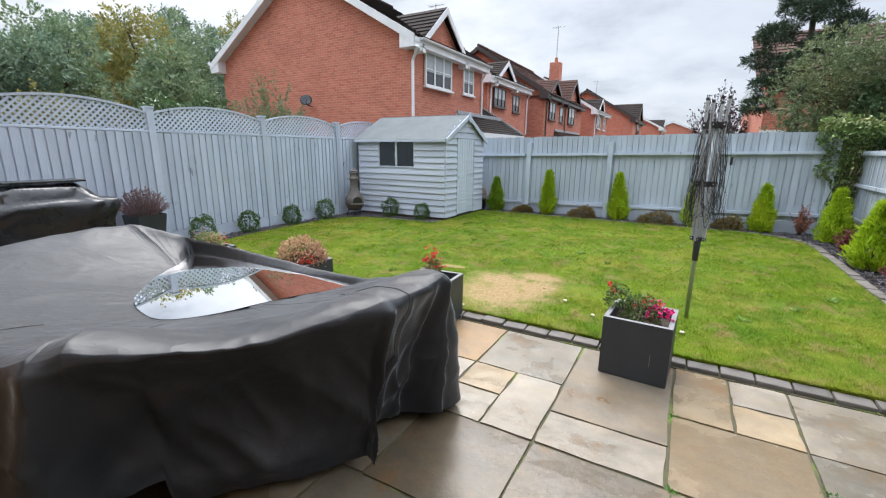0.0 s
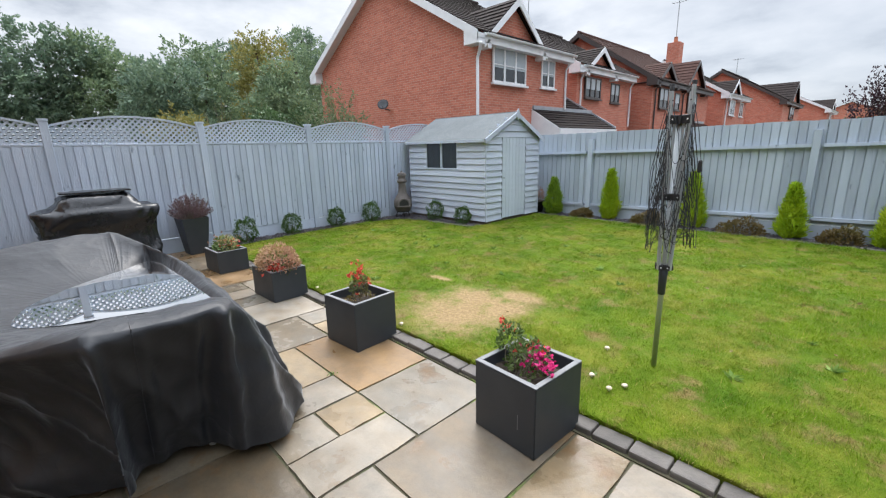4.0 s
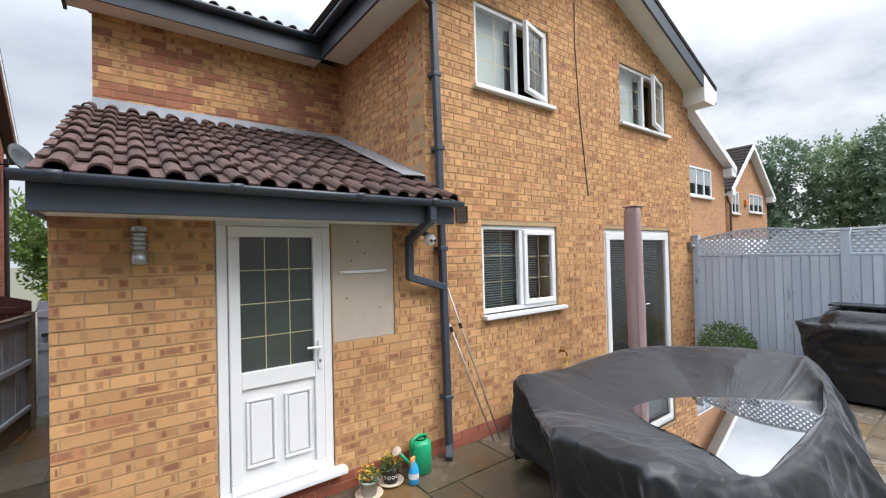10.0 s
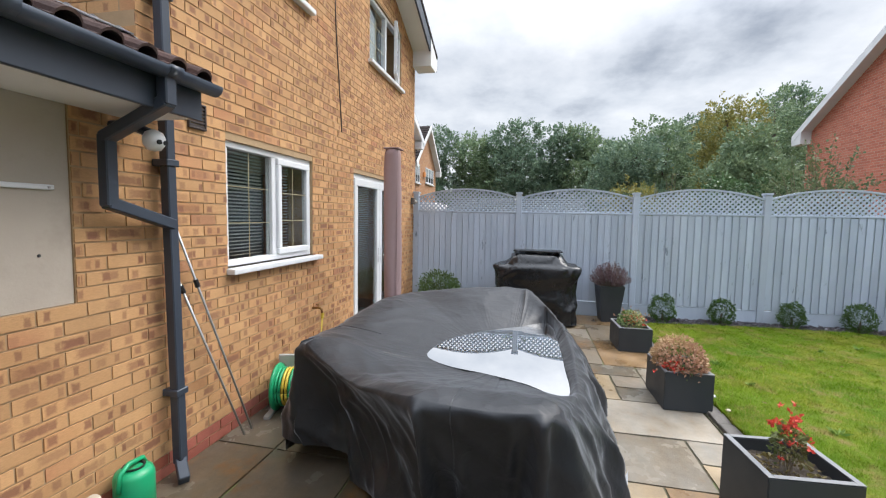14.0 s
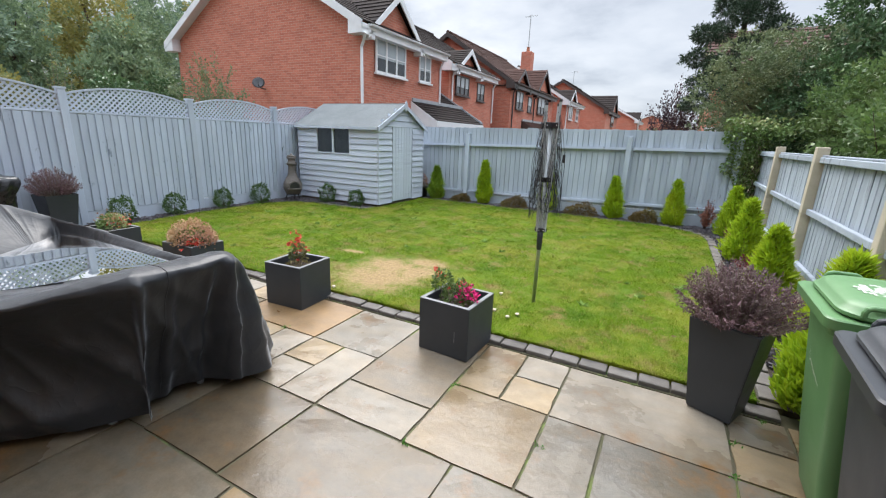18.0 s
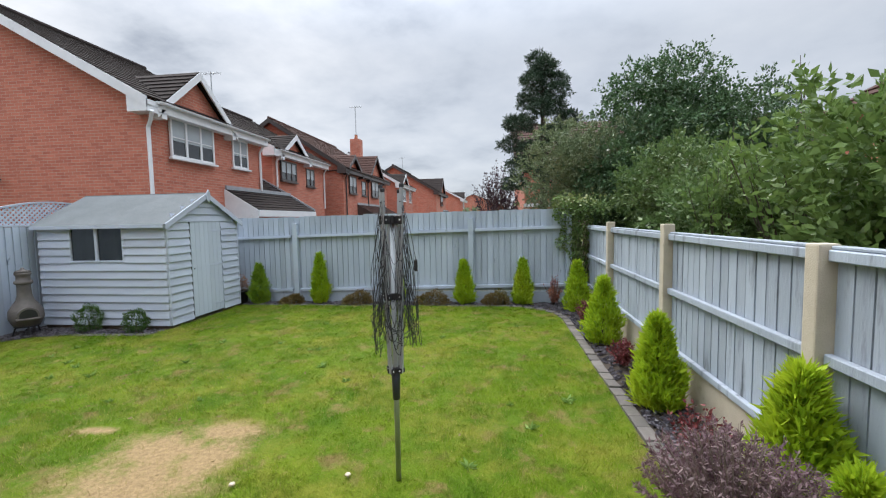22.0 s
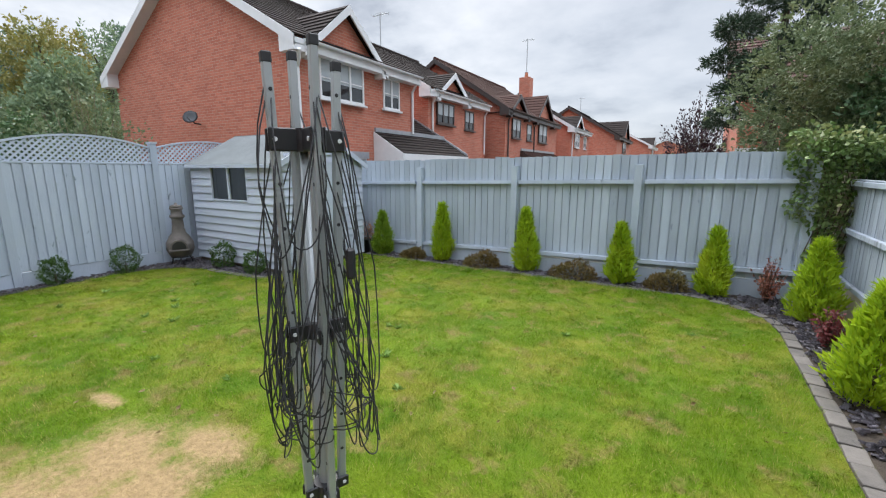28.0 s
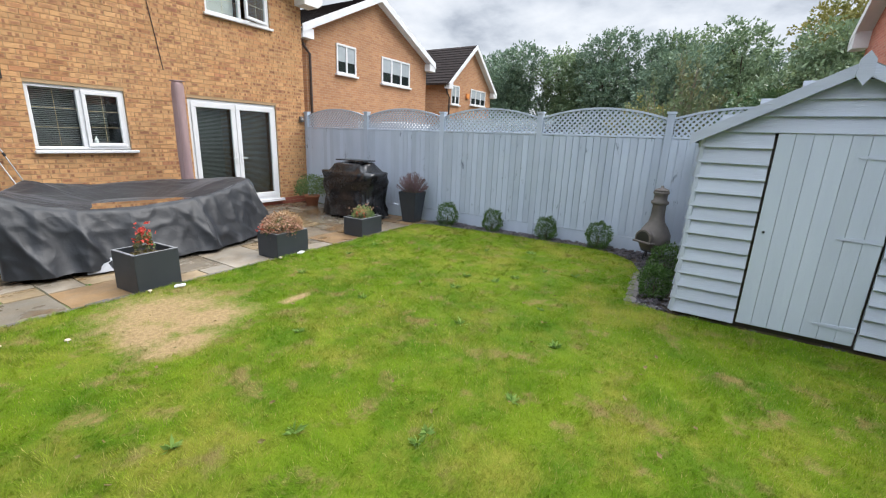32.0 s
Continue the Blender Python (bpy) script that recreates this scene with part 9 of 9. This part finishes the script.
tree(pose(4.6, 9.9, 0), 3.05, 1.8, "hedge", "brownish-green hedge shrub behind the panel fence", 32000, 0.07, 0.2, seed=33, name="shrub")
tree(pose(4.45, 7.7, 0), 2.45, 1.6, "hedge", "bright green hedge shrub behind the panel fence", 28000, 0.075, 0.15, seed=34, name="shrub")
tree(pose(4.6, 5.5, 0), 2.8, 1.6, "bright", "leafy bright green shrub overhanging the panel fence", 30000, 0.085, 0.15, seed=35, name="shrub")
tree(pose(4.4, 3.0, 0), 2.7, 1.6, "bright", "leafy green shrub overhanging the panel fence", 20000, 0.08, 0.15, seed=37, name="shrub")
twiggy(pose(4.25, 6.6, 0), 3.5, 0.9, 34, MAT["bark"], MAT["bright"], "long leafy shoots standing up from the hedge", 40, 0.085)
twiggy(pose(3.85, 7.4, 0), 3.0, 0.7, 18, MAT["bark"], MAT["bright"], "long leafy shoots standing up from the hedge", 34, 0.08)
twiggy(pose(1.3, 24, 0), 4.7, 1.5, 150, MAT["bark"], MAT["plum"], "dark purple-leaved plum tree beyond the back fence", 22, 0.11)
tree(pose(-1.2, 40, 0), 2.6, 1.4, "wood", "rounded green shrub far down the road", 3000, 0.2, 0.2, seed=40, name="shrub")
tree(pose(2.6, -13, 0), 4.6, 1.6, "bright", "green tree beyond the end of the passage", 9000, 0.14, 0.5, seed=41)
tree(pose(2.0, -8.6, 0), 1.9, 0.55, "lime", "bright yellow-green shrub beyond the gate", 5000, 0.07, 0.1, seed=42, name="shrub")
# ivy over the corner of the two fences
n = 2600
pos = np.stack([rng.uniform(2.25, 2.98, n), 10.36 + rng.normal(0, 0.07, n), rng.uniform(0.35, 2.15, n)], 1)
edge = 2.62 - 0.42 * np.clip((pos[:, 2] - 0.5) / 1.4, 0, 1) + 0.10 * np.sin(pos[:, 2] * 9)
pos = pos[(pos[:, 0] > edge)]
top = np.stack([rng.uniform(2.35, 3.3, 800), rng.uniform(9.95, 10.9, 800), rng.normal(1.95, 0.12, 800)], 1)
pos = np.concatenate([pos, top])
iv = thing("ivy", I4, "variegated ivy hanging over the corner of the fences", "ivy")
plants("leaf", tuft(len(pos), pos, np.tile((-0.4, -0.8, -0.2), (len(pos), 1)), 0.06, 0.05, 0.6), MAT["ivy"], iv)
bm = bmesh.new()
for i in range(9):
    x0 = 2.65 + 0.05 * i
    tube([(x0, 10.36, 0.05), (x0 - 0.1, 10.34, 0.7), (x0 + 0.04, 10.36, 1.3), (x0 - 0.15, 10.36, 1.9)], [0.012, 0.009, 0.007, 0.004], 5, bm)
part("stem", bm, MAT["bark"], iv)


# ---- bricks, tiles, slabs: the pieces of walls, roof and patio ----
def brick_unit(name, mats):
    """A brick's face and edges, one metre long, for scaling along its length: 65 mm high, 14 mm deep."""
    v = [(0, 0, 0), (1, 0, 0), (1, 0, 0.065), (0, 0, 0.065), (0, -0.014, 0), (1, -0.014, 0), (1, -0.014, 0.065), (0, -0.014, 0.065)]
    f = [(0, 1, 2, 3), (4, 5, 1, 0), (3, 2, 6, 7), (1, 5, 6, 2), (4, 0, 3, 7)]
    me = mesh_of(name, v, [t[::-1] for t in f], mats)
    face_uv(me, [(x, z / 0.065) for x, _, z in v])
    return me


def face_uv(me, uv):
    """Writes one u, v for each vertex: along and up the brick's face."""
    layer = me.uv_layers.new(name="UVMap")
    idx = np.empty(len(me.loops), dtype=np.int32)
    me.loops.foreach_get("vertex_index", idx)
    layer.data.foreach_set("uv", np.array(uv, dtype=np.float32)[idx].ravel())


def courses(u0, u1, v0, v1, openings, limit=None):
    """(start, length, foot, row) of each brick in a running bond that leaves out the openings."""
    row = 0
    z = v0
    while z + 0.065 <= v1 + 1e-6:
        lo, hi = (u0, u1) if limit is None else limit(z + 0.065)
        spans = [(lo, hi)]
        for o in openings:
            if o[2] < z + 0.06 and o[3] > z + 0.005:
                spans = minus(spans, o[0] - 0.004, o[1] + 0.004)
        for s, e in spans:
            x = u0 - (0.1125 if row % 2 else 0.0) - 0.3 * 0
            while x < e:
                a, b2 = max(x, s), min(x + 0.215, e)
                if b2 - a > 0.03:
                    yield a, b2 - a, z, row
                x += 0.225
        z += 0.075
        row += 1


def joined_bricks(name, wall, rows, place, mat, label):
    """place(u, d, z) gives the world point: u along the wall, d outwards."""
    rows = list(rows)
    if not rows:
        return
    vs, fs = [], []
    for a, l, z, _ in rows:
        k = len(vs)
        o = 0.002 * (rng.random() - 0.5)
        for d in (o, -0.014):
            vs += [place(a, d, z), place(a + l, d, z), place(a + l, d, z + 0.065), place(a, d, z + 0.065)]
        fs += [(k, k + 1, k + 2, k + 3), (k + 4, k + 5, k + 1, k), (k + 3, k + 2, k + 6, k + 7), (k + 1, k + 5, k + 6, k + 2), (k + 4, k, k + 3, k + 7)]
    ob = part(name, mesh_of(name, vs, fs, mat), None, wall)
    bm = bmesh.new()
    bm.from_mesh(ob.data)
    bmesh.ops.recalc_face_normals(bm, faces=bm.faces[:])
    bm.to_mesh(ob.data)
    bm.free()
    face_uv(ob.data, [c for _, l, _, _ in rows for _ in (0, 1) for c in ((0, 0), (l / 0.215, 0), (l / 0.215, 1), (0, 1))])
    return tagged(ob, label, kind="stuff")


def gable_limit(z):
    if z <= 4.66:
        return (-6.75, -1.12)
    k = (GZ + 0.02 - z) / GS
    return (max(-6.75, GX - k), min(-1.12, GX + k))


unit_buff, unit_red, unit_dark = brick_unit("brick", MAT["brick_one"]), brick_unit("plinth_brick", MAT["red_brick_one"]), brick_unit("brick", MAT["dark_brick_one"])
low = list(courses(-6.75, 1.5, 0.0, 2.28, OPEN_REAR))
far_rows, red_rows = [], []
for a, l, z, row in low:
    red = row < 2
    near = a > -1.34 and z < 2.2
    if near:
        ob = new("plinth_brick" if red else "brick", unit_red if red else unit_buff)
        ob.parent = wall_rear
        ob.location, ob.scale = (a, WY + 0.002 * (rng.random() - 0.5), z + 0.005), (l, 1, 1)
    else:
        (red_rows if red else far_rows).append((a, l, z + 0.005, row))
place_rear = lambda u, d, z: (u, WY + d, z)
joined_bricks("brickwork", wall_rear, far_rows, place_rear, MAT["brick"], "buff bricks with dark red smudges")
joined_bricks("plinth", wall_rear, red_rows, place_rear, MAT["red_brick"], "two courses of red plinth bricks")
up = [r for r in courses(-6.75, -1.12, 2.25, 6.0, OPEN_REAR, gable_limit) if r[1] > 0.03]
joined_bricks("upper_brickwork", wall_rear, [(a, l, z + 0.005, r) for a, l, z, r in up], place_rear, MAT["brick"], "buff bricks of the upper storey and gable")
joined_bricks("brickwork", wall_side, [(a, l, z + 0.005, r) for a, l, z, r in courses(0, 1.99, 2.4, 4.36, [])], lambda u, d, z: (-1.12 + d, WY - u, z), MAT["brick"], "buff bricks of the side wall")
for a, l, z, row in courses(-1.12, 1.395, 3.3, 4.34, []):
    ob = new("brick", unit_dark if rng.random() < (0.65 if row < 5 else 0.28) else unit_buff)
    ob.parent = wall_recess
    ob.location, ob.scale = (a, -2.25 + 0.002 * (rng.random() - 0.5), z + 0.005), (l, 1, 1)
joined_bricks("brickwork", wall_end, [(a, l, z + 0.005, r) for a, l, z, r in courses(0, 8.2, 0.0, 2.25, [])], lambda u, d, z: (1.5 + d, WY - u, z), MAT["brick"], "buff bricks along the passage")

# lean-to tiles: one roll and one pan each
N = 7
prof = [(0.0, 0.0), (0.045, 0.0), (0.06, 0.006)] + [(0.108 - 0.05 * math.cos(math.pi * i / N), 0.004 + 0.046 * math.sin(math.pi * i / N)) for i in range(1, N)] + [(0.158, 0.004), (0.166, 0.0)]
tv, tf = [], []
for yy, lift in ((0.0, 0.018), (0.345, 0.0)):
    for dz in (0.0, -0.014):
        tv += [(x, yy, z + lift + dz) for x, z in prof]
n = len(prof)
for i in range(n - 1):
    tf += [(i, i + 1, 2 * n + i + 1, 2 * n + i), (n + i + 1, n + i, i, i + 1), (3 * n + i, 3 * n + i + 1, n + i + 1, n + i)]
tf += [(0, 2 * n, 3 * n, n), (n - 1, 2 * n - 1, 4 * n - 1, 3 * n - 1)]
tile = mesh_of("tile", tv, tf, MAT["tile"])
pitch = math.atan2(1.06, 2.46)
slope = math.hypot(1.06, 2.46)
for c in range(9):
    for k in range(16):
        ob = new("tile", tile)
        ob.parent = lean_to
        t = c * 0.298 - 0.05
        j = rng.normal(0, 0.002)
        ob.matrix_basis = Matrix.Translation((1.52 - 0.163 * k, 0.2 - t * math.cos(pitch), 2.352 + t * math.sin(pitch) + j)) @ pose(0, 0, 0, 0, 0, 180) @ pose(0, 0, 0, math.degrees(pitch) - 1.5 + rng.normal(0, 0.3), 0, rng.normal(0, 0.4))
for k in range(15):
    ob = new("tile", tile)
    ob.parent = roof_wing
    ob.matrix_basis = Matrix.Translation((1.64 - 0.163 * k, -1.90, 4.535)) @ pose(0, 0, 0, 0, 0, 180) @ pose(0, 0, 0, 20, 0, 0)
# patio slabs: (x0, x1, y0, y1, tone); the rest of the bed is filled in the same module
GREY, PALE, BUFF, RUST, DARK, BLUE = (0.225, 0.215, 0.19), (0.33, 0.30, 0.255), (0.36, 0.27, 0.16), (0.35, 0.20, 0.08), (0.165, 0.14, 0.11), (0.19, 0.195, 0.185)
YL = lambda k: 3.45 - 0.325 * k
XA = lambda k: 2.0 - 0.322 * k
XB = lambda k: 2.05 - 0.31 * k
FIXED = [("A", 7, 9, 0, 2, GREY), ("A", 5, 7, 0, 3, DARK), ("A", 4, 5, 0, 2, BUFF), ("A", 3, 4, 0, 1, PALE), ("A", 3, 4, 1, 2, BUFF), ("A", 0, 3, 0, 2, PALE), ("A", -1, 0, 0, 1, DARK), ("A", -1, 0, 1, 2, BUFF),
         ("A", 3, 5, 2, 4, BUFF), ("A", 5, 7, 3, 4, PALE), ("A", 7, 8, 2, 4, PALE), ("A", 8, 9, 2, 3, BUFF), ("A", 8, 9, 3, 4, PALE), ("A", 9, 12, 0, 2, RUST), ("A", 9, 10, 2, 4, PALE), ("A", 10, 12, 2, 4, BUFF),
         ("A", 12, 13, 0, 1, BUFF), ("A", 12, 14, 1, 4, PALE), ("A", 13, 14, 0, 1, GREY), ("A", 14, 16, 0, 3, PALE), ("A", 16, 17, 0, 2, GREY), ("A", 16, 18, 2, 3, BUFF), ("A", 17, 19, 0, 1, PALE), ("A", 17, 18, 1, 2, DARK),
         ("A", 2, 3, 2, 4, GREY), ("A", 0, 2, 2, 4, BLUE), ("A", -1, 0, 2, 4, GREY), ("A", 4, 7, 4, 6, DARK), ("A", 7, 9, 4, 6, DARK), ("A", 2, 4, 4, 6, GREY), ("A", 0, 2, 4, 6, GREY), ("A", -1, 0, 4, 6, DARK),
         ("B", 0, 2, 9, 12, RUST), ("B", 2, 4, 10, 12, GREY), ("B", 4, 5, 10, 12, GREY), ("B", 2, 5, 8, 10, RUST), ("B", 5, 7, 9, 11, GREY), ("B", 5, 7, 7, 9, DARK), ("B", 7, 9, 9, 11, RUST), ("B", 7, 8, 8, 9, PALE),
         ("B", 8, 9, 8, 9, BUFF), ("B", 9, 10, 8, 10, DARK), ("B", 10, 12, 8, 10, GREY), ("B", 9, 12, 10, 12, DARK), ("B", 7, 10, 6, 8, GREY), ("B", 5, 7, 6, 7, BUFF), ("B", 4, 5, 6, 8, PALE), ("B", 2, 4, 6, 8, GREY),
         ("B", 1, 2, 7, 9, PALE), ("B", 0, 1, 8, 9, GREY), ("B", -1, 0, 9, 11, GREY), ("B", -1, 0, 8, 9, BUFF), ("B", 5, 9, 11, 12, GREY), ("B", 10, 13, 6, 8, DARK)]
TONES = [GREY, PALE, BUFF, RUST, DARK, GREY, PALE, BLUE]


def slab_mesh(w, h, seed):
    """A riven slab: a slightly uneven top with broken edges."""
    r = np.random.default_rng(seed)
    nx, ny = 4, 4
    bm = bmesh.new()
    g = 0.0085
    top = [[bm.verts.new((g + (w - 2 * g) * i / nx + (r.normal(0, 0.0025) if i in (0, nx) else 0), g + (h - 2 * g) * j / ny + (r.normal(0, 0.0025) if j in (0, ny) else 0),
                          (-0.004 if i in (0, nx) or j in (0, ny) else r.normal(0, 0.0014)))) for j in range(ny + 1)] for i in range(nx + 1)]
    for i in range(nx):
        for j in range(ny):
            bm.faces.new((top[i][j], top[i + 1][j], top[i + 1][j + 1], top[i][j + 1]))
    rim = [top[i][0] for i in range(nx)] + [top[nx][j] for j in range(ny)] + [top[i][ny] for i in range(nx, 0, -1)] + [top[0][j] for j in range(ny, 0, -1)]
    low = [bm.verts.new((v.co.x, v.co.y, -0.016)) for v in rim]
    for i in range(len(rim)):
        k = (i + 1) % len(rim)
        bm.faces.new((rim[k], rim[i], low[i], low[k]))
    me = bpy.data.meshes.new("slab")
    bm.to_mesh(me)
    bm.free()
    me.materials.append(MAT["slab"])
    return me


SLABS = {}


def lay(x0, x1, y0, y1, tone):
    w, h = round(x1 - x0, 3), round(y1 - y0, 3)
    key = (w, h, int(rng.integers(3)))
    if key not in SLABS:
        SLABS[key] = slab_mesh(w, h, len(SLABS))
    ob = new("slab", SLABS[key])
    ob.parent = patio
    j = rng.uniform(0.86, 1.14)
    ob.color = (tone[0] * j, tone[1] * j, tone[2] * j, 1)
    ob.location = (x0, y0, rng.normal(0, 0.0015))


for zone, fx, k0, k1, xs in (("A", XA, 0, 6, range(-3, 28)), ("B", XB, 6, 27, range(-3, 29))):
    used = set()
    for z, c0, c1, r0, r1, tone in FIXED:
        cells = {(c, r) for c in range(c0, c1) for r in range(r0, r1)}
        if z != zone or cells & used or (zone == "B" and r1 > 12 and c0 > 1):
            continue
        used |= cells
        lay(fx(c1), fx(c0), YL(r1), YL(r0), tone)
    for r in range(k0, k1):
        for c in xs:
            if (c, r) in used or fx(c + 1) < -6.9 or (r >= 12 and c > 1) or fx(c) > 3.1:
                continue
            for dc, dr in (((3, 2), (2, 3), (2, 2), (2, 1), (1, 2), (1, 1)) if rng.random() < 0.5 else ((2, 2), (3, 2), (1, 2), (2, 1), (1, 1))):
                cells = {(c + i, r + j) for i in range(dc) for j in range(dr)}
                if not cells & used and r + dr <= k1 and all(fx(q[0] + 1) > -6.95 and (q[1] < 12 or q[0] <= 1) for q in cells):
                    used |= cells
                    lay(fx(c + dc), fx(c), YL(r + dr), YL(r), TONES[int(rng.integers(len(TONES)))])
                    break

# setts along the lawn
sv = box(-0.098, 0.098, -0.058, 0.058, -0.05, 0.0, 0.012)
sett = bpy.data.meshes.new("sett")
sv.to_mesh(sett)
sv.free()
sett.materials.append(MAT["sett"])
edging = setting("edging", box(-6.3, 2.3, 3.458, 3.60, -0.1, -0.006), MAT["joint"], "row of worn grey setts between patio and lawn", "edging")
edge_side = setting("edging_side", box(2.2, 2.33, 3.6, 9.0, -0.1, 0.028), MAT["joint"], "row of worn grey setts between lawn and border", "edging")
for i in range(42):
    ob = new("sett", sett)
    ob.parent = edging
    ob.matrix_basis = Matrix.Translation((-6.2 + i * 0.205, 3.53 + rng.normal(0, 0.004), 0.026 + rng.normal(0, 0.003))) @ pose(0, 0, 0, rng.normal(0, 1), rng.normal(0, 1), rng.normal(0, 1.2))
for i in range(26):
    ob = new("sett", sett)
    ob.parent = edge_side
    ob.matrix_basis = Matrix.Translation((2.265, 3.75 + i * 0.205, 0.05 + rng.normal(0, 0.004))) @ pose(0, 0, 0, rng.normal(0, 1), rng.normal(0, 1), 90 + rng.normal(0, 1.5))
curve = [(2.24, 9.1), (2.19, 9.32), (2.08, 9.53), (1.92, 9.70), (1.72, 9.83), (-4.36, 7.66), (-4.57, 7.65), (-4.78, 7.63), (-4.99, 7.61), (-5.2, 7.60), (-5.41, 7.59)]
turn = [100, 110, 122, 135, 150, 178, 178, 178, 177, 177, 177]
for (x, y), a in zip(curve, turn):
    ob = new("sett", sett)
    ob.parent = edge_side
    ob.matrix_basis = pose(x, y, 0.05, 0, 0, a)
for i in range(29):
    ob = new("sett", sett)
    ob.parent = edge_side
    ob.matrix_basis = pose(1.5 - i * 0.205 * 0.97, 9.98 + 0.02 * math.sin(i), 0.045, 0, 0, 180)

# red bricks of the wall beyond the passage, and their mortar
def east_limit(z):
    k = (8.35 - z) / 0.86
    return (max(-10.2, -5.55 - k), min(-0.9, -5.55 + k)) if z > 4.4 else (-10.2, -0.9)


joined_bricks("brickwork", wall_east, [(a, l, z + 0.005, r) for a, l, z, r in courses(-10.2, -0.9, 0.0, 7.0, [], east_limit)], lambda u, d, z: (EX - d, u, z), MAT["red_brick"], "red bricks of the gable wall")
